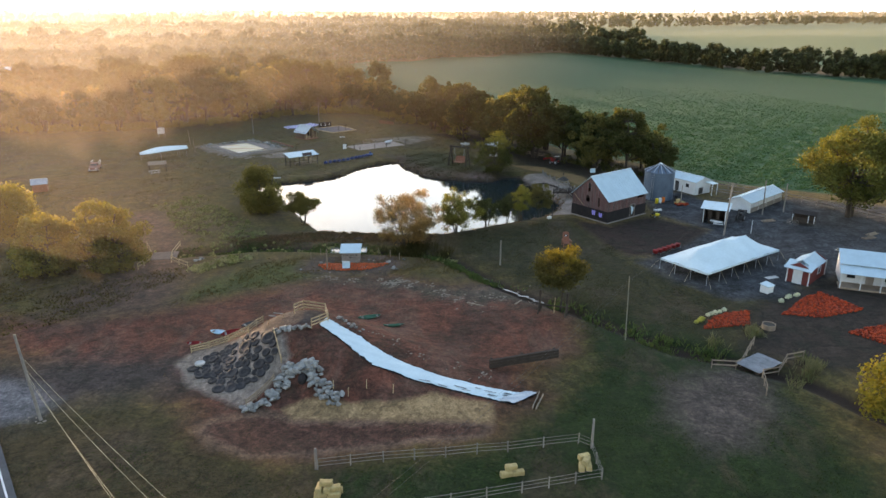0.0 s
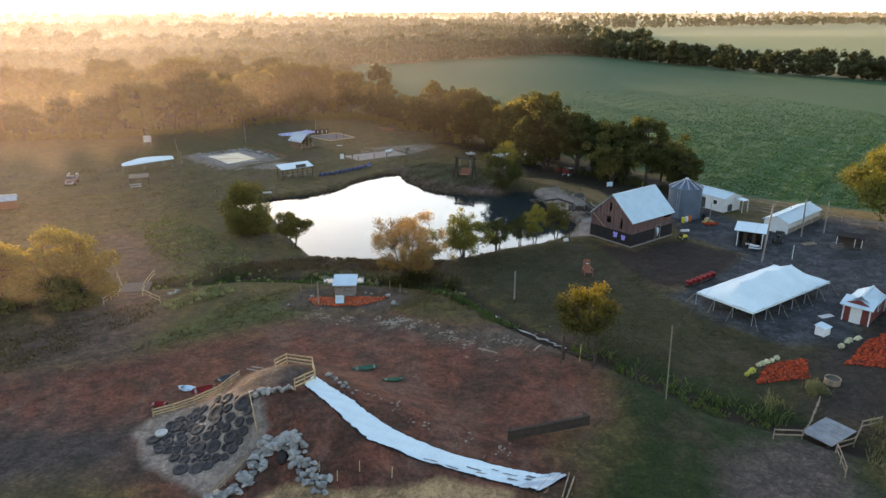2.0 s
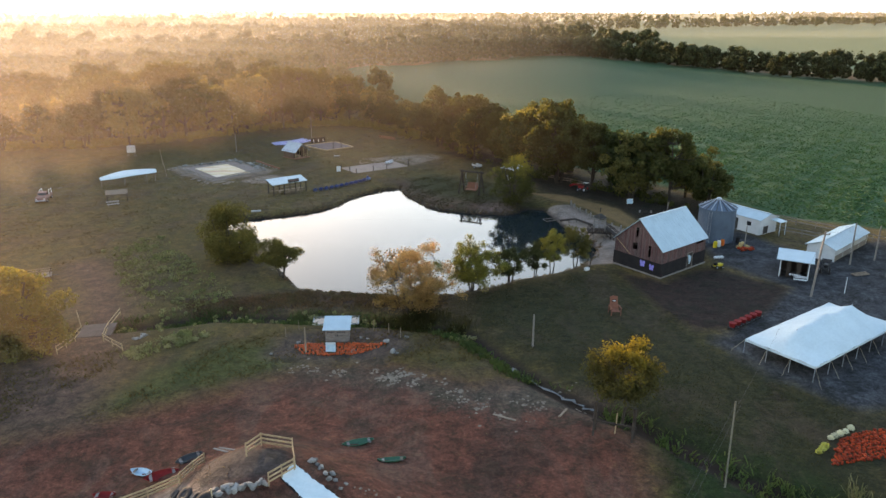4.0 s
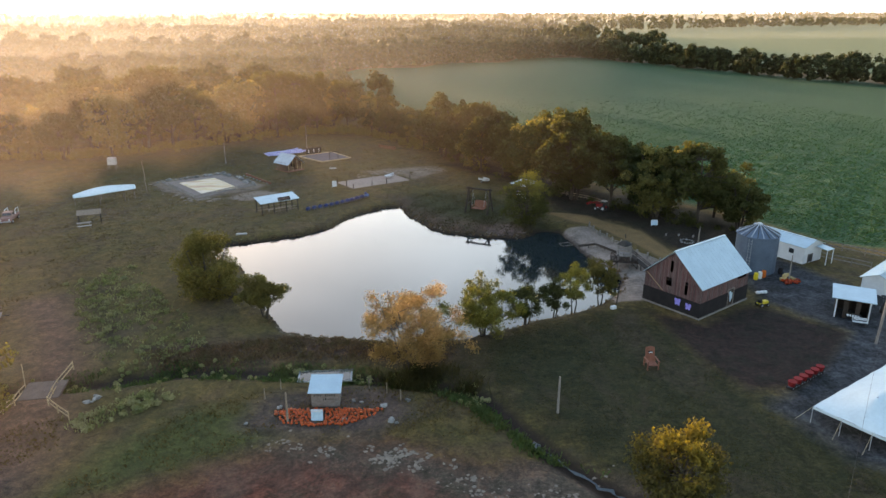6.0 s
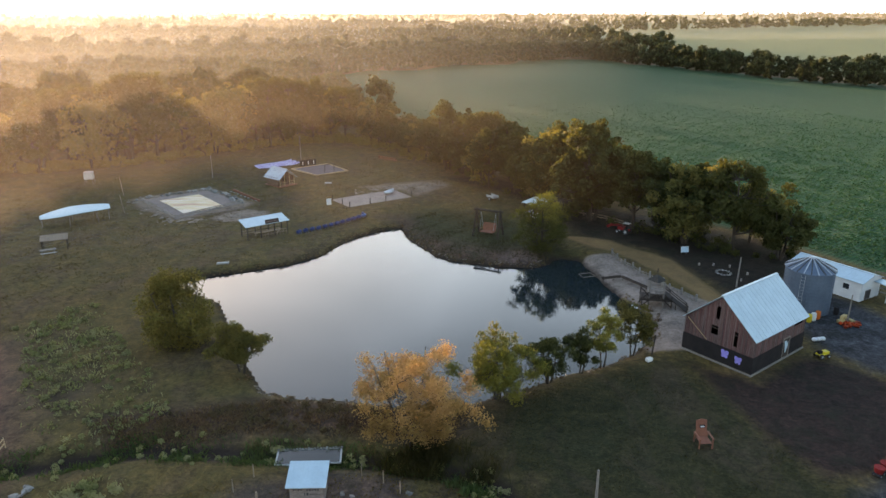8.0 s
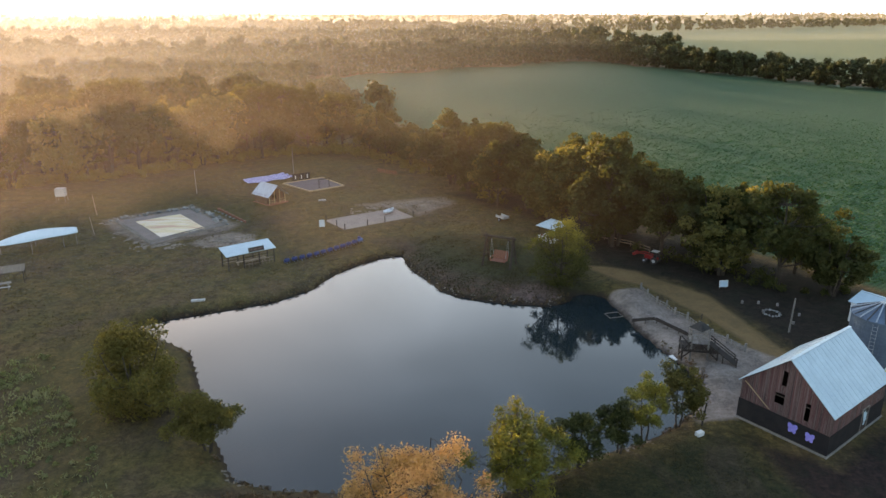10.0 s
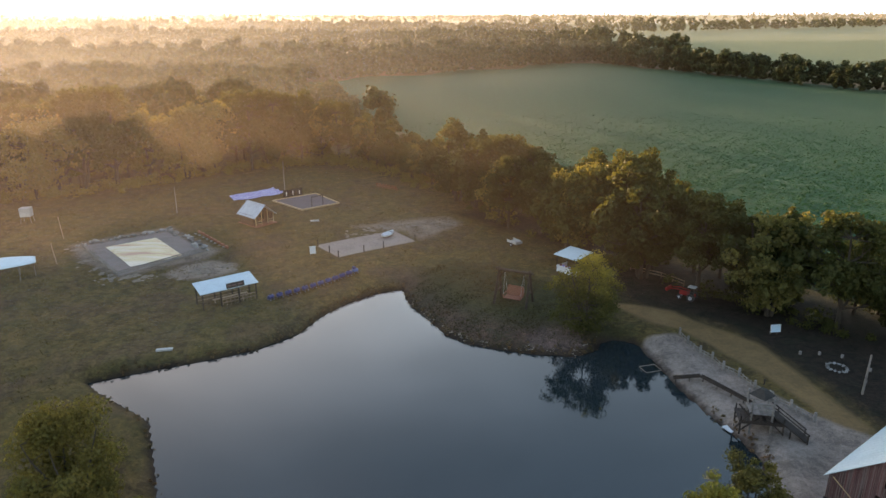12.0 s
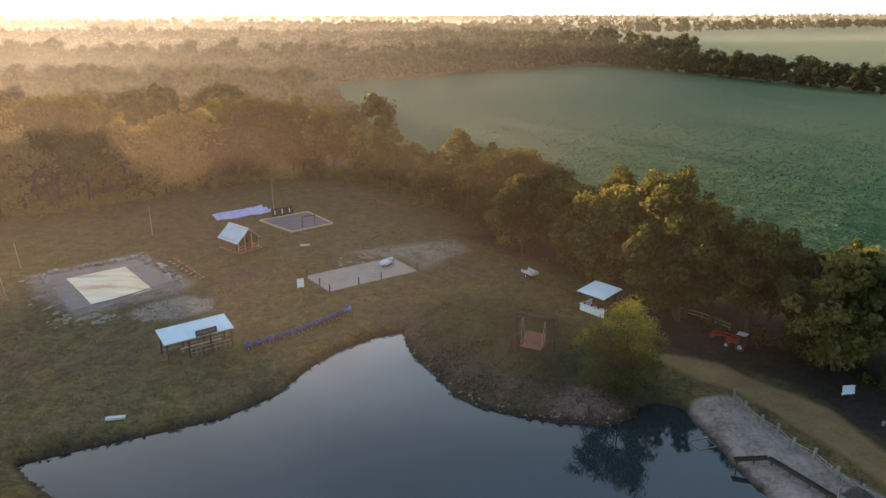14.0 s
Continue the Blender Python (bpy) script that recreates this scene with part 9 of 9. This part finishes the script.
WEEDS = [(-44, 111), (-53, 124.5), (-47.1, 132.6), (-35.4, 118), (-27.9, 107.5), (-30, 103.5), (-34.1, 100.7), (-40, 104)]
scrub("weeds", WEEDS, 300, 0.14, 0.4, 0.15, LEAF_WEED, "rank grey-green weeds in the rough meadow", 1, per=50)
sward("weed_grass", WEEDS, 30000, 0.24, 0.12, LEAF_WEED, "tall pale weeds in the rough meadow", 31, 0.45, 0.6)
scrub("weeds", [(-36, 92), (-30, 97), (-27, 96), (-33, 90)], 60, 0.15, 0.4, 0.17, LEAF_WEED, "grey-green weeds beside the track", 3, per=70)
sward("weed_grass", [(-37, 92), (-31, 98), (-26, 97), (-33, 89)], 5000, 0.26, 0.12, LEAF_WEED, "pale green weeds beside the track", 35, 0.2, 0.6)
scrub("ditch_weeds", DITCH[:7], 90, 0.14, 0.34, 0.15, LEAF_WEED, "green weeds along the ditch", 4, True, 1.1, 70)
sward("reeds", [(-10, 101.5), (-5, 102.5), (0, 102), (3, 97.5), (-2, 96.5), (-8, 98)], 12000, 0.9, 0.06, LEAF_DULL, "tall dark green reeds behind the hut", 6, 0.1, 0.3)
scrub("brush", [(-34, 105), (-27, 107), (-20, 109), (-8, 107.5), (-1, 107.5), (-2, 103.5), (-9, 103.5), (-20, 104), (-31, 102)], 160, 0.12, 0.3, 0.13, LEAF_RUST, "low rusty brown brush on the pond bank", 7, per=50)
sward("bank_brush", [(-35, 105), (-27, 107.5), (-20, 109.6), (-8, 108.4), (0, 108.8), (-1, 102.5), (-9, 102.6), (-20, 103), (-31, 101)], 26000, 0.2, 0.1, LEAF_RUST, "dry rusty brown stalks on the pond bank", 32, -0.3, 0.5)
sward("ditch_grass", [(7, 88.5), (13.4, 83), (17, 80), (22, 74.5), (26, 70), (30.5, 67.5), (29, 65), (24, 67), (19, 72), (14, 78.5), (9, 83), (5.5, 87.5)], 60000, 0.5, 0.12, LEAF_DITCH, "rank pale green grass along the ditch", 33, 0.2, 0.5)
sward("ditch_grass", [(-46, 98), (-38, 101), (-28, 104), (-17, 103), (-8, 102.4), (-1, 100.4), (2.5, 97), (1, 95), (-3, 96.8), (-8, 98), (-17, 98.6), (-28, 99.2), (-37, 96.4)], 40000, 0.32, 0.09, LEAF_DITCH, "rank green grass along the upper ditch", 34, 0.2, 0.5)
sward("ditch_grass", [(-3, 98.5), (1.5, 97), (5.2, 90.5), (8.2, 86.3), (6.8, 84.6), (4.2, 87.2), (0.2, 93.6), (-3, 96.3)], 26000, 0.45, 0.12, LEAF_DITCH, "rank green grass on the near bank of the ditch", 36, 0.0, 0.5)
sward("reeds", [(28, 67.5), (30.5, 66.5), (31.5, 68.5), (29.5, 70.5)], 3200, 0.8, 0.05, LEAF_REED, "pale tall reeds beside the footbridge", 8, 0.1, 0.3)
sward("reeds", [(33.5, 70), (36, 70.5), (36, 73.5), (34, 73)], 3000, 0.7, 0.05, LEAF_REED, "pale tall reeds beside the pumpkin bed", 9, 0.1, 0.3)
sward("reeds", [(32.3, 58.5), (35, 60), (39.5, 64), (38, 67), (35.5, 66.6), (34.5, 62.5)], 9000, 0.7, 0.05, LEAF_REED, "green reeds under the footbridge", 10, 0.3, 0.35)
scrub("shore_brush", POND[:18], 420, 0.08, 0.24, 0.12, LEAF_RUST, "tufts of brown grass round the pond", 11, True, 0.6, 22)
scrub("shore_brush", POND[23:], 300, 0.08, 0.24, 0.12, LEAF_RUST, "tufts of brown grass on the near pond bank", 12, True, 0.6, 22)


def stones(name, line, n, spread, lo, hi, label, seed):
    """Small loose stones strewn along a line, in one mesh."""
    rng = np.random.default_rng(seed)
    shapes = []
    for me in _rocks:
        co = np.empty(len(me.vertices) * 3)
        me.vertices.foreach_get("co", co)
        shapes.append((co.reshape(-1, 3), np.array([tuple(p.vertices) for p in me.polygons])))
    verts, faces, base = [], [], 0
    for _ in range(n):
        x, y = along(line, rng.uniform(0, 0.999))
        x, y = x + rng.normal(0, spread), y + rng.normal(0, spread)
        if float(ripple(x, y, 1.4, seed)) < 0.05:
            continue
        co, fs = shapes[rng.integers(0, 6)]
        s, a = rng.uniform(lo, hi), rng.uniform(0, 6.28)
        c, d = math.cos(a) * s, math.sin(a) * s
        verts.append(np.c_[co[:, 0] * c - co[:, 1] * d + x, co[:, 0] * d + co[:, 1] * c + y, co[:, 2] * s * 0.45 + float(height(x, y)) + s * 0.05])
        faces.append(fs + base)
        base += len(co)
    me = bpy.data.meshes.new(name)
    me.from_pydata(np.concatenate(verts), [], np.concatenate(faces))
    me.materials.append(M_RUBBLE)
    return tagged(new(name, me), label, "stones", kind="stuff")


scrub("edge_brush", EDGE[:9], 330, 0.6, 1.7, 0.34, LEAF_WARM_VEIL, "bushy undergrowth along the foot of the wood", 41, True, 1.6, 90)
scrub("edge_brush", EDGE[8:], 60, 0.5, 1.2, 0.3, LEAF_DARK, "dark undergrowth along the tree row", 42, True, 1.2, 70)
LAWN_A = [(-35, 40), (34, 40), (34, 60), (28, 74), (24, 96), (22, 116), (2, 108), (-2, 101), (8, 88), (15, 80), (15, 66), (10, 57), (4, 50), (-14, 47), (-22, 50), (-35, 52)]
LAWN_B = [(-75, 100), (-58, 100), (-50, 130), (-42, 137), (-36, 146), (-24, 152), (-18, 166), (-8, 170), (0, 164), (14, 156), (20, 162), (4, 192), (-14, 226), (-60, 222), (-90, 196)]
sward("lawn_grass", LAWN_A[:3] + [(27, 80), (22, 88), (12, 86)] + LAWN_A[9:], 80000, 0.10, 0.07, LEAF_LAWN, "short rough green lawn grass", 21, 0.15)
sward("dull_grass", ZONES["dull"], 60000, 0.10, 0.07, LEAF_DULL, "short dull brownish lawn grass", 26, 0.15)
sward("meadow_grass", LAWN_B, 130000, 0.13, 0.12, LEAF_GRASS, "rough dry grass of the meadow", 22, 0.1)
sward("meadow_grass", [(-75, 66), (-48, 68), (-40, 77), (-34, 88), (-36, 94), (-44, 88), (-60, 100), (-80, 100)], 40000, 0.16, 0.14, LEAF_GRASS, "rough dry grass beside the track", 24, 0.1)
sward("bank_grass", [(-34, 78.4), (-30.5, 87), (-25, 96), (-8, 100), (0, 98), (4, 90), (-4, 89), (-14, 90), (-19, 87.5), (-25, 83.8), (-32, 78)], 24000, 0.14, 0.1, LEAF_GRASS, "short grass on the slope before the hut", 25, 0.0)
sward("point_grass", ZONES["point"], 34000, 0.12, 0.08, LEAF_DULL, "short dull grass on the tongue of land by the swing", 27, 0.1)
sward("soil_grass", ZONES["soil"], 26000, 0.08, 0.06, LEAF_RUST, "sparse dry stalks on bare soil", 23, 0.5)
sward("crop", [(130, 110), (88, 129), (70, 138), (58, 145), (48, 162), (34, 182), (14, 216), (-2, 250), (-20, 305), (-26, 340), (120, 340), (150, 260), (185, 190), (190, 135)], 430000, 0.13, 0.40, LEAF_CROP, "leafy green crop plants in drilled rows", 13, -0.5, 0.9, 0.76, 345)
stones("strewn_stones", [(-17, 88.8), (-12.3, 87.6), (-9, 88), (-4.7, 86.2), (-2, 85), (1.2, 83.3), (3.2, 82.4)], 560, 0.7, 0.07, 0.4, "pale broken stones strewn over bare soil", 1)
stones("strewn_stones", [(-9.5, 84.5), (-7, 86.2), (-4.4, 88.4)], 130, 0.5, 0.12, 0.45, "pale broken stones in a short line", 2)
stones("strewn_stones", [(-2, 83), (3, 80.5), (8, 82.5), (12, 84.5)], 220, 1.1, 0.1, 0.35, "pale stones scattered by the ditch", 3)
stones("shore_stones", [(-25, 118), (-20.8, 111.2), (-12.8, 109.9), (-7.6, 108.9), (-0.3, 109.5), (3.8, 111.5), (8.9, 114.9), (13.5, 116.9), (17.5, 119.8)], 420, 0.3, 0.08, 0.34, "pale stones along the pond shore", 4)
stones("shore_stones", [(-10.4, 166), (-9, 160.6), (-6.4, 156.2), (-4.6, 152.8), (-1.8, 150.6), (2.2, 149), (6, 148.1), (9.6, 147.8), (11.3, 149.6)], 200, 0.28, 0.07, 0.28, "weathered stones along the shore of the tongue of land", 9)
stones("court_stones", [(-63, 181), (-57, 174.6), (-50.5, 167.6), (-43, 169.4), (-38, 171.5), (-36, 173)], 420, 0.9, 0.2, 0.8, "flat pale stones strewn round the court", 5)
stones("pit_stones", [(-22, 187), (-17, 191), (-13, 193.5), (-9, 193.5), (-4, 195)], 300, 0.9, 0.15, 0.7, "pale stones strewn behind the sand pit", 6)
stones("mound_stones", [(-8, 67), (-3, 64), (2, 62), (5, 61)], 120, 1.0, 0.08, 0.3, "small grey stones on the mound's far slope", 7)
stones("corner_stones", [(-38, 54.5), (-34, 52.5)], 24, 0.5, 0.12, 0.32, "grey rocks at the foot of the leaning pole", 8)

# ---- the lane beyond the leaning pole ----
M_ASPHALT = mat("worn_asphalt", (0.075, 0.08, 0.09), (0.045, 0.048, 0.055), 0.9, 0.6, 14.0)
_d = Vector((2.7, -3.5, 0)).normalized()
_n = Vector((_d.y, -_d.x, 0))
_lane = [Vector((-34.9, 47.1, 0)) + _d * _k for _k in (-22, -14, -8, -3, 2, 8, 16, 26)]
for _name, _o0, _o1, _lift, _m, _l in (("road", -0.5, 6.0, 0.16, M_ASPHALT, "grey asphalt lane beside the farm drive"), ("road_line", 0.0, 0.14, 0.166, M_WHITE, "white edge line of the asphalt lane")):
    _bm = bmesh.new()
    _row = [[_bm.verts.new((*(_p + _n * _o).xy, _lift - _z)) for _o, _z in ((_o0, 0.3), (_o0, 0), (_o1, 0), (_o1, 0.3))] for _p in _lane]
    for _p, _q in zip(_row, _row[1:]):
        for _j in range(3):
            _bm.faces.new((_p[_j], _q[_j], _q[_j + 1], _p[_j + 1]))
    tagged(new(_name, mesh_of(_name, _bm, _m)), _l, "road", kind="structure")
